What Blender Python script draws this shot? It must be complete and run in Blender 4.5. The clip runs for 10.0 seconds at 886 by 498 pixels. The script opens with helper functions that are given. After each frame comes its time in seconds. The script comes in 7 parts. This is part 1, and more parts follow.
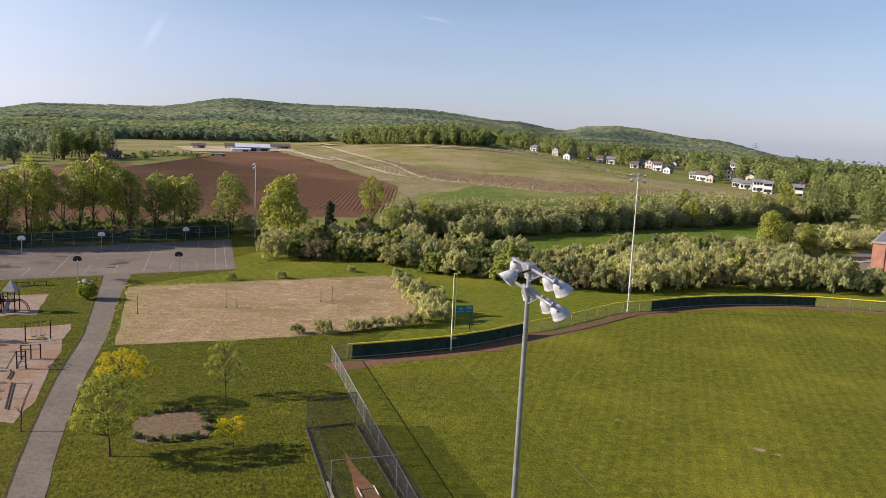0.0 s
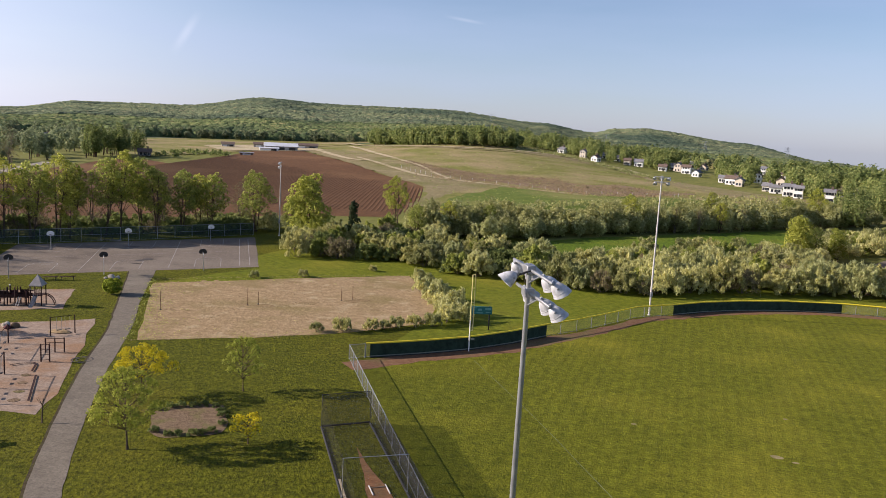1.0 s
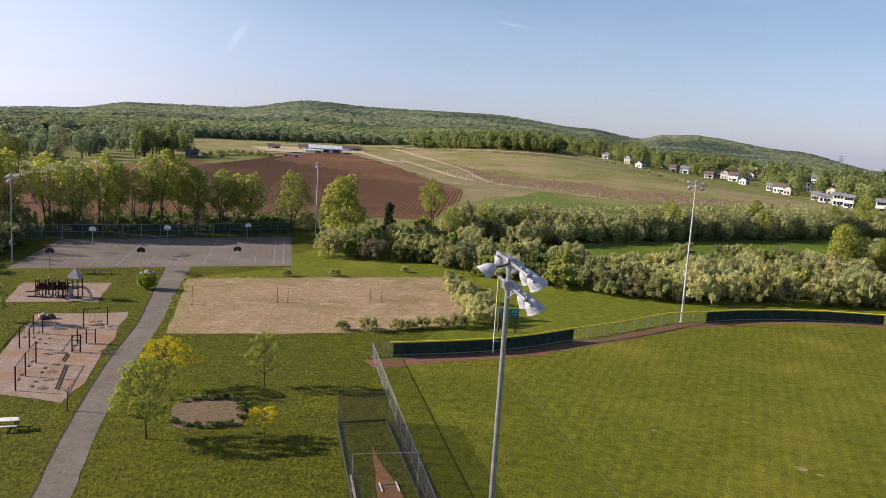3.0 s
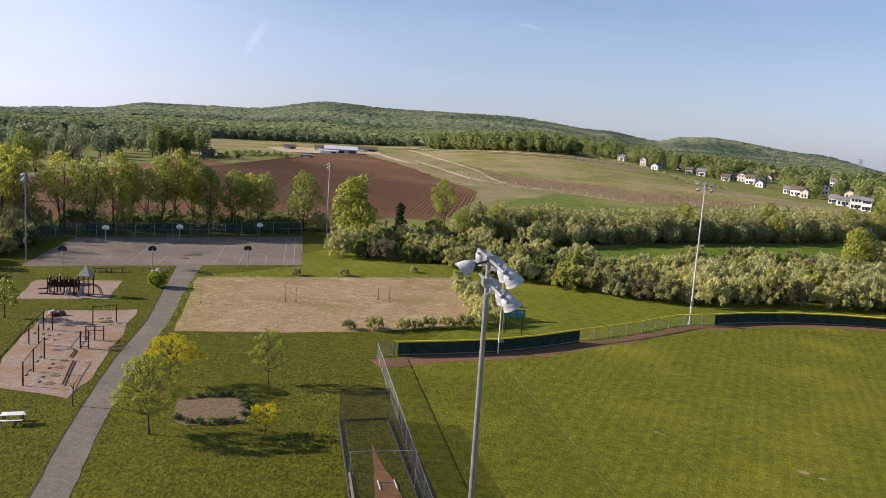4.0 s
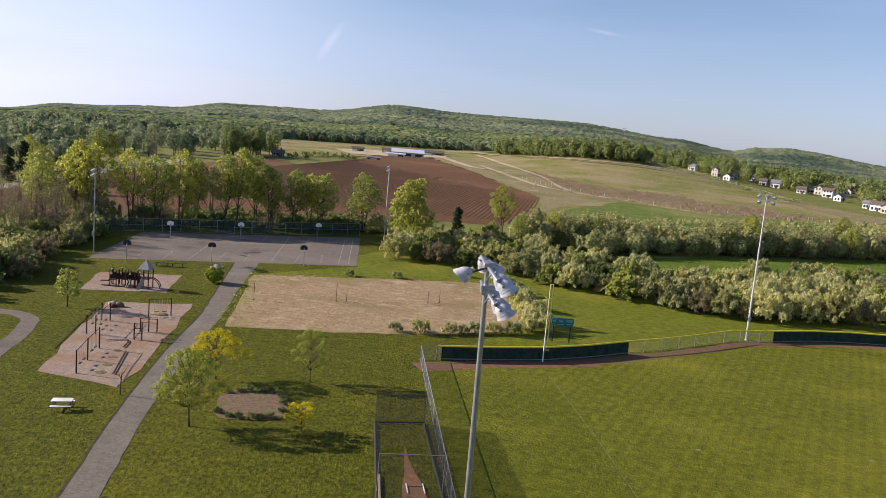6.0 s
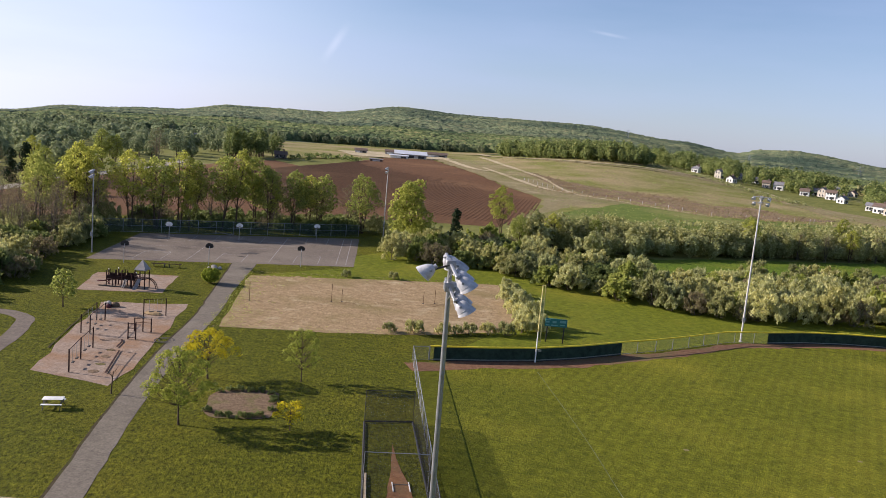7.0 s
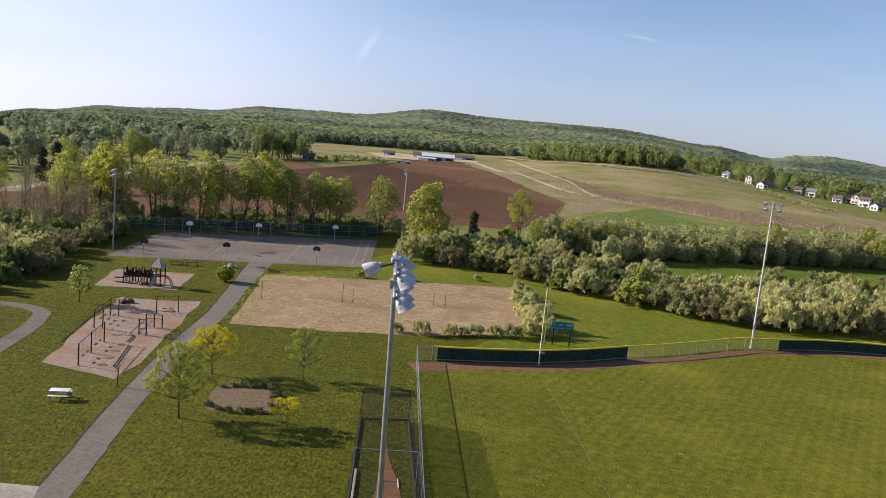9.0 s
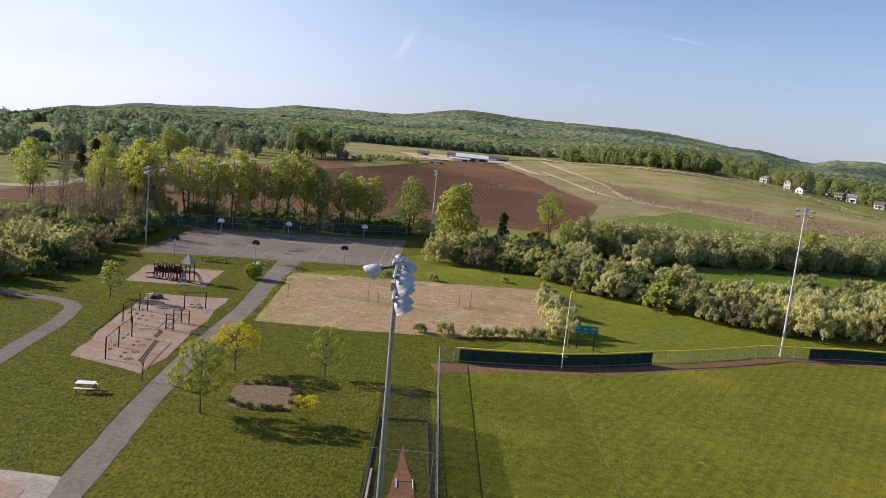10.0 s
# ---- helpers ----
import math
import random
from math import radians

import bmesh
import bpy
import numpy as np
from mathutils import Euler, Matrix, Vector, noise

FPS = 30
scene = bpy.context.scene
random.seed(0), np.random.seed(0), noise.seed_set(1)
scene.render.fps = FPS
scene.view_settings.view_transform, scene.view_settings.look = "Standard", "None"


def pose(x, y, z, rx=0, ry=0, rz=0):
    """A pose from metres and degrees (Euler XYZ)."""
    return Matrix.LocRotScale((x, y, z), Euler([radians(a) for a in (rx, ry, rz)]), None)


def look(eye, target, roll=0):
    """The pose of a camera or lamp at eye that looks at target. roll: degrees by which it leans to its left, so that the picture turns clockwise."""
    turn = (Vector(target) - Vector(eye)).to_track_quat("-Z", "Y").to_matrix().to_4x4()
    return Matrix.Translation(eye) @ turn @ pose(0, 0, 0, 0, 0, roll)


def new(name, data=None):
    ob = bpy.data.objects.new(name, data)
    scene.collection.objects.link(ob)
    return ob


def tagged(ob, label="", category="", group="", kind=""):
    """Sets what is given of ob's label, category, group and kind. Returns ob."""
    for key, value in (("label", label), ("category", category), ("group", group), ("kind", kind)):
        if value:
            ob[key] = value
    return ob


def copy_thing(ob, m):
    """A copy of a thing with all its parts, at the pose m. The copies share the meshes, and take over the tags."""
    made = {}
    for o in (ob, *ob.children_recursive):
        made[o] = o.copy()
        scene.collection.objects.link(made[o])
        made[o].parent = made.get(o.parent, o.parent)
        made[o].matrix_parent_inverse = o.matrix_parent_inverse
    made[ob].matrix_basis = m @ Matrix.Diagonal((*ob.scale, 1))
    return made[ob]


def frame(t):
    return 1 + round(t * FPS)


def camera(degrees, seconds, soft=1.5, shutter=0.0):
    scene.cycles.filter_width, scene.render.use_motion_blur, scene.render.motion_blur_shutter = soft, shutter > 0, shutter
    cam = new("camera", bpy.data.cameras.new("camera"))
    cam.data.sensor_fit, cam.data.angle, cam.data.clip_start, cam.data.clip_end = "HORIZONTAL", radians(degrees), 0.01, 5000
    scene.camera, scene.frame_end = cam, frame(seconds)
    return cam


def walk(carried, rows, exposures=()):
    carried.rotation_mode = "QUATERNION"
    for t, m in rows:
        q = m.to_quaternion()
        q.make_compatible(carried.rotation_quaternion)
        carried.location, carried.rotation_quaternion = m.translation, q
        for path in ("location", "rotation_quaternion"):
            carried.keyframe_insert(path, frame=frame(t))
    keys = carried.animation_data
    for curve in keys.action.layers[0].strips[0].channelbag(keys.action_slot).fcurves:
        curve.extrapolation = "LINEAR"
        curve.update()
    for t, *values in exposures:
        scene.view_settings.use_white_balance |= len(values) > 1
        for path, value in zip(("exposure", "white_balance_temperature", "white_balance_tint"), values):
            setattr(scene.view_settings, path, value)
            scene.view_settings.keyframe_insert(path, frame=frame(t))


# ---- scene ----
# Drone flight over a park: camera, path, light
cam = camera(58.49, 10.0, soft=0.6)
PATH = [  # seconds, x, y, z, heading to the left, pitch, lean
    (0.0, 0.17, -0.11, 20.77, 0.16, -8.45, 2.58),
    (0.5, 0.49, -0.05, 20.77, 1.29, -8.48, 2.82),
    (1.0, 0.87, -0.16, 20.79, 2.10, -8.48, 3.09),
    (1.5, 1.22, 0.01, 20.59, 3.87, -8.46, 3.40),
    (2.0, 1.60, 0.08, 20.54, 5.03, -8.45, 3.66),
    (2.5, 2.06, 0.06, 20.54, 5.23, -8.39, 3.70),
    (4.0, 3.53, -0.07, 20.50, 6.45, -8.33, 3.92),
    (4.5, 3.98, 0.06, 20.53, 7.89, -8.36, 4.29),
    (5.0, 4.43, 0.21, 20.53, 9.18, -8.39, 4.64),
    (5.5, 4.83, 0.35, 20.63, 10.53, -8.43, 4.94),
    (7.0, 6.35, 0.28, 20.67, 11.59, -8.26, 5.09),
    (7.5, 7.08, 0.15, 20.88, 11.48, -8.28, 5.04),
    (8.0, 7.62, -0.06, 20.86, 11.36, -8.17, 5.00),
    (8.5, 8.17, -0.03, 20.93, 12.40, -8.23, 5.27),
    (9.0, 8.73, 0.08, 20.88, 13.76, -8.26, 5.53),
    (9.5, 9.22, 0.18, 20.90, 14.98, -8.32, 5.79),
    (10.0, 9.57, 0.30, 21.05, 16.19, -8.47, 6.14),
]


def aim(x, y, z, yaw, pitch, lean):
    yaw, pitch = radians(yaw), radians(pitch)
    ahead = Vector((-math.sin(yaw) * math.cos(pitch), math.cos(yaw) * math.cos(pitch), math.sin(pitch)))
    eye = Vector((x, y, z))
    return look(eye, eye + ahead, lean)


walk(cam, [(row[0], aim(*row[1:])) for row in PATH], [(0.0, 0.58, 6250, 20), (10.0, 0.58, 6000, 20)])

# ---- daylight: low spring sun from the left, clear sky with thin cirrus ----
SUN_AZ, SUN_EL = radians(184), radians(24.5)   # where the sun stands, from +x
sun_way = Vector((math.cos(SUN_AZ) * math.cos(SUN_EL), math.sin(SUN_AZ) * math.cos(SUN_EL), math.sin(SUN_EL)))
sun_data = bpy.data.lights.new("sun", "SUN")
sun_data.energy, sun_data.angle, sun_data.color = 5.7, radians(0.55), (1.0, 0.88, 0.70)
sun = new("sun", sun_data)
sun.matrix_world = look(sun_way * 100, (0, 0, 0))

world = bpy.data.worlds.new("sky")
scene.world = world
world.use_nodes = True
wn, wl = world.node_tree.nodes, world.node_tree.links
sky = wn.new("ShaderNodeTexSky")
sky.sky_type, sky.sun_disc = "NISHITA", False
sky.sun_elevation, sky.sun_rotation = SUN_EL, radians(90) - SUN_AZ
sky.altitude, sky.air_density, sky.dust_density, sky.ozone_density = 100, 1.0, 0.6, 2.6
wn["Background"].inputs["Strength"].default_value = 0.084
coord = wn.new("ShaderNodeTexCoord")
squash = wn.new("ShaderNodeMapping")
squash.inputs["Scale"].default_value = (1.2, 1.2, 7.0)
wl.new(coord.outputs["Generated"], squash.inputs["Vector"])
cirrus = wn.new("ShaderNodeTexNoise")
cirrus.inputs["Scale"].default_value, cirrus.inputs["Detail"].default_value = 1.6, 5
wl.new(squash.outputs["Vector"], cirrus.inputs["Vector"])
veil = wn.new("ShaderNodeMapRange")
veil.inputs["From Min"].default_value, veil.inputs["From Max"].default_value = 0.42, 0.75
veil.inputs["To Min"].default_value, veil.inputs["To Max"].default_value = 0.0, 0.36
wl.new(cirrus.outputs["Fac"], veil.inputs["Value"])
whiten = wn.new("ShaderNodeMix")
whiten.data_type = "RGBA"
whiten.inputs["B"].default_value = (4.3, 5.1, 6.8, 1)
wl.new(veil.outputs["Result"], whiten.inputs["Factor"])
up = wn.new("ShaderNodeSeparateXYZ")
wl.new(coord.outputs["Generated"], up.inputs["Vector"])
low_sky = wn.new("ShaderNodeMapRange")
low_sky.interpolation_type = "SMOOTHSTEP"
for key, value in (("From Min", 0.26), ("From Max", -0.02), ("To Min", 0.0), ("To Max", 0.42)):
    low_sky.inputs[key].default_value = value
wl.new(up.outputs["Z"], low_sky.inputs["Value"])
hazy = wn.new("ShaderNodeMix")          # pale haze low in the sky
hazy.data_type = "RGBA"
hazy.inputs["B"].default_value = (3.9, 4.7, 6.5, 1)
wl.new(low_sky.outputs["Result"], hazy.inputs["Factor"])
wl.new(sky.outputs["Color"], hazy.inputs["A"])
# the sky whitens towards the sun
facing = wn.new("ShaderNodeVectorMath")
facing.operation = "DOT_PRODUCT"
wl.new(coord.outputs["Generated"], facing.inputs[0])
facing.inputs[1].default_value = (math.cos(SUN_AZ), math.sin(SUN_AZ), 0)
sunward = wn.new("ShaderNodeMapRange")
sunward.interpolation_type = "SMOOTHSTEP"
for key, value in (("From Min", 0.08), ("From Max", 0.80), ("To Min", 0.0), ("To Max", 1.0)):
    sunward.inputs[key].default_value = value
wl.new(facing.outputs["Value"], sunward.inputs["Value"])
lower = wn.new("ShaderNodeMapRange")
for key, value in (("From Min", 0.45), ("From Max", 0.0), ("To Min", 0.15), ("To Max", 0.95)):
    lower.inputs[key].default_value = value
wl.new(up.outputs["Z"], lower.inputs["Value"])
glare = wn.new("ShaderNodeMath")
glare.operation = "MULTIPLY"
wl.new(sunward.outputs["Result"], glare.inputs[0])
wl.new(lower.outputs["Result"], glare.inputs[1])
bright = wn.new("ShaderNodeMix")
bright.data_type = "RGBA"
bright.inputs["B"].default_value = (7.8, 8.3, 9.3, 1)
wl.new(glare.outputs[0], bright.inputs["Factor"])
wl.new(hazy.outputs["Result"], bright.inputs["A"])
wl.new(bright.outputs["Result"], whiten.inputs["A"])


def streak(colour, mid, along, length, width, strength):
    """A short thin ice cloud in the sky at the heading mid, drawn out along a direction."""
    mid, along = Vector(mid).normalized(), Vector(along).normalized()
    across = mid.cross(along).normalized()

    def bell(way, size):
        dot = wn.new("ShaderNodeVectorMath")
        dot.operation = "DOT_PRODUCT"
        wl.new(coord.outputs["Generated"], dot.inputs[0])
        dot.inputs[1].default_value = way
        off = wn.new("ShaderNodeMath")
        off.operation = "SUBTRACT"
        wl.new(dot.outputs["Value"], off.inputs[0])
        off.inputs[1].default_value = mid.dot(way)
        size_ = wn.new("ShaderNodeMath")
        size_.operation = "ABSOLUTE"
        wl.new(off.outputs[0], size_.inputs[0])
        fall = wn.new("ShaderNodeMapRange")
        fall.interpolation_type = "SMOOTHSTEP"
        fall.inputs["From Max"].default_value, fall.inputs["To Min"].default_value, fall.inputs["To Max"].default_value = size, 1, 0
        wl.new(size_.outputs[0], fall.inputs["Value"])
        return fall.outputs["Result"]

    both = wn.new("ShaderNodeMath")
    both.operation = "MULTIPLY"
    wl.new(bell(along, length), both.inputs[0])
    wl.new(bell(across, width), both.inputs[1])
    soft_ = wn.new("ShaderNodeMath")
    soft_.operation = "MULTIPLY"
    wl.new(both.outputs[0], soft_.inputs[0])
    soft_.inputs[1].default_value = strength
    mix = wn.new("ShaderNodeMix")
    mix.data_type = "RGBA"
    mix.inputs["B"].default_value = (9.5, 9.5, 9.8, 1)
    wl.new(soft_.outputs[0], mix.inputs["Factor"])
    wl.new(colour, mix.inputs["A"])
    return mix.outputs["Result"]


sky_out = streak(whiten.outputs["Result"], (-0.3463, 0.9327, 0.0971), (0.5122, 0.1014, 0.8529), 0.034, 0.0075, 0.15)
sky_out = streak(sky_out, (-0.0243, 0.9904, 0.1342), (0.9901, 0.0424, -0.1337), 0.03, 0.003, 0.12)
wl.new(sky_out, wn["Background"].inputs["Color"])


# ---- materials ----
def shade(name, rough=0.85, metal=0.0, spec=0.3):
    m = bpy.data.materials.new(name)
    m.use_nodes = True
    n, l = m.node_tree.nodes, m.node_tree.links
    b = n["Principled BSDF"]
    b.inputs["Roughness"].default_value, b.inputs["Metallic"].default_value = rough, metal
    b.inputs["Specular IOR Level"].default_value = spec
    return m, n, l, b


def grain(n, l, scale, detail=4, stretch=None, turn=0.0, rough=0.55):
    """Noise at real-world size; scale is in waves a metre."""
    place = n.new("ShaderNodeNewGeometry")
    tex = n.new("ShaderNodeTexNoise")
    tex.inputs["Scale"].default_value, tex.inputs["Detail"].default_value = scale, detail
    tex.inputs["Roughness"].default_value = rough
    if stretch:
        mp = n.new("ShaderNodeMapping")
        mp.vector_type = "TEXTURE"
        mp.inputs["Rotation"].default_value = (0, 0, turn)
        mp.inputs["Scale"].default_value = stretch
        l.new(place.outputs["Position"], mp.inputs["Vector"])
        l.new(mp.outputs["Vector"], tex.inputs["Vector"])
    else:
        l.new(place.outputs["Position"], tex.inputs["Vector"])
    return tex.outputs["Fac"]


def span(n, l, value, lo, hi, to0=0.0, to1=1.0):
    r = n.new("ShaderNodeMapRange")
    for k, v in (("From Min", lo), ("From Max", hi), ("To Min", to0), ("To Max", to1)):
        r.inputs[k].default_value = v
    l.new(value, r.inputs["Value"])
    return r.outputs["Result"]


def blend(n, l, fac, a, b, mode="MIX"):
    x = n.new("ShaderNodeMix")
    x.data_type, x.blend_type = "RGBA", mode
    for sock, v in (("Factor", fac), ("A", a), ("B", b)):
        if isinstance(v, (tuple, list)):
            x.inputs[sock].default_value = (*v, 1)
        elif isinstance(v, (int, float)):
            x.inputs[sock].default_value = v
        else:
            l.new(v, x.inputs[sock])
    return x.outputs["Result"]


def relief(n, l, b, height, strength, distance):
    bump = n.new("ShaderNodeBump")
    bump.inputs["Strength"].default_value, bump.inputs["Distance"].default_value = strength, distance
    l.new(height, bump.inputs["Height"])
    l.new(bump.outputs["Normal"], b.inputs["Normal"])


def earth(name, low, high, patch, patch_scale, fine_scale, rough=0.95, bump=0.05, patch_at=(0.5, 0.68), spec=0.1, patch2=None):
    """Ground cover: two tones by medium noise, patches of a third by large noise, fine grain and relief."""
    m, n, l, b = shade(name, rough, 0, spec)
    c = blend(n, l, span(n, l, grain(n, l, fine_scale, 6), 0.35, 0.65), low, high)
    big = grain(n, l, patch_scale, 5)
    c = blend(n, l, span(n, l, big, *patch_at), c, patch)
    if patch2:
        c = blend(n, l, span(n, l, grain(n, l, patch_scale * 3.1, 6), 0.56, 0.7), c, patch2)
    c = blend(n, l, 0.5, c, blend(n, l, span(n, l, grain(n, l, fine_scale * 3, 5, rough=0.7), 0.3, 0.7), (0.22, 0.22, 0.22), (0.78, 0.78, 0.78)), "OVERLAY")
    l.new(c, b.inputs["Base Color"])
    relief(n, l, b, grain(n, l, fine_scale * 2, 6), 0.9, bump)
    return m


def plain(name, colour, rough=0.6, metal=0.0, wear=0.25, scale=3.0, spec=0.4):
    """Paint, plastic or metal with faint dirt and uneven gloss."""
    m, n, l, b = shade(name, rough, metal, spec)
    dirt = tuple(v * (1 - wear) for v in colour)
    l.new(blend(n, l, span(n, l, grain(n, l, scale, 6), 0.4, 0.7), colour, dirt), b.inputs["Base Color"])
    l.new(span(n, l, grain(n, l, scale * 4, 3), 0.3, 0.7, max(0, rough - 0.12), min(1, rough + 0.12)), b.inputs["Roughness"])
    return m


def leafy(name, a, b_, tip=None, glow=0.28, rough=0.75, broad=0.0):
    """Leaves: tone varies leaf by leaf and plant by plant; some light passes through."""
    m, n, l, b = shade(name, rough, 0, 0.15)
    info, geo = n.new("ShaderNodeObjectInfo"), n.new("ShaderNodeNewGeometry")
    c = blend(n, l, geo.outputs["Random Per Island"], a, b_)
    if tip:
        c = blend(n, l, span(n, l, geo.outputs["Random Per Island"], 0.72, 0.95), c, tip)
    each = blend(n, l, info.outputs["Random"], (0.72, 0.76, 0.74), (1.22, 1.18, 1.1))
    c = blend(n, l, 1.0, c, each, "MULTIPLY")
    c = blend(n, l, 1.0, c, blend(n, l, grain(n, l, 0.12, 3), (0.75, 0.78, 0.8), (1.25, 1.2, 1.15)), "MULTIPLY")
    if broad:   # whole stands of trees differ in tone
        c = blend(n, l, 1.0, c, blend(n, l, span(n, l, grain(n, l, broad, 4, rough=0.65), 0.36, 0.62), (0.55, 0.62, 0.62), (1.18, 1.12, 1.02)), "MULTIPLY")
    l.new(c, b.inputs["Base Color"])
    thin = n.new("ShaderNodeBsdfTranslucent")
    l.new(c, thin.inputs["Color"])
    mix = n.new("ShaderNodeMixShader")
    mix.inputs["Fac"].default_value = glow
    l.new(b.outputs["BSDF"], mix.inputs[1])
    l.new(thin.outputs["BSDF"], mix.inputs[2])
    l.new(mix.outputs["Shader"], n["Material Output"].inputs["Surface"])
    return m


def netting(name, colour, cover, rough=0.7, metal=0.0):
    """A fabric of wire or cord too fine to tell its threads apart: it covers a share of what lies behind."""
    m, n, l, b = shade(name, rough, metal, 0.3)
    b.inputs["Base Color"].default_value = (*colour, 1)
    clear, mix = n.new("ShaderNodeBsdfTransparent"), n.new("ShaderNodeMixShader")
    l.new(span(n, l, grain(n, l, 2.5, 4), 0.3, 0.7, cover * 0.8, min(1, cover * 1.2)), mix.inputs["Fac"])
    l.new(clear.outputs["BSDF"], mix.inputs[1])
    l.new(b.outputs["BSDF"], mix.inputs[2])
    l.new(mix.outputs["Shader"], n["Material Output"].inputs["Surface"])
    return m


def mown(name, stripe_turn, stripe_width, strength, low, high, patch, rough_=0.85):
    """Grass: tone in patches, mowing stripes, streaks along them and tufts; rough_ is how tufted it stands."""
    m, n, l, b = shade(name, 0.95, 0, 0.1)
    c = blend(n, l, span(n, l, grain(n, l, 1.3, 6), 0.35, 0.65), low, high)
    c = blend(n, l, span(n, l, grain(n, l, 0.07, 5), 0.5, 0.7), c, patch)
    place, wave = n.new("ShaderNodeNewGeometry"), n.new("ShaderNodeTexWave")
    mp = n.new("ShaderNodeMapping")
    mp.vector_type = "TEXTURE"
    mp.inputs["Rotation"].default_value = (0, 0, stripe_turn)
    l.new(place.outputs["Position"], mp.inputs["Vector"])
    l.new(mp.outputs["Vector"], wave.inputs["Vector"])
    wave.inputs["Scale"].default_value, wave.inputs["Distortion"].default_value = 0.314 / stripe_width, 1.2
    wave.inputs["Detail"].default_value, wave.inputs["Detail Scale"].default_value = 3, 0.4
    stripe = blend(n, l, span(n, l, wave.outputs["Fac"], 0.25, 0.75), (1 - strength,) * 3, (1 + strength, 1 + strength, 1 + strength * 0.5))
    c = blend(n, l, 1.0, c, stripe, "MULTIPLY")
    streak = grain(n, l, 2.0, 5, (0.5, 3.0, 1.0) if strength < 0.025 else (3.0, 0.4, 1.0), stripe_turn)
    c = blend(n, l, 0.2 if strength < 0.025 else 0.42, c, blend(n, l, span(n, l, streak, 0.3, 0.7), (0.28, 0.28, 0.28), (0.72, 0.72, 0.70)), "OVERLAY")
    tuft = span(n, l, grain(n, l, 4.2, 6, (1.0, 1.9, 1.0) if strength < 0.025 else (1.5, 0.45, 1.0), stripe_turn, rough=0.78), 0.34, 0.66)
    clump = span(n, l, grain(n, l, 0.75, 4, rough=0.6), 0.36, 0.64)
    c = blend(n, l, 0.32 * rough_, c, blend(n, l, clump, (0.30, 0.31, 0.32), (0.68, 0.68, 0.64)), "OVERLAY")
    c = blend(n, l, rough_, c, blend(n, l, tuft, (0.12, 0.13, 0.15), (0.86, 0.86, 0.78)), "OVERLAY")
    l.new(c, b.inputs["Base Color"])
    relief(n, l, b, grain(n, l, 3.4, 5, rough=0.72), 1.0, 0.24 * rough_)
    return m


LAWN = mown("lawn_grass", 0.30, 1.6, 0.02, (0.067, 0.073, 0.0042), (0.094, 0.098, 0.0064), (0.116, 0.108, 0.0084), 1.0)
# lighter than the lawn: sunlight caught by the blades is put into the colour
REAR_LAWN = mown("lit_rear_lawn_grass", 0.55, 1.8, 0.03, (0.088, 0.106, 0.0072), (0.146, 0.160, 0.0125), (0.176, 0.168, 0.0175), 0.55)
STRIP_GRASS = mown("strip_grass", 0.7, 2.4, 0.02, (0.062, 0.105, 0.0085), (0.110, 0.160, 0.0150), (0.150, 0.170, 0.022), 0.8)
OUTFIELD = mown("outfield_grass", -0.27, 0.95, 0.055, (0.086, 0.093, 0.0066), (0.134, 0.138, 0.0100), (0.178, 0.166, 0.0150), 0.58)
GREEN_MEADOW = earth("green_meadow_grass", (0.078, 0.114, 0.017), (0.130, 0.160, 0.031), (0.19, 0.185, 0.060), 0.02, 0.3, bump=0.2, patch_at=(0.50, 0.68))
FOUL_GRASS = mown("foul_ground_grass", -0.27, 0.95, 0.03, (0.077, 0.085, 0.0058), (0.116, 0.121, 0.0086), (0.152, 0.145, 0.0128), 0.58)
MEADOW = earth("meadow_grass", (0.126, 0.136, 0.028), (0.194, 0.186, 0.052), (0.270, 0.215, 0.108), 0.022, 0.25, bump=0.2, patch_at=(0.42, 0.60), patch2=(0.22, 0.19, 0.080))
DRY_GRASS = earth("dry_field_grass", (0.178, 0.150, 0.072), (0.245, 0.202, 0.106), (0.145, 0.145, 0.044), 0.03, 0.4, bump=0.15, patch2=(0.28, 0.23, 0.135))
FAR_GRASS = earth("far_grass", (0.112, 0.122, 0.026), (0.172, 0.172, 0.046), (0.22, 0.195, 0.078), 0.012, 0.12, bump=0.2)
BRUSH = earth("dry_brush", (0.165, 0.110, 0.072), (0.235, 0.172, 0.112), (0.165, 0.155, 0.065), 0.03, 0.35, bump=0.4)
SOIL = earth("ploughed_soil", (0.092, 0.045, 0.021), (0.132, 0.068, 0.031), (0.172, 0.096, 0.045), 0.012, 0.5, bump=0.15)
TRACK = earth("dirt_track", (0.35, 0.29, 0.185), (0.44, 0.37, 0.245), (0.28, 0.245, 0.125), 0.03, 0.6, bump=0.05)
CLAY = earth("warning_track_clay", (0.138, 0.072, 0.041), (0.188, 0.108, 0.064), (0.140, 0.108, 0.048), 0.25, 1.8, bump=0.03)
ORANGE = earth("batting_clay", (0.203, 0.098, 0.045), (0.285, 0.150, 0.075), (0.188, 0.120, 0.060), 0.5, 2.5, bump=0.02)
SAND = earth("court_sand", (0.235, 0.165, 0.088), (0.325, 0.236, 0.134), (0.205, 0.156, 0.070), 0.13, 1.1, bump=0.10, patch2=(0.36, 0.285, 0.172))
DARK_SAND = earth("scuffed_sand", (0.175, 0.118, 0.060), (0.260, 0.185, 0.098), (0.235, 0.175, 0.090), 0.6, 1.6, bump=0.12)
CHIPS = earth("wood_chips", (0.232, 0.174, 0.132), (0.300, 0.232, 0.180), (0.250, 0.158, 0.098), 0.26, 1.7, bump=0.03, patch_at=(0.46, 0.62), patch2=(0.215, 0.165, 0.130))
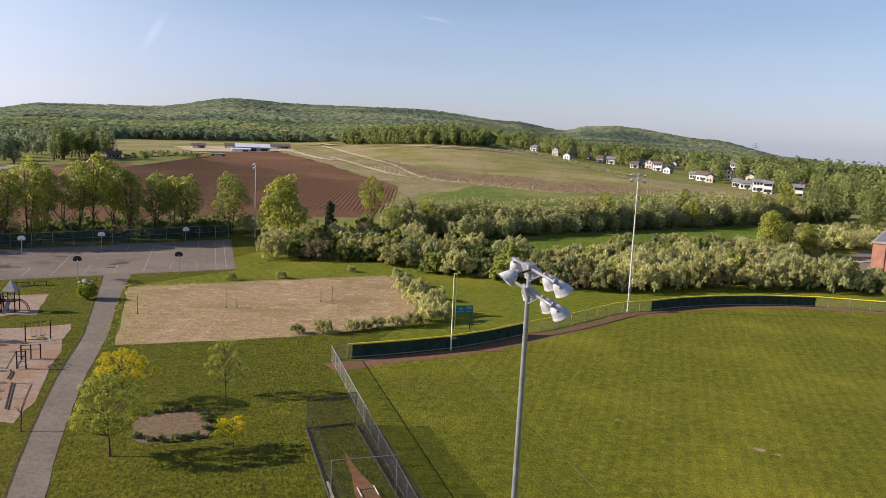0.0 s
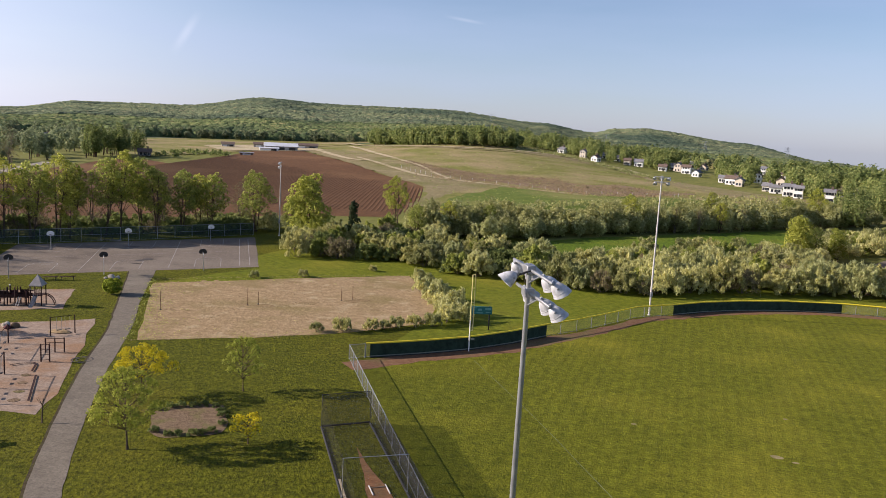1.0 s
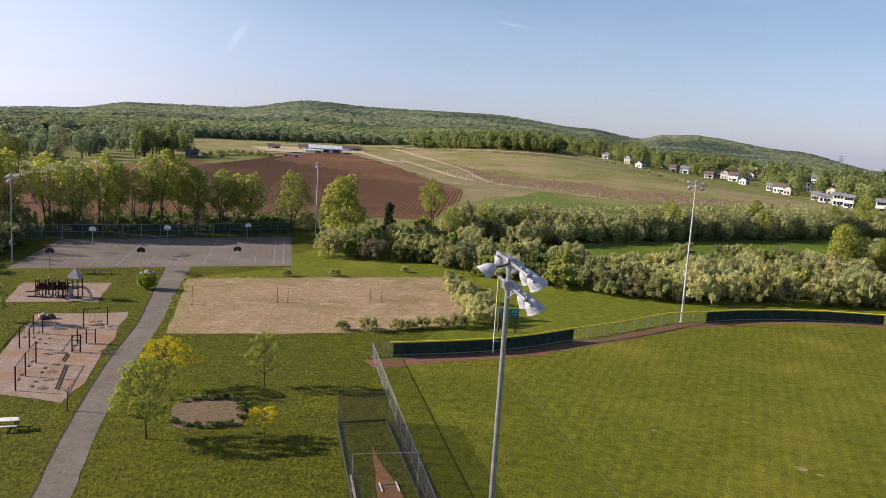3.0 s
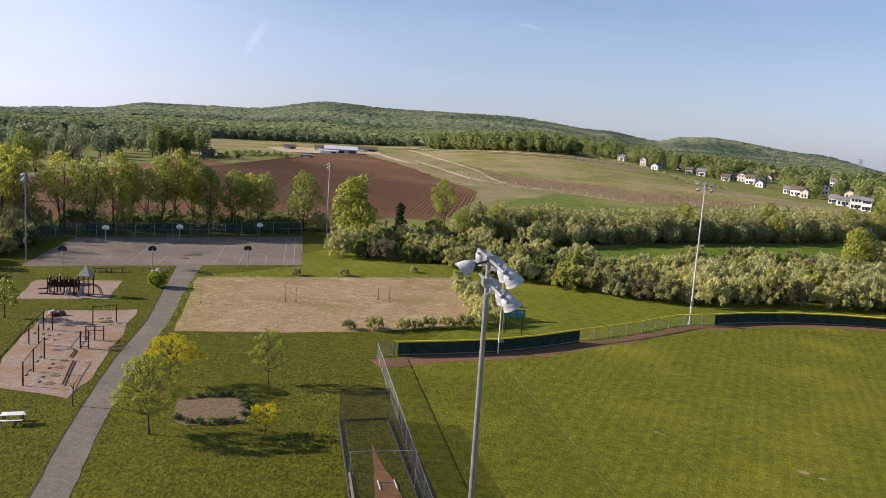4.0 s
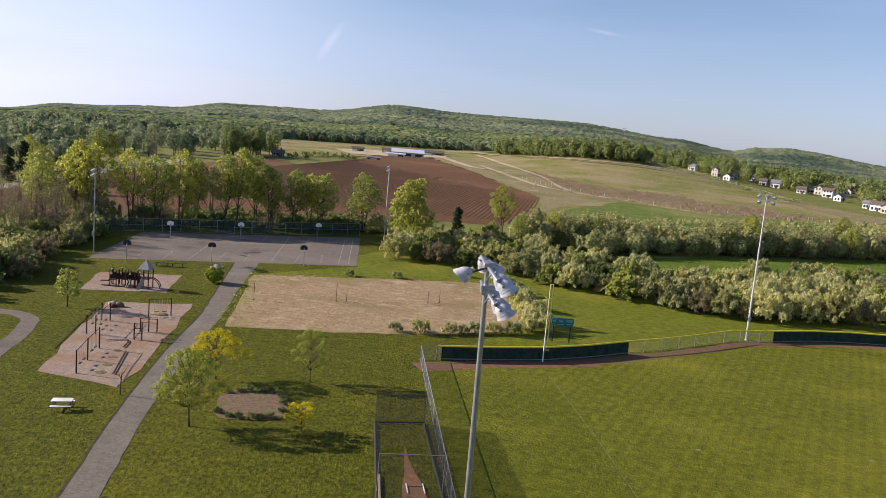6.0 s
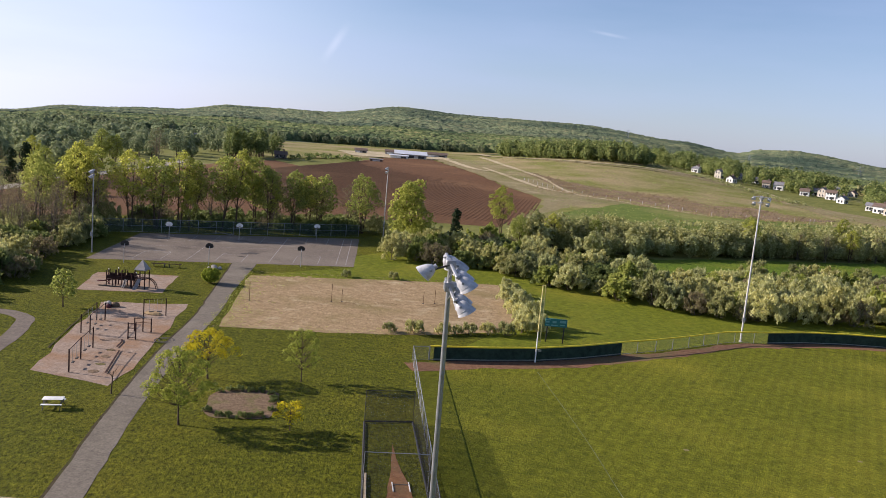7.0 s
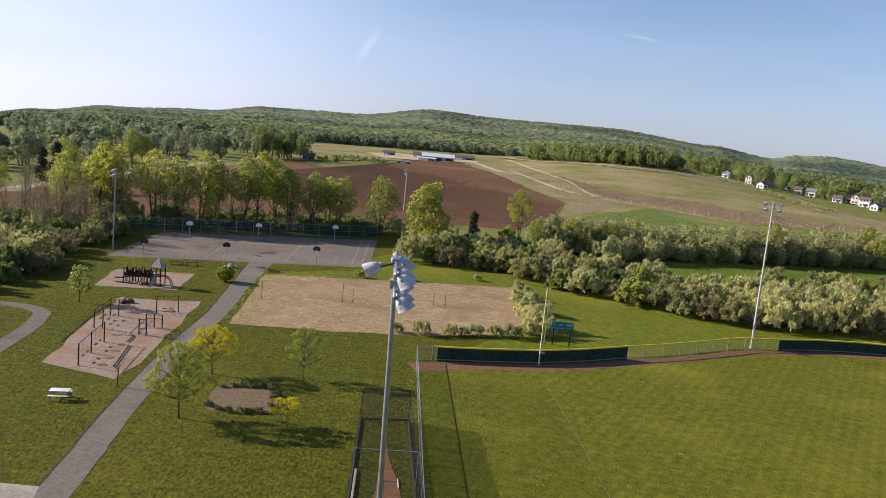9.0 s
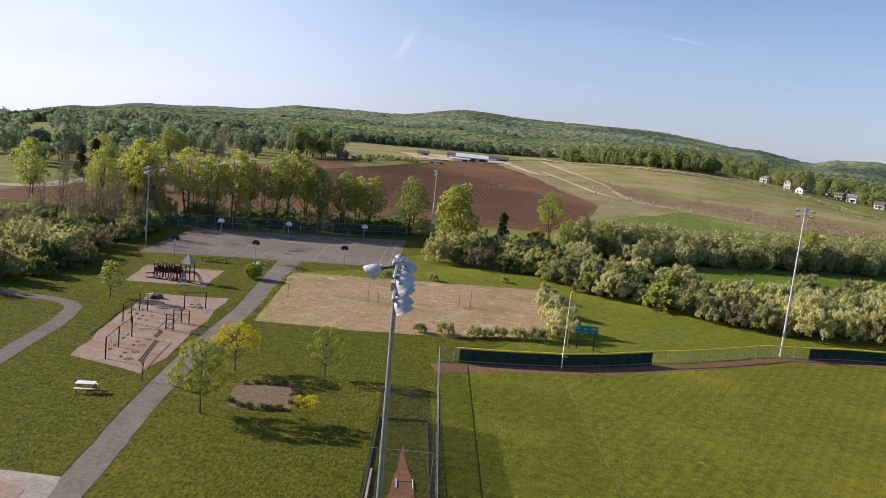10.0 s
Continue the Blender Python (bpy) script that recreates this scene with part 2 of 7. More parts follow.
DARK_EDGE = earth("dark_edge_strip", (0.040, 0.032, 0.018), (0.072, 0.056, 0.030), (0.060, 0.062, 0.016), 0.6, 3.0, bump=0.05)
MULCH = earth("bed_mulch", (0.122, 0.082, 0.052), (0.195, 0.140, 0.090), (0.125, 0.118, 0.040), 0.5, 3.0, bump=0.08)
ASPHALT = earth("path_asphalt", (0.138, 0.119, 0.095), (0.172, 0.150, 0.120), (0.205, 0.18, 0.144), 0.12, 2.0, 0.9, 0.01, patch2=(0.128, 0.112, 0.089))
COURT = earth("court_asphalt", (0.134, 0.112, 0.092), (0.166, 0.139, 0.114), (0.202, 0.172, 0.140), 0.06, 1.4, 0.9, 0.01, patch2=(0.104, 0.087, 0.072))
CONCRETE = earth("concrete", (0.27, 0.24, 0.193), (0.35, 0.315, 0.258), (0.25, 0.22, 0.175), 0.2, 2.0, 0.85, 0.01)
WOODFLOOR = earth("forest_floor", (0.080, 0.104, 0.058), (0.112, 0.136, 0.074), (0.092, 0.114, 0.062), 0.01, 0.12, bump=0.3)
STAIN = earth("damp_asphalt", (0.052, 0.045, 0.040), (0.072, 0.062, 0.054), (0.09, 0.078, 0.066), 0.5, 3.0, 0.8, 0.01)
SCUFF = earth("scuffed_asphalt", (0.165, 0.140, 0.115), (0.215, 0.184, 0.152), (0.24, 0.21, 0.175), 0.5, 3.0, 0.9, 0.01)
PAINT_LINE = plain("worn_white_line", (0.29, 0.265, 0.25), 0.9, 0, 0.5, 1.5)
CHALK = plain("chalk_line", (0.155, 0.168, 0.066), 0.95, 0, 0.6, 1.2)
OIL = plain("dark_court_stain", (0.045, 0.04, 0.038), 0.8, 0, 0.3, 1.0)

STEEL = plain("galvanised_steel", (0.36, 0.37, 0.39), 0.42, 0.6, 0.3, 2.5)
PALE_POLE = plain("pale_pole_paint", (0.52, 0.50, 0.49), 0.5, 0.1, 0.15, 1.0)
LAMP_WHITE = plain("lamp_shell", (0.47, 0.475, 0.50), 0.55, 0.05, 0.35, 7)
LAMP_GREY = plain("lamp_housing", (0.30, 0.31, 0.335), 0.5, 0.25, 0.45, 9)
LENS = plain("lamp_lens", (0.55, 0.57, 0.60), 0.2, 0.0, 0.1, 6, 0.6)
DARK_METAL = plain("dark_metal", (0.035, 0.033, 0.035), 0.5, 0.3, 0.3, 4)
PALE_YELLOW = plain("faded_yellow_paint", (0.74, 0.63, 0.26), 0.5, 0, 0.2, 2)
YELLOW = plain("yellow_plastic", (0.85, 0.67, 0.035), 0.5, 0, 0.2, 2)
SCREEN = plain("green_windscreen", (0.027, 0.052, 0.036), 0.8, 0, 0.5, 1.6, 0.15)
SCREEN_FOOT = plain("faded_screen_hem", (0.20, 0.22, 0.18), 0.85, 0, 0.4, 1.5)
TEAL = plain("teal_sign_paint", (0.010, 0.135, 0.140), 0.5, 0, 0.25, 3)
SIGN_MARK = plain("pale_sign_marks", (0.12, 0.30, 0.31), 0.5, 0, 0.2, 3)
WHITE = plain("white_paint", (0.78, 0.77, 0.74), 0.55, 0, 0.18, 1.5)
BARK = plain("bark", (0.105, 0.075, 0.052), 0.95, 0, 0.45, 5, 0.1)
TWIG = plain("grey_twigs", (0.17, 0.135, 0.105), 0.95, 0, 0.4, 5, 0.1)
PALE_TIMBER = plain("pale_timber", (0.56, 0.46, 0.31), 0.8, 0, 0.3, 4, 0.2)
WOOD = plain("weathered_timber", (0.30, 0.24, 0.175), 0.85, 0, 0.4, 4, 0.2)
PLAY_BROWN = plain("brown_play_steel", (0.040, 0.020, 0.018), 0.8, 0.0, 0.3, 4, 0.15)
PLAY_TAN = plain("tan_play_roof", (0.30, 0.28, 0.27), 0.6, 0.05, 0.25, 2)
PLAY_RED = plain("maroon_plastic", (0.085, 0.022, 0.026), 0.6, 0, 0.2, 4, 0.2)
RUBBER = plain("black_rubber", (0.02, 0.02, 0.021), 0.7, 0, 0.2, 5)
RUST = plain("rusty_post", (0.15, 0.085, 0.05), 0.9, 0.1, 0.4, 4, 0.2)
STONE = plain("pale_boulder", (0.42, 0.38, 0.33), 0.9, 0, 0.4, 3, 0.2)
BRICK = plain("red_brick", (0.40, 0.195, 0.14), 0.9, 0, 0.25, 1.2, 0.2)
GLASS_DARK = plain("window_glass", (0.03, 0.035, 0.045), 0.1, 0, 0.1, 2, 0.6)
SHINGLE = plain("grey_shingles", (0.20, 0.20, 0.215), 0.85, 0, 0.3, 1.0, 0.2)
SHINGLE_BROWN = plain("brown_shingles", (0.15, 0.11, 0.09), 0.85, 0, 0.3, 1.0, 0.2)
SIDING = plain("white_siding", (0.82, 0.81, 0.79), 0.7, 0, 0.1, 0.5, 0.3)
SIDING_TAN = plain("tan_siding", (0.52, 0.46, 0.38), 0.7, 0, 0.1, 0.5, 0.3)
BARN_ROOF = plain("white_metal_roof", (0.72, 0.73, 0.75), 0.4, 0.2, 0.12, 0.3)
BARN_WALL = plain("weathered_barn_wall", (0.40, 0.38, 0.36), 0.85, 0, 0.4, 0.5)
MESH_GREY = netting("chain_link_fabric", (0.33, 0.34, 0.32), 0.10, 0.5, 0.4)
MESH_DARK = netting("dark_court_fabric", (0.045, 0.085, 0.068), 0.24)
NET_BLACK = netting("black_net", (0.012, 0.012, 0.012), 0.185)
NET_FINE = netting("foul_pole_mesh", (0.5, 0.42, 0.12), 0.05)

LEAF_OLIVE = leafy("silvery_olive_leaves", (0.385, 0.395, 0.170), (0.61, 0.60, 0.275), (0.74, 0.72, 0.40), 0.56)
LEAF_SAGE = leafy("grey_green_leaves", (0.275, 0.285, 0.105), (0.47, 0.455, 0.190), (0.60, 0.575, 0.295), 0.54)
LEAF_GREEN = leafy("spring_green_leaves", (0.20, 0.242, 0.055), (0.35, 0.385, 0.092), (0.46, 0.48, 0.14), 0.58)
LEAF_LIME = leafy("yellow_green_leaves", (0.29, 0.315, 0.058), (0.45, 0.465, 0.092), (0.56, 0.56, 0.13), 0.60)
LEAF_YELLOW = leafy("golden_leaves", (0.60, 0.48, 0.014), (0.78, 0.64, 0.024), (0.46, 0.45, 0.035), 0.55)
LEAF_DARK = leafy("dark_green_leaves", (0.115, 0.150, 0.048), (0.215, 0.25, 0.082), None, 0.45)
LEAF_CONIFER = leafy("conifer_needles", (0.024, 0.042, 0.016), (0.05, 0.075, 0.026), None, 0.1)
LEAF_BROWN = leafy("budding_brown_twigs", (0.175, 0.142, 0.085), (0.28, 0.235, 0.14), (0.27, 0.27, 0.09), 0.35)
LEAF_WOODS = leafy("woodland_leaves", (0.135, 0.182, 0.060), (0.25, 0.29, 0.098), (0.34, 0.355, 0.135), 0.45)
LEAF_PALE = leafy("pale_young_leaves", (0.20, 0.245, 0.035), (0.33, 0.36, 0.06), (0.42, 0.43, 0.09), 0.45)
LEAF_BUSH = leafy("clipped_bush_leaves", (0.15, 0.205, 0.020), (0.25, 0.30, 0.030), (0.36, 0.38, 0.042), 0.35)
# paler and bluer than near leaves: distance haze is put into the colour
LEAF_VALLEY_HAZED = leafy("hazed_valley_leaves", (0.185, 0.235, 0.135), (0.31, 0.355, 0.195), (0.40, 0.42, 0.245), 0.46)
LEAF_STRAW = leafy("straw_stalks", (0.235, 0.178, 0.110), (0.32, 0.25, 0.16), (0.27, 0.24, 0.12), 0.4)


def crowns(name, a, b_, tip, size, broad):
    """A closed roof of tree crowns: tone varies crown by crown, in stands, and leaf mass by leaf mass."""
    m, n, l, b = shade(name, 0.9, 0, 0.08)
    place, cell, split = n.new("ShaderNodeNewGeometry"), n.new("ShaderNodeTexVoronoi"), n.new("ShaderNodeSeparateColor")
    cell.inputs["Scale"].default_value = 1 / size
    l.new(place.outputs["Position"], cell.inputs["Vector"])
    l.new(cell.outputs["Color"], split.inputs["Color"])
    c = blend(n, l, split.outputs["Red"], a, b_)
    c = blend(n, l, span(n, l, split.outputs["Green"], 0.78, 0.95), c, tip)
    c = blend(n, l, 1.0, c, blend(n, l, span(n, l, grain(n, l, broad, 4, rough=0.65), 0.38, 0.60), (0.44, 0.53, 0.58), (1.28, 1.20, 1.05)), "MULTIPLY")
    c = blend(n, l, 0.8, c, blend(n, l, span(n, l, grain(n, l, 2.2 / size, 5, rough=0.7), 0.32, 0.68), (0.24, 0.25, 0.26), (0.76, 0.76, 0.72)), "OVERLAY")
    l.new(c, b.inputs["Base Color"])
    relief(n, l, b, grain(n, l, 2.6 / size, 5, rough=0.7), 1.0, 0.22 * size)
    return m


# crown tones carry painted-in haze: lifted and blued, more so on the hilltops
HAZED_CROWNS = crowns("hazed_slope_crowns", (0.088, 0.120, 0.052), (0.155, 0.187, 0.080), (0.188, 0.185, 0.092), 6.0, 0.006)
FAR_HAZED_CROWNS = crowns("hazed_hilltop_crowns", (0.102, 0.132, 0.082), (0.150, 0.178, 0.106), (0.172, 0.176, 0.110), 10.0, 0.0042)
# bluish pale leaf tone with the air's haze mixed into it
LEAF_HILL_HAZED = leafy("hazed_hillside_leaves", (0.098, 0.128, 0.078), (0.128, 0.155, 0.092), (0.150, 0.168, 0.104), 0.30, broad=0.0045)


# ---- building helpers ----
def mesh_of(name, verts, faces, material, smooth=False):
    me = bpy.data.meshes.new(name)
    me.from_pydata([tuple(v) for v in verts], [], [tuple(f) for f in faces])
    if smooth:
        me.polygons.foreach_set("use_smooth", [True] * len(me.polygons))
    me.materials.append(material)
    return me


def quads(name, corners, material):
    """Many loose quads, corners of shape (n, 4, 3)."""
    n = len(corners)
    me = bpy.data.meshes.new(name)
    me.vertices.add(4 * n)
    me.vertices.foreach_set("co", np.asarray(corners, dtype=np.float32).ravel())
    me.loops.add(4 * n)
    me.loops.foreach_set("vertex_index", np.arange(4 * n, dtype=np.int32))
    me.polygons.add(n)
    me.polygons.foreach_set("loop_start", np.arange(0, 4 * n, 4, dtype=np.int32))
    me.update(calc_edges=True)
    me.validate()
    me.materials.append(material)
    return me


def slivers(name, corners, material):
    """Many loose narrow leaves, one triangle each, corners of shape (n, 3, 3)."""
    n = len(corners)
    me = bpy.data.meshes.new(name)
    me.vertices.add(3 * n)
    me.vertices.foreach_set("co", np.asarray(corners, dtype=np.float32).ravel())
    me.loops.add(3 * n)
    me.loops.foreach_set("vertex_index", np.arange(3 * n, dtype=np.int32))
    me.polygons.add(n)
    me.polygons.foreach_set("loop_start", np.arange(0, 3 * n, 3, dtype=np.int32))
    me.update(calc_edges=True)
    me.validate()
    me.materials.append(material)
    return me


def part(name, bm, material, parent, label=""):
    """Link a bmesh, or a ready mesh, as one object under its parent."""
    if isinstance(bm, bmesh.types.BMesh):
        me = bpy.data.meshes.new(name)
        bm.normal_update()
        for f in bm.faces:          # round shapes shade smoothly, edges stay crisp
            f.smooth = True
        for e in bm.edges:
            e.smooth = len(e.link_faces) == 2 and e.calc_face_angle(0) < 0.62
        bm.to_mesh(me)
        bm.free()
        me.materials.append(material)
    else:
        me = bm
    ob = new(name, me)
    if parent is not None:
        ob.parent = parent
    return tagged(ob, label) if label else ob


def thing(name, label, category, m=None, group="", kind=""):
    ob = new(name)
    ob.empty_display_size = 0.2
    if m is not None:
        ob.matrix_basis = m
    return tagged(ob, label, category, group, kind)


def box(bm, size, at=(0, 0, 0), turn=0.0, bevel=0.0, tilt=None):
    m = Matrix.Translation(at) @ Matrix.Rotation(turn, 4, "Z")
    if tilt is not None:
        m = m @ tilt
    made = bmesh.ops.create_cube(bm, size=1.0, matrix=m @ Matrix.Diagonal((*size, 1)))
    if bevel:
        edges = {e for v in made["verts"] for e in v.link_edges}
        bmesh.ops.bevel(bm, geom=list(edges), offset=bevel, segments=1, affect="EDGES")
    return bm


def rod(bm, a, b, r0, r1=None, sides=8):
    """A tapered round bar from a to b."""
    a, b = Vector(a), Vector(b)
    m = Matrix.Translation((a + b) / 2) @ (b - a).to_track_quat("Z", "Y").to_matrix().to_4x4()
    bmesh.ops.create_cone(bm, cap_ends=True, segments=sides, radius1=r0, radius2=r0 if r1 is None else r1, depth=(b - a).length, matrix=m)
    return bm


def lathe(bm, profile, sides=14, m=Matrix()):
    """Turn a profile of (radius, height) round z."""
    rings = []
    for r, z in profile:
        rings.append([bm.verts.new(m @ Vector((r * math.cos(2 * math.pi * i / sides), r * math.sin(2 * math.pi * i / sides), z))) for i in range(sides)])
    for a, b in zip(rings, rings[1:]):
        for i in range(sides):
            bm.faces.new((a[i], a[(i + 1) % sides], b[(i + 1) % sides], b[i]))
    return bm


def B():
    return bmesh.new()


# ---- lie of the land ----
RIDGE = 2200.0
SKY_B = [-75, -55, -46, -41, -37, -31, -26.7, -20.8, -14.8, -11, -2.9, 4.6, 8.1, 9.7, 11.5, 17.9, 23.3, 28.6, 36, 60]
SKY_E = [-2.5, -2.3, -2.05, -1.1, -0.5, -0.15, 0.48, 0.6, 1.42, 1.25, 1.3, 0.72, 0.25, 0.6, 0.72, 0.05, -0.9, -1.4, -1.7, -1.9]


def lerp_table(x, xs, ys):
    if x <= xs[0]:
        return ys[0]
    for i in range(1, len(xs)):
        if x <= xs[i]:
            t = (x - xs[i - 1]) / (xs[i] - xs[i - 1])
            t = t * t * (3 - 2 * t)
            return ys[i - 1] + t * (ys[i] - ys[i - 1])
    return ys[-1]


def smooth(a, b, x):
    t = min(1, max(0, (x - a) / (b - a)))
    return t * t * (3 - 2 * t)


def ground_z(x, y):
    """Level park, a long low rise in the meadow, wooded hills on the skyline, valley falling away to both sides."""
    d, b = math.hypot(x, y), math.degrees(math.atan2(x, y))
    if d < 300:
        return 0.0
    crest = 20.8 + RIDGE * math.tan(radians(lerp_table(b, SKY_B, SKY_E)))
    start = 700 - 260 * smooth(8, 26, b) - 250 * smooth(20, 44, -b)
    s = min(1, max(0, (d - start) / (RIDGE - start)))
    far = crest * (s ** (1.4 + 2.4 * smooth(1, 9, b)) if crest > 0 else s)
    rise = 12 * math.exp(-((b - 1) / 9) ** 2) * smooth(320, 620, d) * (1 - s)
    return rise + far - max(0, d - RIDGE) * 0.03


def land():
    rings = [0.0, 8, 16, 30, 50, 80, 120, 160, 200, 250, 300]
    while rings[-1] < 2600:
        rings.append(rings[-1] * 1.045)
    rings += [3000, 3600, 4300]
    front = [math.radians(a) for a in np.arange(-80, 66, 1.5)]
    back = [math.radians(a) for a in np.arange(74, 278, 8)]
    ways = front + back
    verts, faces = [(0, 0, 0)], []
    for r in rings[1:]:
        for a in ways:
            x, y = r * math.sin(a), r * math.cos(a)
            verts.append((x, y, ground_z(x, y)))
    k = len(ways)
    for i in range(k):
        faces.append((0, 1 + (i + 1) % k, 1 + i))
    for j in range(len(rings) - 2):
        p, q = 1 + j * k, 1 + (j + 1) * k
        for i in range(k):
            n_ = (i + 1) % k
            faces.append((p + i, p + n_, q + n_, q + i))
    me = mesh_of("ground", verts, faces, LAWN, True)
    me.materials.append(WOODFLOOR)
    me.materials.append(FAR_GRASS)
    for f in me.polygons:
        d = math.hypot(f.center.x, f.center.y)
        f.material_index = 1 if d > 760 else 2 if d > 165 else 0
    ob = new("ground", me)
    return tagged(ob, "mown park lawn running out to fields and wooded hills", "ground", kind="structure")


land()


def lifted(x, y, lift):
    """Height of a layer of ground cover; far layers stand further apart than near ones."""
    if lift < 0.2:
        return ground_z(x, y) + lift
    return ground_z(x, y) + lift * (0.16 + 0.84 * smooth(290, 430, math.hypot(x, y)))


def drape(name, outline, material, lift, cell, label, category="ground", kind="structure", wobble=0.0):
    """A patch of ground cover laid on the land, its edge slightly uneven."""
    bm = B()
    pts = []
    n_ = len(outline)
    for i in range(n_):
        a, b = Vector(outline[i]), Vector(outline[(i + 1) % n_])
        steps = max(1, int((b - a).length / (cell * 0.5)))
        for s in range(steps):
            p = a.lerp(b, s / steps)
            if wobble:
                w = noise.noise_vector(Vector((p.x, p.y, 0)) * (0.9 / max(1.0, wobble))) * wobble
                p = p + Vector((w.x, w.y))
            pts.append(p)
    bm.faces.new([bm.verts.new((p.x, p.y, 0)) for p in pts])
    xs, ys = [p.x for p in pts], [p.y for p in pts]
    for axis, lo, hi in (((1, 0, 0), min(xs), max(xs)), ((0, 1, 0), min(ys), max(ys))):
        c = lo + cell
        while c < hi:
            bmesh.ops.bisect_plane(bm, geom=bm.verts[:] + bm.edges[:] + bm.faces[:], plane_co=Vector(axis) * c, plane_no=axis)
            c += cell
    bmesh.ops.triangulate(bm, faces=bm.faces[:])
    for v in bm.verts:
        v.co.z = lifted(v.co.x, v.co.y, lift)
    bmesh.ops.recalc_face_normals(bm, faces=bm.faces[:])
    if sum(f.normal.z for f in bm.faces) < 0:
        bmesh.ops.reverse_faces(bm, faces=bm.faces[:])
    return tagged(part(name, bm, material, None), label, category, kind=kind)


def ribbon(name, centre, widths, material, lift, label, category="path", kind="structure", wobble=0.0, step=1.5):
    """A strip along a line of points, of changing width, in the ground cover."""
    pts, ws = [], []
    for i in range(len(centre) - 1):
        p0, p1 = Vector(centre[max(0, i - 1)]), Vector(centre[i])
        p2, p3 = Vector(centre[i + 1]), Vector(centre[min(len(centre) - 1, i + 2)])
        k = max(2, int((p2 - p1).length / step))
        for s in range(k):
            t = s / k
            pts.append(0.5 * (2 * p1 + (p2 - p0) * t + (2 * p0 - 5 * p1 + 4 * p2 - p3) * t * t + (3 * p1 - p0 - 3 * p2 + p3) * t ** 3))
            ws.append(widths[i] + (widths[i + 1] - widths[i]) * t)
    pts.append(Vector(centre[-1]))
    ws.append(widths[-1])
    verts, faces = [], []
    for i, p in enumerate(pts):
        d = (pts[min(i + 1, len(pts) - 1)] - pts[max(i - 1, 0)]).normalized()
        side = Vector((-d.y, d.x))
        for s in (-1, 1):
            w = wobble * noise.noise(Vector((p.x * 0.7, p.y * 0.7, s * 5)))
            q = p + side * s * (ws[i] / 2 + w)
            verts.append((q.x, q.y, lifted(q.x, q.y, lift)))
        if i:
            faces.append((2 * i - 2, 2 * i - 1, 2 * i + 1, 2 * i))
    me = mesh_of(name, verts, faces, material)
    ob = new(name, me)
    bm = B()
    bm.from_mesh(me)
    bmesh.ops.recalc_face_normals(bm, faces=bm.faces[:])
    if sum(f.normal.z for f in bm.faces) < 0:
        bmesh.ops.reverse_faces(bm, faces=bm.faces[:])
    bm.to_mesh(me)
    bm.free()
    return tagged(ob, label, category, kind=kind)


# ---- ground covers of the park ----
FENCE = [(-8.2, 69.4), (-3.8, 71.4), (1.0, 74.0), (5.0, 77.1), (9.2, 81.2), (12.4, 84.0), (16.0, 87.6), (21.0, 93.0), (25.5, 95.4),
         (30.2, 98.3), (35.5, 100.6), (42.0, 102.3), (49.4, 102.9), (58.0, 101.6), (68.0, 97.5), (80.0, 90.0)]
FOUL_FENCE = [(-9.6, 68.7), (-1.5, 42.4), (3.6, 26.0)]
drape("outfield_turf", [(-9.3, 67.8), *[(x + 0.3, y - 0.3) for x, y in FENCE], (95, 60), (70, 5), (30, -12), (12, 4), (-0.6, 42)], OUTFIELD, 0.006, 12,
      "mown baseball outfield grass with faint mowing stripes", "grass")
drape("rear_lawn", [*[(x - 0.2, y + 0.3) for x, y in FENCE[1:]], (92, 100), (84, 118), (66, 138), (50, 150), (44, 168), (20, 158), (0, 148), (-14, 140), (-30, 128), (-33, 118), (-29.5, 110.5), (-36.5, 99.5), (-38.4, 96), (-20, 100), (-5, 92), (-3.6, 85), (-6, 76)], REAR_LAWN, 0.005, 12,
      "mown grass behind the outfield fence, lightened in colour as if sunlit", "grass", wobble=0.3)
drape("grass_strip", [(-6, 146), (6, 128), (14, 124), (29, 131), (40, 138), (54, 149), (62, 158), (74, 170), (88, 190), (84, 208), (60, 191), (41, 178), (24, 166), (8, 152)], STRIP_GRASS, 0.012, 12,
      "fresh green uncut grass between the thicket and the hedgerow", "grass", wobble=0.8)
track_line = []
for i, (x, y) in enumerate(FENCE):
    a, b = Vector(FENCE[max(0, i - 1)]), Vector(FENCE[min(len(FENCE) - 1, i + 1)])
    d = (b - a).normalized()
    track_line.append((x + d.y * 1.6, y - d.x * 1.0))
ribbon("warning_track", [(-9.4, 66.4), *track_line[1:]], [2.6] + [2.3] * 4 + [1.7] * (len(track_line) - 5), CLAY, 0.014, "reddish clay warning track along the outfield fence", "track", wobble=0.5, step=0.8)
drape("foul_ground", [(-8.9, 66.0), (1.7, 70.2), (6.1, 57.3), (9.0, 47.5), (12.6, 35.0), (17, 20), (12, 4), (-0.2, 42)], FOUL_GRASS, 0.010, 8, "darker mown grass in foul territory beside the fence", "grass", wobble=0.25)
ribbon("foul_line", [(1.7, 70.6), (6.1, 57.3), (9.0, 47.5), (12.6, 35.0), (17, 20)], [0.06] * 5, CHALK, 0.02, "thin faded chalk foul line on the grass", "line", wobble=0.02)
drape("sand_court", [(-38.8, 95.6), (-22.0, 104.6), (-8, 111.0), (-2.5, 99), (-3.5, 83.4), (-11.4, 77.4), (-20.0, 73.5), (-29.7, 70.3)], SAND, 0.012, 6,
      "wide tan sand volleyball court with scuffed patches", "sand", wobble=0.45)
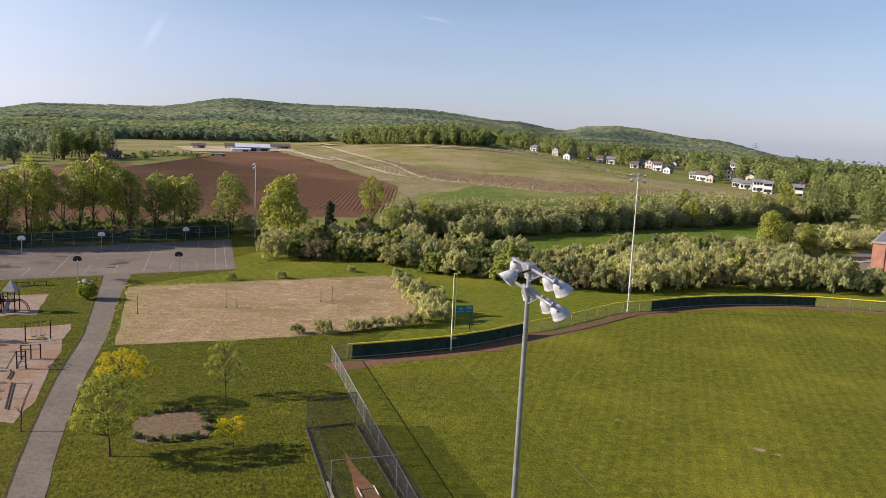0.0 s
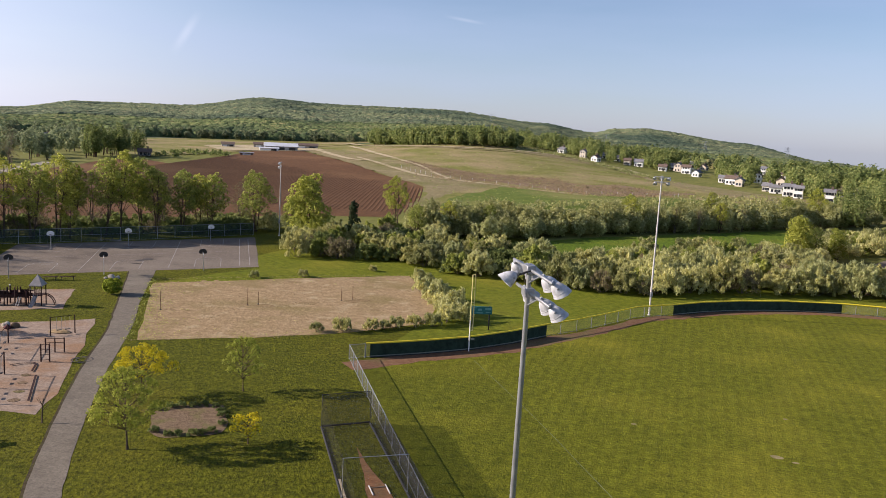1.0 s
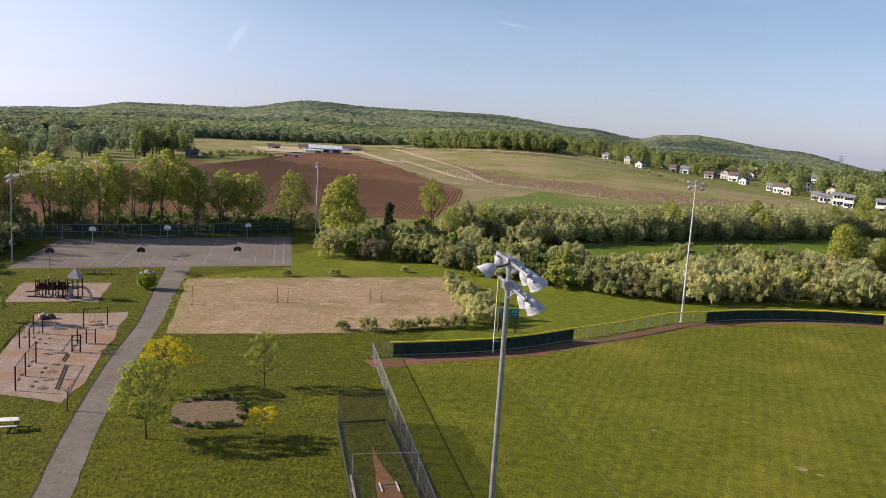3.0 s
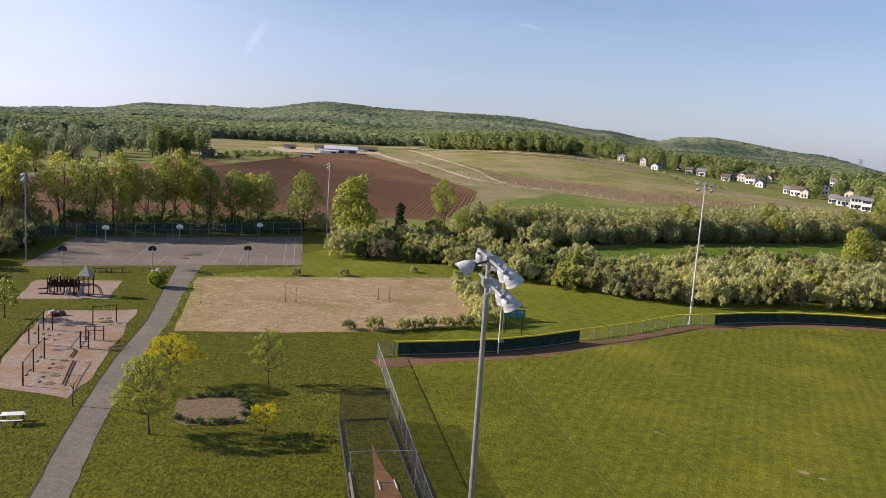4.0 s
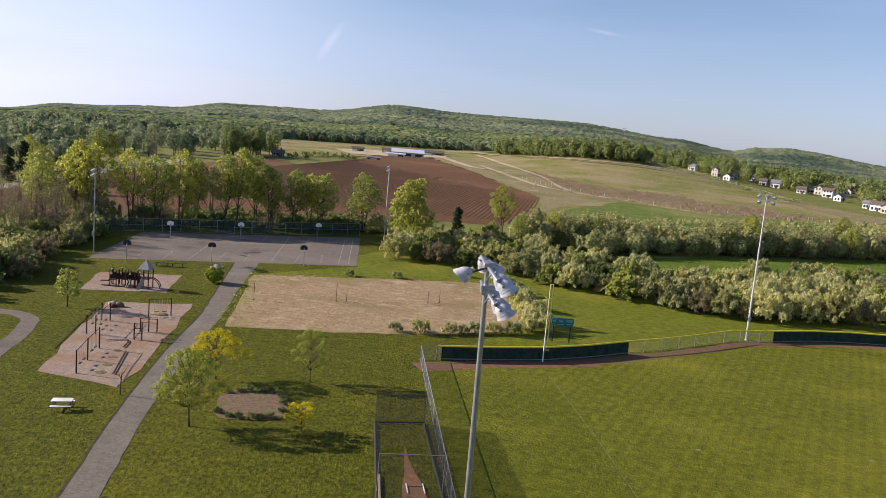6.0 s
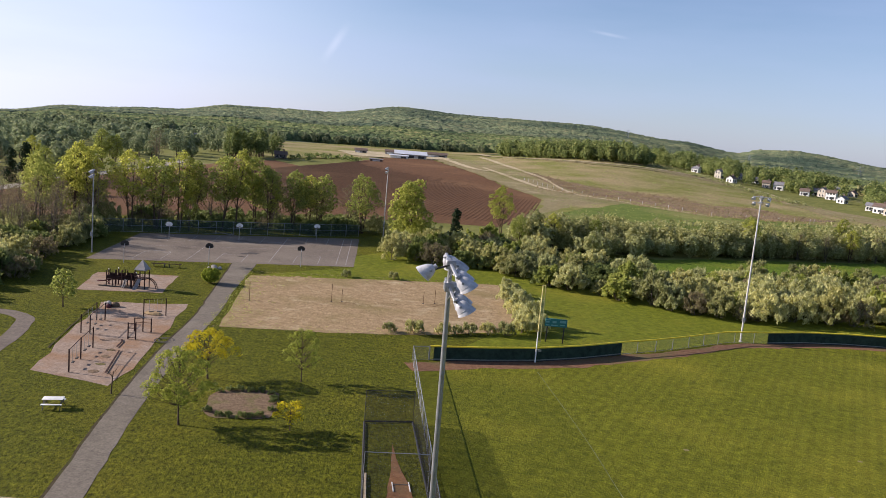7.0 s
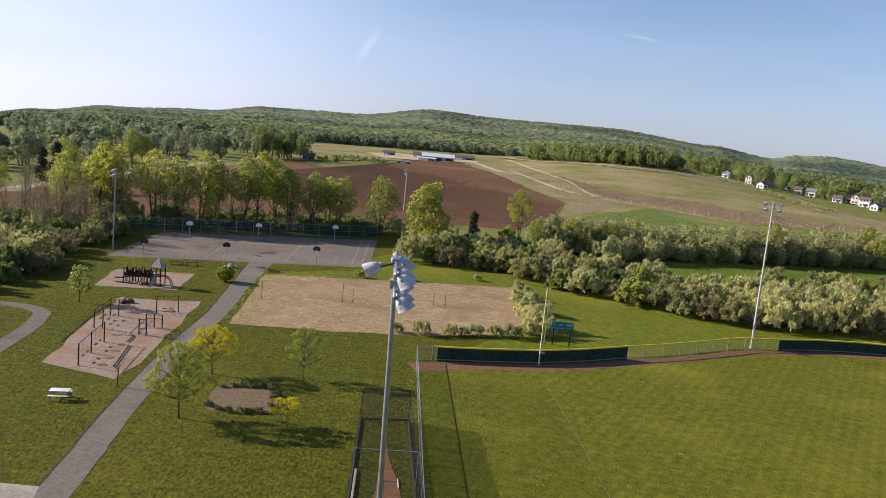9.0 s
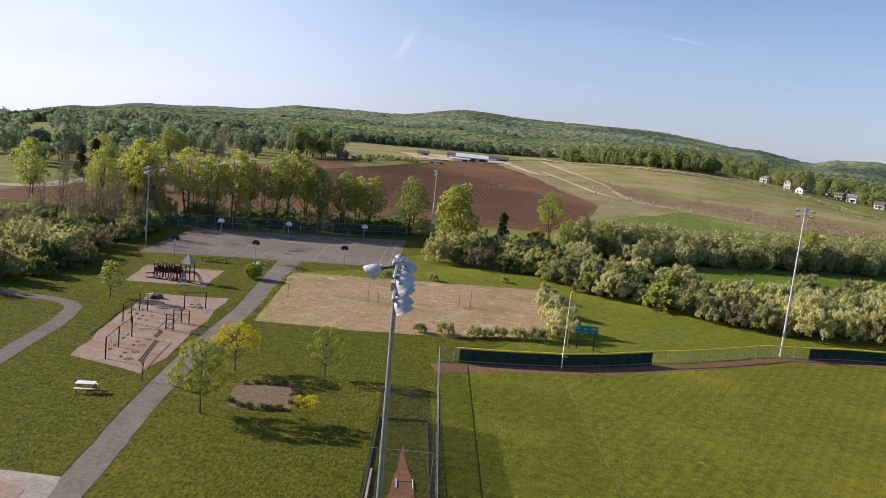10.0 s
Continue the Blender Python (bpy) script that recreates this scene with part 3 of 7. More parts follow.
PATH_LINE = [(-43.4, 103.5), (-41.6, 98.4), (-37.4, 86.0), (-34.6, 78.3), (-32.7, 72.8), (-29.1, 60.4), (-25.4, 49.3), (-22.9, 42.6), (-20.1, 35.4), (-12.8, 16.0)]
PATH_WIDE = [3.4, 3.0, 2.3, 2.2, 2.1, 2.0, 1.95, 1.95, 1.95, 1.9]
ribbon("path_verge", [(x - 0.1, y) for x, y in PATH_LINE], [w + 0.20 for w in PATH_WIDE], DARK_EDGE, 0.009,
       "narrow dark edge along the footpath", "verge", wobble=0.14)
ribbon("park_path", PATH_LINE, PATH_WIDE, ASPHALT, 0.016,
       "grey asphalt footpath through the park lawn", "path", wobble=0.1)
ribbon("side_path", [(-66, 61), (-57.6, 63.4), (-52, 64.2), (-48.9, 64.7), (-46.3, 63.7), (-45.0, 61.8), (-43.1, 58.2), (-40.9, 52.4), (-38.4, 46), (-36, 40)], [1.6] * 10, COURT, 0.016,
       "curving grey asphalt side path through the lawn", "path", wobble=0.08)
drape("path_apron", [(-29, 32.0), (-22.8, 33.7), (-20.7, 34.2), (-20.0, 33.0), (-19.2, 31.2), (-23.1, 29.6), (-28, 29.4)], CONCRETE, 0.02, 3, "pale concrete apron beside the footpath", "pavement", wobble=0.08)
drape("chip_bed", [(-23.6, 32.5), (-21.3, 32.3), (-20.7, 31.2), (-21.8, 30.2), (-27, 29.8), (-28, 31.2)], CHIPS, 0.03, 3, "pinkish wood chips inside the concrete apron", "play area", wobble=0.15)
drape("play_pad_upper", [(-50.4, 76.4), (-54.5, 85.9), (-45.7, 89.8), (-42.2, 80.2)], CHIPS, 0.016, 4, "pinkish wood-chip bed under the climbing frame", "play area", wobble=0.35)
drape("play_pad_lower", [(-35.7, 51.5), (-40.0, 61.8), (-44.4, 72.9), (-37.0, 77.0), (-31.3, 61.4), (-28.2, 50.8)], CHIPS, 0.016, 4, "pinkish wood-chip bed under the swings", "play area", wobble=0.6)


def squarish(a, r):
    """A point on a rounded square at the angle a."""
    c, s = math.cos(a), math.sin(a)
    k = r / (abs(c) ** 4.6 + abs(s) ** 4.6) ** (1 / 4.6)
    return -18.0 + k * (0.94 * c - 0.40 * s), 51.7 + k * (1.15 * s + 0.34 * c)


drape("garden_bed", [squarish(a, 2.55) for a in np.arange(0, 6.28, 0.25)], MULCH, 0.03, 2,
      "oval mulched garden bed in the lawn", "garden bed", wobble=0.25)
drape("batting_strip", [(-5.9, 49.0), (-4.75, 46.2), (-3.15, 43.2), (-2.5, 41.6), (-2.3, 40.0), (-3.6, 39.4), (-4.2, 42.0), (-4.85, 45.0)], ORANGE, 0.02, 1.5, "worn orange clay strip inside the batting cage", "clay", wobble=0.1)
for spot_at, size in (((22.5, 52.2), 0.42), ((23.4, 51.3), 0.22), ((13.6, 56.8), 0.24), ((26, 60), 0.2)):
    drape("bare_spot", [(spot_at[0] + size * math.cos(a), spot_at[1] + 0.8 * size * math.sin(a)) for a in np.arange(0, 6.2, 0.6)], DRY_GRASS, 0.012, 1,
          "small bare worn patch in the turf", "bare patch", wobble=0.2)
for x, y, w in ((-22.3, 101.6, 0.9), (-18.0, 89.7, 1.3), (-13.2, 92.2, 1.2), (-14.8, 106.6, 0.9), (-19.5, 105.4, 0.8), (-11.6, 93.2, 1.0), (-22.2, 87.1, 1.2), (-14.4, 82.4, 0.8), (-25.0, 87.2, 0.9), (-9.6, 88.4, 0.7), (-29.5, 83.0, 0.8)):
    drape("sand_hollow", [(x + w * math.cos(a), y + 0.62 * w * math.sin(a)) for a in np.arange(0, 6.2, 0.5)], DARK_SAND, 0.02, 1, "darker scuffed hollow in the sand", "hollow", wobble=0.45)
# shallow ring of chain-drawn circles on the path edge
for r in (0.85, 0.5):
    ring = [(-31.5 + r * math.cos(a), 63.4 + r * math.sin(a)) for a in np.linspace(0.2, 6.1, 16)]
    ribbon("drawn_ring", ring, [0.12] * 16, OIL, 0.026, "dark ring drawn on the path edge", "marking", wobble=0.03, step=0.4)

# ball court: corners near right, near left, far left, far right
COURT_Q = [Vector((-29.6, 111.0)), Vector((-61.2, 92.6)), Vector((-69.0, 117.4)), Vector((-38.3, 139.8))]


def on_court(u, v):
    """u from the right end to the left, v from the near side to the far."""
    return COURT_Q[0].lerp(COURT_Q[1], u).lerp(COURT_Q[3].lerp(COURT_Q[2], u), v)


drape("ball_court", [tuple(p) for p in COURT_Q], COURT, 0.012, 8, "faded grey asphalt basketball court with worn lines", "court", wobble=0.12)


def court_line(u0, v0, u1, v1, w=0.10):
    ribbon("court_line", [tuple(on_court(u0 + (u1 - u0) * s, v0 + (v1 - v0) * s)) for s in (0, 0.25, 0.5, 0.75, 1)], [w] * 5, PAINT_LINE, 0.02, "worn white court line on the asphalt", "line", wobble=0.03)


for u in (0.035, 0.075, 0.345, 0.655):
    court_line(u, 0.05, u, 0.95)
for u in (0.20, 0.50, 0.80):
    for v, w in ((0.05, 0.26), (0.95, 0.74)):
        court_line(u - 0.05, v, u - 0.05, w, 0.09)
        court_line(u + 0.05, v, u + 0.05, w, 0.09)
        court_line(u - 0.05, w, u + 0.05, w, 0.09)
    court_line(u - 0.12, 0.5, u + 0.12, 0.5, 0.09)
for u in (0.20, 0.50, 0.80):
    for v, way in ((0.26, 1), (0.74, -1)):
        ribbon("court_arc", [tuple(on_court(u + 0.05 * math.cos(t), v + way * 0.062 * math.sin(t))) for t in np.linspace(0, math.pi, 9)], [0.09] * 9, PAINT_LINE, 0.02, "worn white arc on the court asphalt", "line", wobble=0.03, step=0.4)
for u, v in ((0.47, 0.30), (0.435, 0.33)):
    c = on_court(u, v)
    drape("court_stain", [(c.x + 0.75 * math.cos(a), c.y + 0.65 * math.sin(a)) for a in np.arange(0, 6.2, 0.6)], OIL, 0.024, 1, "dark damp stain on the court asphalt", "stain", wobble=0.5)

for x, y, rx, ry, mat_, say in ((-46.0, 107.9, 0.9, 0.45, STAIN, "dark damp stain on the court asphalt"), (-46.0, 111.4, 0.8, 0.5, STAIN, "dark damp stain on the court asphalt"), (-58.9, 127.2, 2.2, 0.7, SCUFF, "pale scuffed patch on the court asphalt"),
                            (-47.9, 124.2, 1.5, 0.9, SCUFF, "pale scuffed patch on the court asphalt"), (-44.9, 122.3, 1.7, 0.6, SCUFF, "pale scuffed patch on the court asphalt"), (-63.6, 115.6, 1.6, 0.6, SCUFF, "pale scuffed patch on the court asphalt")):
    drape("court_patch", [(x + rx * math.cos(a) * (1 + 0.25 * math.sin(3 * a + x)), y + ry * math.sin(a) * (1 + 0.25 * math.cos(2 * a + y))) for a in np.linspace(0, 2 * math.pi, 13)[:-1]], mat_, 0.017, 2, say, "stain", wobble=0.2)


# ---- fields beyond the park ----
drape("ploughed_field", [(-15.5, 236), (-17, 287), (-24, 310), (-40, 348), (-66, 419), (-99, 498), (-125, 566), (-150, 540), (-141, 442), (-135, 345), (-160, 372), (-163, 345), (-148, 262), (-138, 200), (-126, 152), (-119, 118),
      (-98, 116), (-80, 140), (-60, 164), (-36, 178), (-19, 186)], SOIL, 0.25, 25, "red-brown ploughed field with long furrows", "field", wobble=1.5)
drape("pasture", [(-166, 375), (-152, 542), (-122, 570), (-140, 640), (-110, 760), (-60, 800), (-230, 800), (-300, 690), (-240, 520)], MEADOW, 0.3, 30, "pale green pasture round the farm", "field", wobble=2)
drape("meadow", [(-16, 236), (-19, 300), (-45, 385), (-84, 490), (-110, 600), (-95, 705), (-53, 690), (-22, 712), (23, 612), (75, 548), (104, 428), (150, 300), (120, 236), (85, 212), (40, 184), (8, 162), (-10, 175), (-14, 190)],
      MEADOW, 0.35, 22, "long rough meadow with dry patches", "field", wobble=2)
drape("field_margin", [(-17, 212), (-15, 253), (-17, 287), (-23.6, 310), (-40, 348), (-66, 419), (-99, 498), (-121, 560), (-112, 590), (-72, 532), (-46, 456), (-29, 410), (-14, 364), (4, 336), (14, 316), (2, 300), (-6, 276), (-10, 250), (-12, 226), (-13, 208)],
      DRY_GRASS, 0.5, 14, "strip of dry trampled grass round the ploughed field", "field", wobble=2.5)
drape("green_strip", [(10, 318), (22, 307), (42, 290), (60, 298), (82, 306), (104, 290), (88, 226), (58, 206), (40, 192), (12, 182), (-6, 188), (-9, 226), (-5, 255), (2, 280), (8, 300)], GREEN_MEADOW, 0.45, 16, "fresher green grass between the track and the hedgerow", "field", wobble=3)
drape("brush_band", [(-43, 456), (-20, 405), (-3, 385), (12, 376), (38, 374), (47, 352), (69, 364), (78, 340), (95, 337), (69, 307), (52, 300), (42, 302), (32, 313), (21, 325), (11, 340), (-3, 343), (-16, 367), (-32, 410)], BRUSH, 0.6, 18, "band of dry reddish brush across the meadow", "brush", wobble=4)
drape("dry_meadow_edge", [(-78, 655), (-37, 584), (-4, 550), (30, 550), (60, 548), (84, 520), (95, 490), (100, 436), (120, 380), (140, 330), (118, 318), (100, 352), (90, 420), (84, 470), (66, 515), (32, 526), (-4, 526), (-36, 558), (-70, 620)], DRY_GRASS, 0.55, 18, "dry tan grass along the meadow's far edge", "field", wobble=4)
ribbon("field_track", [(-150, 680), (-145, 660), (-111, 559), (-76, 463), (-60, 438)], [5, 5, 4.6, 4.0, 2.0], TRACK, 0.75, "pale dirt track beside the ploughed field", "track", wobble=0.7, step=5)
ribbon("field_track", [(-70, 470), (-56, 433), (-38, 386), (-22, 352), (-8, 338), (8, 326), (22, 312), (32, 303), (42, 294)], [1.2, 2.8, 3.4, 3.6, 3.4, 2.8, 2.0, 1.4, 0.8], TRACK, 0.8, "pale dirt track across the meadow", "track", wobble=0.9, step=4)
ribbon("field_track", [(-104, 655), (-70, 529), (-45, 454), (-28, 408), (-16, 361), (-9, 341)], [4, 3.6, 3.0, 2.6, 2.0, 1.2], TRACK, 0.8, "faint dirt track over the meadow", "track", wobble=0.8, step=5)
ribbon("field_track", [(-120, 740), (-81, 649), (-37, 577), (-4, 543), (26, 543), (51, 545), (69, 536), (84, 515), (94, 492), (98, 437)], [6, 5, 4.5, 4, 4, 3.5, 3, 3, 2.5, 1.5], TRACK, 0.8, "pale dirt track along the woods", "track", wobble=1.2, step=6)
ribbon("country_road", [(-150, 105), (-124, 138), (-126, 148), (-130, 164), (-141, 202), (-152, 246), (-170, 310)], [5, 5, 4.5, 4.5, 4.5, 4.5, 4.5], CONCRETE, 0.4, "pale grey country road past the ploughed field", "road", wobble=0.2, step=5)
drape("lot_road", [(66, 137), (70.5, 143), (88, 165), (97, 172), (112, 165), (90, 140), (74, 130)], ASPHALT, 0.03, 8, "asphalt drive beside the brick building", "road", wobble=0.5)
ribbon("lot_kerb", [(73.4, 139.0), (74.6, 143.6), (78.0, 147.0), (82.5, 148.8)], [1.5, 1.6, 1.6, 1.4], CONCRETE, 0.12, "pale concrete kerb of the drive", "kerb", wobble=0.05)


def furrows():
    """Long ridges of turned soil, running away across the field."""
    rng = random.Random(3)
    verts, faces = [], []
    ways = ((Vector((-16, 240)), Vector((-0.045, 1.0)), Vector((-1.0, -0.045)), 96, 1.2, 330),)
    for start, along, across, count, gap, length in ways:
        for i in range(count):
            p = start + across * (i * gap)
            lo = rng.uniform(-48, -40) - max(0, i - 32) * 0.32
            hi = min(length, 45 + i * 1.9) * rng.uniform(0.8, 1.0)
            k = 14
            base = len(verts)
            for s in range(k + 1):
                q = p + along * (lo + (hi - lo) * s / k)
                wob = noise.noise(Vector((q.x * 0.05, q.y * 0.05, i * 0.01))) * 0.25
                q = q + across * wob
                z = lifted(q.x, q.y, 0.25) - 0.01
                for off, up in ((-0.36, 0.0), (0, 0.12), (0.36, 0.0)):
                    r = q + across * off
                    verts.append((r.x, r.y, z + up))
            for s in range(k):
                a = base + 3 * s
                faces += [(a, a + 1, a + 4, a + 3), (a + 1, a + 2, a + 5, a + 4)]
    ob = new("furrows", mesh_of("furrows", verts, faces, SOIL))
    tagged(ob, "parallel ridges of turned red-brown soil", "furrows", kind="stuff")


furrows()


# ---- plants ----
def leaf_cloud(rng, centres, radii, count, size, aspect, lift=0.35, shell=0.55, squash=1.0, narrow=False):
    """Loose leaves round lobes: each is a small quad that faces outwards from its lobe."""
    centres, radii = np.asarray(centres, float), np.asarray(radii, float)
    weight = radii ** 2
    pick = rng.choice(len(centres), count, p=weight / weight.sum())
    way = rng.normal(size=(count, 3))
    way /= np.linalg.norm(way, axis=1)[:, None]
    way[:, 2] = np.where(way[:, 2] < -0.45, -way[:, 2], way[:, 2])
    far = radii[pick] * (shell + (1 - shell) * rng.random(count) ** 0.6)
    at = centres[pick] + way * far[:, None] * np.array([1, 1, squash])
    face = way + rng.normal(scale=0.5, size=(count, 3)) + np.array([0, 0, 0.15])
    face /= np.linalg.norm(face, axis=1)[:, None]
    axis = rng.normal(scale=0.8, size=(count, 3)) + np.array([0, 0, 0.5 + lift])
    axis -= face * (axis * face).sum(1)[:, None]
    axis /= np.linalg.norm(axis, axis=1)[:, None]
    side = np.cross(face, axis)
    s = size * rng.uniform(0.6, 1.35, count)[:, None]
    a, b = axis * s, side * s * aspect
    if narrow:
        return np.stack([at - b, at + b, at + a * 1.15], 1)
    c = np.stack([at - b * 0.35, at + a * 0.45 - b, at + a, at + a * 0.55 + b], 1)
    return c


def tubes(name, runs, material, sides=6):
    """Tapered limbs: each run is a list of (point, radius)."""
    verts, faces = [], []
    for run in runs:
        base = len(verts)
        for i, (p, r) in enumerate(run):
            a, b = Vector(run[max(0, i - 1)][0]), Vector(run[min(len(run) - 1, i + 1)][0])
            q = (b - a).to_track_quat("Z", "Y")
            for s in range(sides):
                w = 2 * math.pi * s / sides
                verts.append(Vector(p) + q @ Vector((r * math.cos(w), r * math.sin(w), 0)))
        for i in range(len(run) - 1):
            for s in range(sides):
                a = base + i * sides
                faces.append((a + s, a + (s + 1) % sides, a + sides + (s + 1) % sides, a + sides + s))
    return mesh_of(name, verts, faces, material, True)


def limb(rng, a, b, r0, r1, bend=0.12, steps=5):
    a, b = np.asarray(a, float), np.asarray(b, float)
    sag = rng.normal(scale=bend * np.linalg.norm(b - a), size=3)
    return [(tuple(a + (b - a) * t + sag * math.sin(math.pi * t) * 0.6), r0 + (r1 - r0) * t) for t in np.linspace(0, 1, steps)]


def make_tree(seed, label, leaves, height, spread, crown_from, count, leaf, trunk_r, lobes=13, aspect=0.5, name="tree", bark=BARK, narrow=0.0, trunks=1, lobe_size=0.34):
    """A tree at the origin: trunk with limbs to each lobe of the crown, and a loose crown of leaves with gaps."""
    rng = np.random.default_rng(seed)
    ob = thing(name, label, "tree")
    centres, radii = [], []
    for i in range(lobes):
        t = (i + 0.5) / lobes
        z = height * (crown_from + (0.97 - crown_from) * t)
        prof = math.sin(math.pi * (0.16 + 0.80 * t)) ** 0.8 if not narrow else (1 - t * narrow)
        a = i * 2.399 + rng.uniform(-0.5, 0.5)
        r = spread * prof * rng.uniform(0.35, 0.85)
        rad = spread * lobe_size * rng.uniform(0.7, 1.3) * (0.75 + 0.4 * prof)
        centres.append((r * math.cos(a), r * math.sin(a), z - rad * 0.4))
        radii.append(rad)
    runs = []
    for k in range(trunks):
        lean = rng.uniform(-1, 1, 2) * spread * (0.05 if trunks == 1 else 0.35)
        foot = np.array([0.0, 0.0, -0.15]) + (0 if trunks == 1 else 1) * np.array([*rng.uniform(-0.6, 0.6, 2), 0])
        top = np.array([lean[0], lean[1], height * 0.86])
        trunk = limb(rng, foot, top, trunk_r * (1 if trunks == 1 else 0.6), trunk_r * 0.16, 0.03, 8)
        trunk[0] = (trunk[0][0], trunk[0][1] * 1.5)
        runs.append(trunk)
    part("trunk", tubes("trunk", runs, bark, 7), bark, ob)
    limbs = []
    for i, (c, r) in enumerate(zip(centres, radii)):
        trunk = runs[i % trunks]
        start_z = max(height * crown_from * 0.55, c[2] - height * 0.22)
        p = min(trunk, key=lambda q: abs(q[0][2] - start_z))
        limbs.append(limb(rng, p[0], c, max(0.022, p[1] * 0.45), 0.012, 0.1))
        for _ in range(2):
            w = rng.normal(size=3)
            w[2] = abs(w[2])
            limbs.append(limb(rng, c, np.array(c) + w / np.linalg.norm(w) * r * 0.9, 0.012, 0.006, 0.1, 3))
    part("branchwork", tubes("branchwork", limbs, bark, 5), bark, ob)
    part("crown", quads("crown", leaf_cloud(rng, centres, radii, count, leaf, aspect), leaves), leaves, ob)
    return ob


def make_shrub(seed, label, leaves, radius, height, count, leaf, aspect=0.34, name="shrub", lobes=72, lift=0.7, squash=1.3):
    """A dense many-stemmed shrub at the origin, with tufted arching shoots."""
    rng = np.random.default_rng(seed)
    ob = thing(name, label, "shrub")
    centres, radii, stems = [], [], []
    for i in range(lobes):
        t = (i + 0.5) / lobes
        a, r = i * 2.399 + rng.uniform(-0.6, 0.6), radius * math.sqrt(t) * rng.uniform(0.70, 1.22)
        z = height * (0.74 - 0.55 * t ** 1.8) * rng.uniform(0.48, 1.28)
        rad = radius * rng.uniform(0.45, 1.0) * 1.9 / math.sqrt(lobes + 8)
        c = (r * math.cos(a), r * math.sin(a), max(z, rad * 0.35))
        centres.append(c)
        radii.append(rad)
        if i % 9 == 0:
            stems.append(limb(rng, (c[0] * 0.15, c[1] * 0.15, -0.1), c, 0.05, 0.015, 0.12, 4))
    part("woody_base", tubes("woody_base", stems, TWIG, 4), TWIG, ob)
    part("foliage", slivers("foliage", leaf_cloud(rng, centres, radii, count * 2, leaf * 0.78, aspect * 1.05, lift, 0.42, squash, True), leaves), leaves, ob)
    return ob


SHRUBS = {
    "olive": [make_shrub(40 + i, "silvery-green autumn olive shrub in the dense thicket", LEAF_OLIVE, r, h, 2050, 0.41, 0.26, lift=2.0) for i, (r, h) in enumerate(((2.7, 4.0), (3.1, 4.3), (2.4, 3.6)))],
    "sage": [make_shrub(50 + i, "grey-green leafy shrub in the dense thicket", LEAF_SAGE, r, h, 1950, 0.41, 0.26, lift=1.8) for i, (r, h) in enumerate(((2.6, 4.2), (2.3, 3.6)))],
    "green": [make_shrub(60, "fresh green leafy shrub in the thicket", LEAF_GREEN, 2.2, 4.0, 1400, 0.46, 0.45)],
    "brown": [make_shrub(65, "brown half-bare budding shrub in the thicket", LEAF_BROWN, 2.2, 3.2, 900, 0.40, 0.2)],
    "dark": [make_shrub(68, "dark green undergrowth shrub below the trees", LEAF_DARK, 2.4, 3.0, 1300, 0.46, 0.45)],
}
used = set()


def put(proto, x, y, scale, turn, group, tall=1.0, label=""):
    m = pose(x, y, ground_z(x, y), 0, 0, turn)
    if proto not in used:
        used.add(proto)
        ob = proto
        ob.matrix_basis = m @ Matrix.Diagonal((scale, scale, scale * tall, 1))
    else:
        ob = copy_thing(proto, m)
        ob.scale = (scale, scale, scale * tall)
    if group:
        ob["group"] = group
    if label:
        ob["label"] = label
    return ob


def inside(p, poly):
    hit_, n_ = False, len(poly)
    for i in range(n_):
        (x0, y0), (x1, y1) = poly[i], poly[(i + 1) % n_]
        if (y0 > p[1]) != (y1 > p[1]) and p[0] < (x1 - x0) * (p[1] - y0) / (y1 - y0) + x0:
            hit_ = not hit_
    return hit_


def thicket(poly, gap, mix, lo, hi, group, seed, tall=1.0, joined=""):
    """Fill an outline with shrubs, jittered off a grid; joined: a name for the far ones, kept as one mass of leaves."""
    rng = random.Random(seed)
    mass = {}
    kinds = [k for k, w in mix for _ in range(w)]
    xs, ys = [p[0] for p in poly], [p[1] for p in poly]
    y = min(ys)
    while y < max(ys):
        x = min(xs)
        while x < max(xs):
            p = (x + rng.uniform(-0.4, 0.4) * gap, y + rng.uniform(-0.4, 0.4) * gap)
            if inside(p, poly):
                proto, size, turn, up = rng.choice(SHRUBS[rng.choice(kinds)]), rng.uniform(lo, hi), rng.uniform(0, 360), tall * rng.uniform(0.85, 1.2)
                if joined:
                    me = next(c for c in proto.children if c.name.startswith("foliage")).data
                    co = np.empty(len(me.vertices) * 3, dtype=np.float32)
                    me.vertices.foreach_get("co", co)
                    co = co.reshape(-1, 3, 3)[::2] * np.array([size * 1.05, size * 1.05, size * up])
                    ca, sa = math.cos(radians(turn)), math.sin(radians(turn))
                    co = np.stack([co[..., 0] * ca - co[..., 1] * sa + p[0], co[..., 0] * sa + co[..., 1] * ca + p[1], co[..., 2] + ground_z(*p)], -1)
                    mass.setdefault(me.materials[0], []).append(co)
                else:
                    put(proto, p[0], p[1], size, turn, group, up)
            x += gap
        y += gap
    for leaves, heaps in mass.items():
        tagged(new(joined, slivers(joined, np.concatenate(heaps), leaves)), group, "shrubs", kind="stuff")


# thicket behind the outfield
MIX = [("olive", 7), ("sage", 5), ("green", 1), ("brown", 2)]
thicket([(-12, 121), (-1.5, 114.5), (6.3, 112.2), (14.5, 107), (18, 120), (13, 128), (5, 135), (-3, 140), (-10, 132)], 3.5, [("olive", 3), ("sage", 6), ("dark", 4), ("green", 2)], 0.65, 1.1, "shrubs in the thicket behind the outfield", 8)
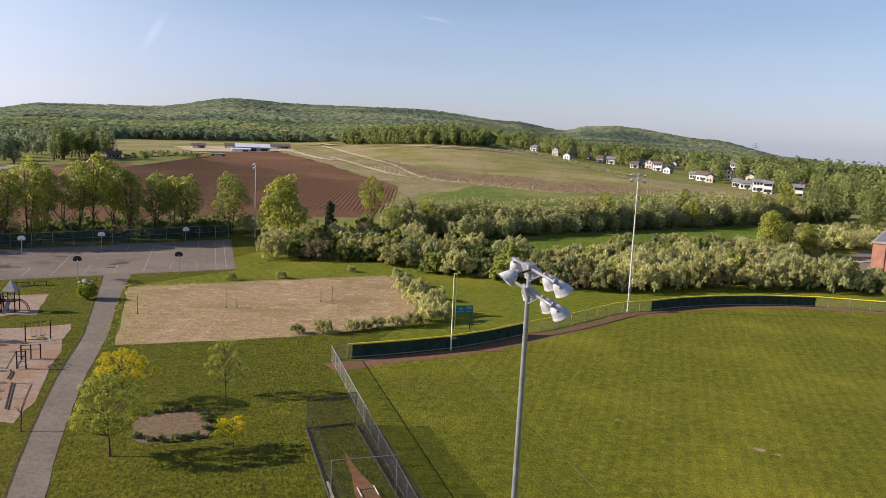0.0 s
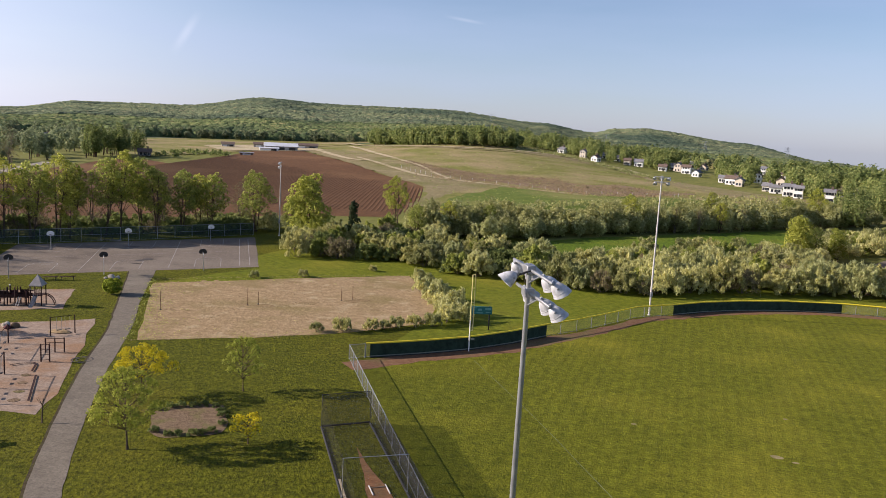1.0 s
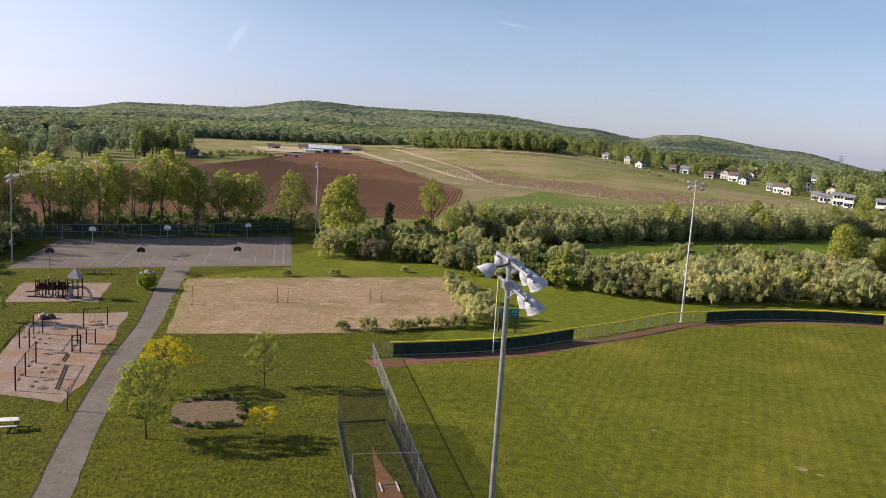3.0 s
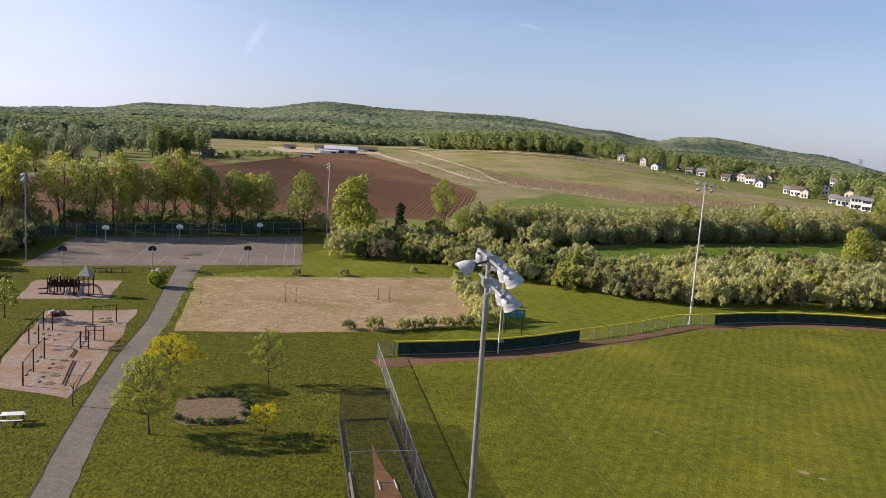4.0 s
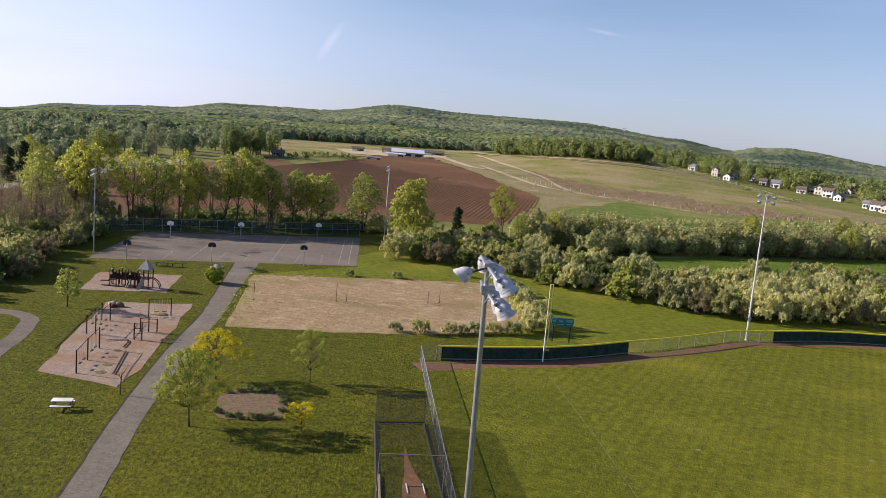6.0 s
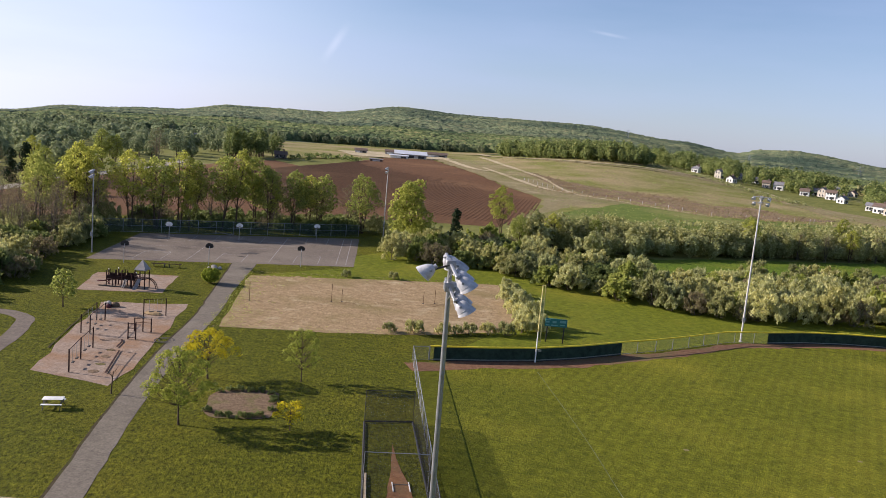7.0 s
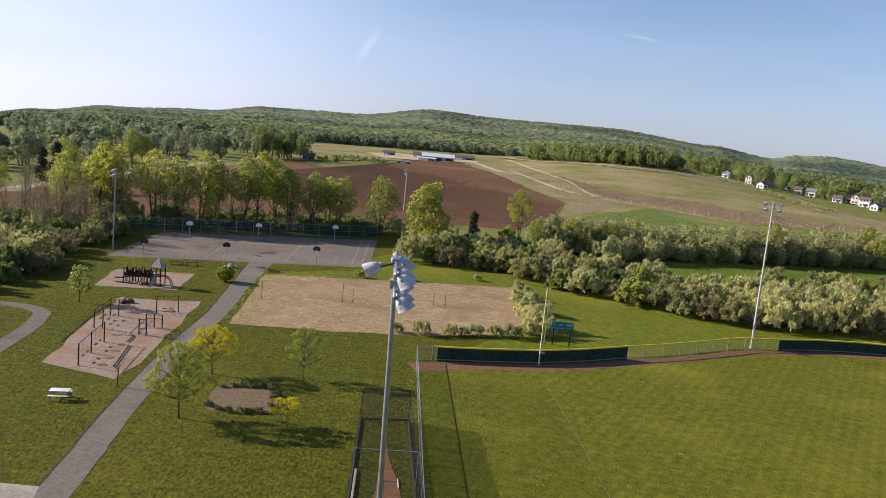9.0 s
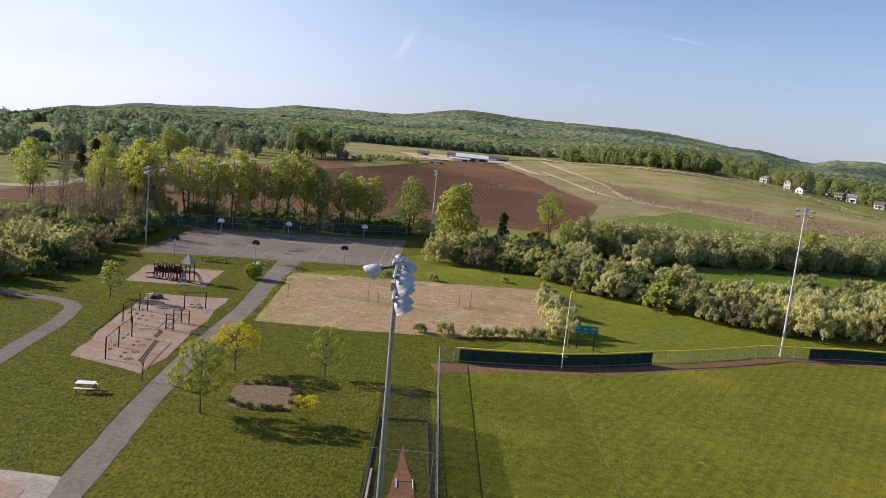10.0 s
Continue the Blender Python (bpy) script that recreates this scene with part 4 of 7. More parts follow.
thicket([(14.5, 107), (22, 104.5), (30, 109.5), (36, 112), (43, 113.5), (50, 113.5), (62, 112.5), (76, 109), (79, 114), (66, 118), (60, 128), (57, 142), (52, 151), (40, 140), (29, 133), (18, 126)],
        3.35, MIX, 0.70, 1.12, "shrubs in the thicket behind the outfield", 1)
thicket([(-28, 118.5), (-12, 121.5), (-9, 132), (-3, 140), (-12, 150), (-24, 142), (-30, 130)], 3.6, [("olive", 1), ("sage", 4), ("green", 4), ("dark", 5), ("brown", 3)], 0.7, 1.1, "shrubs in the thicket beside the court", 2)
thicket([(57, 142), (62, 141), (66, 147), (74, 158), (88, 163), (96, 172), (106, 190), (96, 186), (86, 180), (74, 168), (62, 156), (54, 149)], 3.6, [("olive", 6), ("sage", 4), ("green", 2), ("brown", 1)], 0.8, 1.1, "silvery and green shrubs beyond the asphalt drive", 6, joined="drive_thicket")
# left edge of the park
thicket([(-57.4, 63), (-58.2, 71), (-59.6, 79), (-64.8, 89.5), (-68.2, 100), (-72, 112), (-79, 112), (-75, 100), (-71.5, 89.5), (-66.5, 79), (-64.5, 70), (-61, 57)], 2.9, [("sage", 7), ("olive", 2), ("brown", 2), ("dark", 4), ("green", 1)], 0.55, 0.95, "shrubs along the park's edge", 4)
thicket([(-61, 57), (-64.5, 70), (-66.5, 79), (-71.5, 89.5), (-75, 100), (-79, 112), (-92, 112), (-94, 92), (-82, 68), (-66, 52)], 3.0, [("sage", 6), ("brown", 4), ("dark", 6)], 0.6, 1.0, "grey-green and brown undergrowth below the trees at the park's edge", 7, joined="edge_undergrowth")
for x, y, kind_, s in ((-72.5, 105, "sage", 0.8), (-73.2, 108.6, "dark", 0.85), (-75, 110.5, "dark", 0.9), (-76.5, 113.5, "sage", 0.9), (-78, 116, "dark", 1.0), (-77.5, 120.5, "sage", 0.9), (-81, 121, "sage", 1.0), (-74, 112.5, "olive", 0.6)):
    put(SHRUBS[kind_][0], x, y, s, x * 40, "shrubs along the park's edge", 1.15)
# undergrowth behind the court fence
thicket([(-74, 123), (-56, 135), (-40, 146), (-34, 150), (-36, 157), (-58, 148), (-78, 133)], 3.6, [("dark", 6), ("sage", 2), ("brown", 1)], 0.7, 1.05, "dark green undergrowth behind the court fence", 5, 0.9, joined="court_undergrowth")

# trees: young trees on the lawn
put(make_tree(101, "young tree in fresh pale green leaf on the lawn", LEAF_PALE, 5.4, 2.9, 0.32, 7400, 0.095, 0.07, 60, lobe_size=0.115), -19.95, 46.2, 1, 20, "")
put(make_tree(102, "small tree with bright golden-yellow leaves on the lawn", LEAF_YELLOW, 4.0, 2.8, 0.52, 4000, 0.095, 0.07, 40, lobe_size=0.13), -22.95, 55.6, 1, 70, "")
put(make_tree(103, "slim young tree in thin pale green leaf", LEAF_PALE, 4.4, 2.1, 0.34, 3000, 0.090, 0.045, 30, lobe_size=0.15), -16.2, 58.3, 1, 140, "")
put(make_tree(104, "low sapling with golden-yellow leaves beside the garden bed", LEAF_YELLOW, 2.1, 1.35, 0.42, 1000, 0.10, 0.05, 14, lobe_size=0.24), -12.9, 48.3, 1, 10, "")
put(make_tree(105, "young green tree beside the play area", LEAF_GREEN, 4.0, 1.5, 0.3, 900, 0.2, 0.07, 11), -46.4, 69.1, 1, 40, "")


def clipped_bush():
    """A dense round bush: woody stems inside a close shell of small leaves."""
    rng = np.random.default_rng(110)
    ob = thing("clipped_bush", "round clipped green bush beside the path", "shrub", pose(-40.4, 88.1, 0))
    part("woody_base", tubes("woody_base", [limb(rng, (0, 0, -0.1), (0.8 * math.cos(a), 0.8 * math.sin(a), 1.2 + 0.3 * math.sin(3 * a)), 0.05, 0.015, 0.12, 4) for a in np.linspace(0, 5.6, 9)], TWIG, 4), TWIG, ob)
    lumps = rng.normal(size=(60, 3))
    lumps /= np.linalg.norm(lumps, axis=1)[:, None]
    lumps *= rng.uniform(0.75, 1.0, (60, 1))
    centres = lumps * np.array([0.95, 0.95, 0.78]) + np.array([0, 0, 0.98])
    part("foliage", slivers("foliage", leaf_cloud(rng, centres, np.full(60, 0.34), 15000, 0.11, 0.5, 0.0, 0.3, 1.0, True), LEAF_BUSH), LEAF_BUSH, ob)


clipped_bush()

# trees behind the court and in the thicket
T_GREEN = make_tree(201, "tall tree in fresh spring leaf behind the court", LEAF_GREEN, 13.6, 3.9, 0.40, 3700, 0.27, 0.25, 38, 0.5, trunks=2, lobe_size=0.25)
T_GREEN2 = make_tree(202, "broad tree in fresh spring leaf behind the court", LEAF_GREEN, 11.2, 3.8, 0.36, 3500, 0.27, 0.23, 34, 0.5, trunks=3, lobe_size=0.25)
T_LIME = make_tree(203, "tall tree in thin yellow-green leaf behind the court", LEAF_LIME, 13.6, 3.7, 0.42, 3300, 0.26, 0.25, 34, 0.5, trunks=2, lobe_size=0.23)
T_BROWN = make_tree(204, "brown budding tree still almost bare", LEAF_BROWN, 10.5, 3.2, 0.26, 1500, 0.22, 0.17, 30, 0.22, trunks=3, bark=TWIG, lobe_size=0.28)
T_CONE = make_tree(205, "dark green young conifer in the thicket", LEAF_CONIFER, 7.0, 1.7, 0.06, 2600, 0.34, 0.12, 18, 0.35, name="conifer_tree", narrow=0.9, lobe_size=0.42)
T_FULL = make_tree(206, "dense yellow-green tree standing in the thicket", LEAF_LIME, 11.5, 4.6, 0.14, 5200, 0.38, 0.2, 22, 0.5, trunks=2, narrow=0.62)
GROUP_T = "trees behind the ball court"
for proto, x, y, s, a in ((T_GREEN2, -85.4, 114, 0.95, 10), (T_BROWN, -82.4, 114.5, 0.9, 60), (T_LIME, -82.4, 119.2, 1.06, 200), (T_LIME, -79.6, 119.4, 1.02, 120), (T_FULL, -84.6, 122.4, 1.12, 30), (T_BROWN, -77.6, 117.5, 0.98, 30), (T_LIME, -74.3, 122, 1.0, 80),
                          (T_BROWN, -75.5, 126.6, 1.05, 190), (T_GREEN2, -70.4, 124.2, 1.1, 300), (T_LIME, -67.6, 127.4, 1.03, 250), (T_GREEN, -66.6, 130.4, 0.9, 0), (T_LIME, -65.2, 125.8, 0.50, 60), (T_BROWN, -64.2, 132, 1.08, 330)):
    put(proto, x, y, s, a, GROUP_T)
for proto, x, y, s, a in ((T_GREEN, -61.4, 131.5, 1.0, 20), (T_LIME, -59.6, 133.6, 1.1, 200), (T_GREEN2, -55.8, 137.4, 1.05, 15), (T_GREEN, -58.2, 136.8, 1.0, 140), (T_BROWN, -54.9, 138.6, 1.05, 45), (T_BROWN, -56.4, 141, 0.95, 145), (T_GREEN2, -51.1, 139.4, 1.02, 250), (T_LIME, -49.6, 142.4, 0.8, 90),
                          (T_GREEN2, -46.9, 142, 0.98, 160), (T_GREEN2, -40.6, 148, 1.02, 300), (T_BROWN, -44, 150, 0.9, 35), (T_BROWN, -88, 108, 0.9, 95), (T_BROWN, -80, 106, 0.85, 15), (T_BROWN, -75, 104, 0.75, 240), (T_BROWN, -84, 103, 0.8, 205),
                          (T_BROWN, -74, 96, 0.62, 25), (T_BROWN, -78.5, 99, 0.7, 85), (T_BROWN, -71.5, 99.5, 0.6, 125), (T_BROWN, -82, 97, 0.66, 175), (T_BROWN, -76, 102, 0.72, 290), (T_BROWN, -86, 101, 0.7, 330), (T_BROWN, -70.5, 104, 0.62, 200), (T_BROWN, -80.5, 103, 0.75, 60),
                          (T_GREEN, -95, 108, 0.95, 15), (T_BROWN, -90, 115, 0.85, 330), (T_GREEN, -92, 121, 0.85, 75), (T_BROWN, -71.5, 127, 0.95, 115), (T_BROWN, -79, 110.5, 0.8, 155)):
    put(proto, x, y, s, a, GROUP_T)
for proto, x, y, s, a in ((T_FULL, -28.5, 138, 1.05, 0), (T_LIME, -15, 160, 0.85, 30), (T_CONE, -21.5, 146, 1.0, 0), (T_GREEN2, -10, 150, 0.6, 70), (T_GREEN2, -33.5, 147, 0.6, 20),
                          (T_FULL, 61.5, 148.5, 0.76, 40), (T_FULL, 70.5, 152.5, 0.56, 90), (T_GREEN2, 65.5, 150.5, 0.6, 10), (T_GREEN2, 4, 158, 0.6, 100), (T_LIME, -4, 156, 0.55, 30), (T_BROWN, 48, 186, 0.62, 50), (T_LIME, 37, 180.5, 0.62, 0), (T_BROWN, 54, 188, 0.6, 150), (T_LIME, 60.5, 193, 0.55, 220), (T_BROWN, 42, 184, 0.6, 15), (T_BROWN, 67, 197, 0.6, 115), (T_CONE, -7, 124, 0.6, 10), (T_GREEN2, 38, 190, 0.75, 10), (T_LIME, 60, 200, 0.7, 80), (T_GREEN2, 84, 214, 0.75, 200),
                          (T_LIME, 96, 224, 0.8, 20), (T_GREEN2, 22, 118, 0.42, 10), (T_GREEN2, 34, 120, 0.5, 60)):
    put(proto, x, y, s, a, "trees in the thicket")


for proto, x, y, s, a, say in ((T_BROWN, -126.5, 151, 0.95, 40, "round brown budding tree beside the country road"), (T_CONE, -137.4, 173, 1.35, 15, "dark conifer on the lawns across the road"), (T_CONE, -134.8, 165, 1.2, 75, "dark conifer on the lawns across the road"),
                               (T_GREEN, -155, 228, 0.95, 200, "dark green tree across the road"), (T_GREEN2, -151, 229, 1.0, 130, "dark green tree across the road"), (T_BROWN, -161, 270, 1.35, 10, "tall brown budding tree on the lawns"), (T_GREEN, -120, 158, 0.75, 310, "leafy tree beside the country road"),
                               (T_LIME, -146, 186, 0.8, 60, "leafy tree on the lawns across the road"), (T_GREEN2, -168, 246, 0.8, 20, "leafy tree on the lawns across the road")):
    put(proto, x, y, s, a, "trees across the country road", label=say)


def woods(name, label, leaves, spots, per_tree, leaf, seed, low=0.25):
    """Distant woodland: many trees as loose leaf clumps in one mesh. spots: x, y, height, crown radius."""
    rng = np.random.default_rng(seed)
    out, per_tree = [], int(per_tree * 1.6)
    for x, y, h, r in spots:
        z = ground_z(x, y)
        way = rng.normal(size=(per_tree, 3))
        way /= np.linalg.norm(way, axis=1)[:, None]
        lump = 0.78 + 0.3 * np.sin(way[:, 0] * 4 + x) * np.cos(way[:, 1] * 4 + y)
        at = np.array([x, y, z + h * (low + (1 - low) * 0.5)]) + way * np.array([r, r, h * (1 - low) * 0.52]) * (lump * rng.uniform(0.7, 1.0, per_tree))[:, None]
        face = way + rng.normal(scale=0.5, size=(per_tree, 3)) + np.array([0, 0, 0.2])
        face /= np.linalg.norm(face, axis=1)[:, None]
        axis = rng.normal(size=(per_tree, 3)) + np.array([0, 0, 0.7])
        axis -= face * (axis * face).sum(1)[:, None]
        axis /= np.linalg.norm(axis, axis=1)[:, None]
        side = np.cross(face, axis)
        s = leaf * r * rng.uniform(0.6, 1.3, per_tree)[:, None]
        a, b = axis * s, side * s * 0.62
        out.append(np.stack([at - a * 0.45 - b, at - a * 0.35 + b, at + a * 0.75], 1))
    ob = new(name, slivers(name, np.concatenate(out), leaves))
    return tagged(ob, label, "woods", kind="stuff")


def polar(b, d):
    return d * math.sin(radians(b)), d * math.cos(radians(b))


def belt(seed, bearings, near, far, count, h, r):
    """Trees scattered over a belt of bearings; near and far may be tables over the bearings."""
    rng = random.Random(seed)
    out = []
    for _ in range(count):
        b = rng.uniform(bearings[0], bearings[-1])
        n_, f_ = lerp_table(b, bearings, near), lerp_table(b, bearings, far)
        d = n_ + (f_ - n_) * rng.random()
        x, y = polar(b, d)
        out.append((x, y, h * rng.uniform(0.6, 1.3), r * rng.uniform(0.65, 1.3)))
    return out


def canopy(name, label, leaves, bearings, near, far, across, deep, gap, rise, seed):
    """Far hillside woods as one closed roof of rounded crowns. near, far: distances over the bearings; gap: metres between trees."""
    rng = np.random.default_rng(seed)
    bs, ts = np.linspace(bearings[0], bearings[-1], across), np.linspace(0, 1, deep) ** 1.25
    lo, hi = (np.array([lerp_table(b, bearings, table) for b in bs]) for table in (near, far))
    dist = lo[None] + (hi - lo)[None] * ts[:, None]
    x, y = dist * np.sin(np.radians(bs))[None], dist * np.cos(np.radians(bs))[None]
    spots, size, extra = rng.uniform(0.05, 0.95, (256, 256, 2)), rng.uniform(0.55, 0.95, (256, 256)), rng.uniform(0, 1, (256, 256))
    ci, cj = np.floor(x / gap).astype(int), np.floor(y / gap).astype(int)
    top = np.zeros_like(x)
    for di in (-1, 0, 1):
        for dj in (-1, 0, 1):
            i, j = (ci + di) % 256, (cj + dj) % 256
            r = size[i, j] * gap
            d2 = ((ci + di + spots[i, j, 0]) * gap - x) ** 2 + ((cj + dj + spots[i, j, 1]) * gap - y) ** 2
            top = np.maximum(top, np.sqrt(np.maximum(0, 1 - d2 / r ** 2)) * (0.55 + 0.45 * extra[i, j]))
    z = np.array([[ground_z(a, b) for a, b in zip(p, q)] for p, q in zip(x, y)]) + rise * (0.25 + 0.75 * top)
    z[0] -= rise * 0.9
    k = np.arange((deep - 1) * across).reshape(deep - 1, across)[:, :-1]
    faces = np.stack([k, k + 1, k + across + 1, k + across], -1).reshape(-1, 4)
    me = quads(name, np.zeros((1, 4, 3)), leaves)
    me.clear_geometry()
    me.vertices.add(x.size)
    me.vertices.foreach_set("co", np.stack([x, y, z], -1).astype(np.float32).ravel())
    me.loops.add(faces.size)
    me.loops.foreach_set("vertex_index", faces.astype(np.int32).ravel())
    me.polygons.add(len(faces))
    me.polygons.foreach_set("loop_start", np.arange(0, faces.size, 4, dtype=np.int32))
    me.polygons.foreach_set("use_smooth", np.ones(len(faces), dtype=bool))
    me.update(calc_edges=True)
    return tagged(new(name, me), label, "woods", kind="stuff")


def stems(name, label, spots, rise=0.55):
    """Bare trunks below a stand of distant trees."""
    rng = np.random.default_rng(len(spots))
    runs = []
    for x, y, h, r in spots:
        z = ground_z(x, y)
        for _ in range(2):
            dx, dy = rng.uniform(-0.5, 0.5, 2) * r
            runs.append([((x + dx * 0.6, y + dy * 0.6, z - 0.2), 0.24), ((x + dx, y + dy, z + h * rise), 0.13)])
    ob = new(name, tubes(name, runs, BARK, 4))
    return tagged(ob, label, "tree trunks", kind="stuff")


# hillside woods, from behind the farm to the skyline
HILL_B = [-54, -40, -20, -8, 8, 20, 36]
canopy("lower_hill_woods", "spring-green woods on the lower slopes of the hills", HAZED_CROWNS, HILL_B, [660, 660, 800, 800, 740, 720, 660], [1260] * 7, 640, 170, 7.0, 8.5, 1)
canopy("hillside_woods", "spring-green woods covering the distant hills", FAR_HAZED_CROWNS, HILL_B, [1250] * 7, [2290] * 7, 700, 170, 11.0, 10.0, 2)
woods("hill_foot_trees", "leafy trees along the foot of the hills", LEAF_HILL_HAZED, belt(11, HILL_B, [650, 650, 785, 785, 730, 710, 650], [690, 690, 830, 830, 770, 750, 690], 520, 9.5, 3.6), 60, 0.36, 21, 0.05)
# dark wood at the top of the meadow
woods("meadow_wood", "dense wood along the top of the meadow", LEAF_WOODS, belt(13, [-7.6, -7, -4, -0.4, 1.5, 3], [705, 680, 606, 560, 560, 570], [780, 760, 690, 640, 630, 620], 250, 13, 4.6), 190, 0.24, 2, 0.06)
# houses at the valley's edge, and the woods behind and between them
HOMES = [(127.4, 547.1), (140.1, 575.9), (142.6, 564.2), (141.5, 539.1), (171.9, 642.6), (139.6, 506.6), (181.8, 642.8), (219.7, 747.5), (140.8, 455.7), (140.4, 439.2), (139.5, 423.5), (168.1, 517.6),
         (168.6, 480.6), (230.1, 644.4), (142.7, 392.3), (218.1, 575.9), (142.1, 379.4), (140.9, 361.2), (171.0, 449.6), (141.5, 350.9), (145.4, 329.7), (169.3, 375.0), (144.2, 311.8), (152.0, 321.2),
         (70.2, 652.0), (66.3, 622.5), (78.9, 588.1), (83.2, 557.2), (107.0, 672.0), (112.7, 637.4), (108.5, 574.7), (116.4, 573.8)]
TOWN_B, TOWN_D = [3, 6, 7.6, 8.5, 10.9, 13, 14.7, 15.4, 17.2, 18.2, 20, 22, 25, 30, 38], [650, 620, 590, 565, 572, 555, 540, 515, 468, 444, 412, 374, 338, 290, 260]


def among_homes(spots):
    """Leave the fronts of the houses clear."""
    out = []
    for x, y, h, r in spots:
        d, b = math.hypot(x, y), math.atan2(x, y)
        if all(abs(math.atan2(p, q) - b) * d > 0.45 * r + 1.6 or d > math.hypot(p, q) + 3 + 0.8 * r for p, q in HOMES):
            out.append((x, y, h, r))
    return out


woods("town_woods", "green trees among the houses at the valley's edge", LEAF_WOODS, among_homes(belt(14, TOWN_B, [d + 40 for d in TOWN_D], [min(790, d + 260) for d in TOWN_D], 640, 13, 4.8)), 150, 0.25, 3, 0.08)
woods("garden_trees", "green trees in the gardens in front of and between the houses", LEAF_WOODS, among_homes(belt(19, TOWN_B, TOWN_D, [d + 80 for d in TOWN_D], 620, 10.5, 3.2)), 200, 0.21, 9, 0.04)
woods("right_wood", "dense green wood beyond the thicket", LEAF_WOODS, belt(15, [24.5, 26, 30, 40], [262, 215, 190, 175], [300, 300, 290, 280], 90, 11, 4.0), 1000, 0.10, 4, 0.03)
# trees about the left-hand valley
VALLEY = belt(16, [-58, -50, -44, -38, -30, -26], [330, 300, 300, 330, 470, 560], [680, 680, 680, 700, 760, 760], 210, 9.5, 4.8)
VALLEY += belt(28, [-40, -34, -28, -23], [380, 400, 430, 480], [640, 660, 680, 700], 85, 9.5, 4.6)
woods("valley_trees", "scattered trees on lawns in the valley", LEAF_VALLEY_HAZED, VALLEY, 190, 0.23, 5, 0.0)
stems("valley_trunks", "dark trunks below the valley trees", VALLEY[::3], 0.2)
ROADSIDE = belt(17, [-52, -44, -36], [225, 230, 255], [260, 275, 320], 10, 9.0, 3.2)
woods("roadside_trees", "row of leafy trees beside the country road", LEAF_VALLEY_HAZED, ROADSIDE, 700, 0.14, 6, 0.12)
stems("roadside_trunks", "dark trunks of the roadside trees", ROADSIDE, 0.5)
FARM = belt(18, [-26.8, -25, -23.2], [390, 400, 415], [430, 440, 445], 16, 14, 3.6)
FARM += [(-172, 402, 13, 3.4), (-176, 394, 12, 3.0), (-181, 402, 14, 3.6), (-187, 398, 13, 3.2), (-178, 411, 14, 3.6), (-192, 404, 12, 3.4)]
woods("farm_trees", "stand of tall leafy trees beside the farm field", LEAF_WOODS, FARM, 460, 0.17, 7, 0.14)
stems("farm_trunks", "dark trunks of the farm trees", FARM, 0.35)
EDGE_ROW = belt(23, [-41, -36, -30, -26], [250, 290, 345, 385], [285, 340, 420, 470], 20, 10.5, 4.4)
woods("field_edge_trees", "line of leafy trees along the ploughed field's far edge", LEAF_VALLEY_HAZED, EDGE_ROW, 560, 0.17, 12, 0.08)
stems("field_edge_trunks", "dark trunks along the ploughed field's far edge", EDGE_ROW, 0.3)


def hedge_spots(poly, gap, seed, h, r):
    rng = random.Random(seed)
    out = []
    xs, ys = [p[0] for p in poly], [p[1] for p in poly]
    y = min(ys)
    while y < max(ys):
        x = min(xs)
        while x < max(xs):
            p = (x + rng.uniform(-0.45, 0.45) * gap, y + rng.uniform(-0.45, 0.45) * gap)
            if inside(p, poly):
                out.append((p[0], p[1], h * rng.uniform(0.7, 1.25), r * rng.uniform(0.75, 1.3)))
            x += gap
        y += gap
    return out


# second hedgerow, behind the grass strip
HEDGE = [(-12, 153), (8, 155), (24, 169), (41, 181), (60, 194), (85, 211), (118, 233), (112, 243), (80, 222), (56, 206), (36, 192), (18, 180), (2, 168), (-14, 164)]
woods("hedgerow", "dense hedgerow of grey-green shrubs at the meadow's edge", LEAF_SAGE, hedge_spots(HEDGE, 3.4, 21, 6.2, 2.4), 520, 0.16, 8, 0.0)
woods("hedgerow_tops", "silvery shrubs along the front of the hedgerow", LEAF_OLIVE, hedge_spots([(-12, 152), (8, 153), (24, 167), (41, 179), (60, 192), (85, 209), (118, 231), (116, 235), (84, 214), (58, 197), (40, 184), (22, 172), (6, 159), (-12, 157)], 3.2, 22, 5.0, 1.9), 460, 0.16, 10, 0.0)


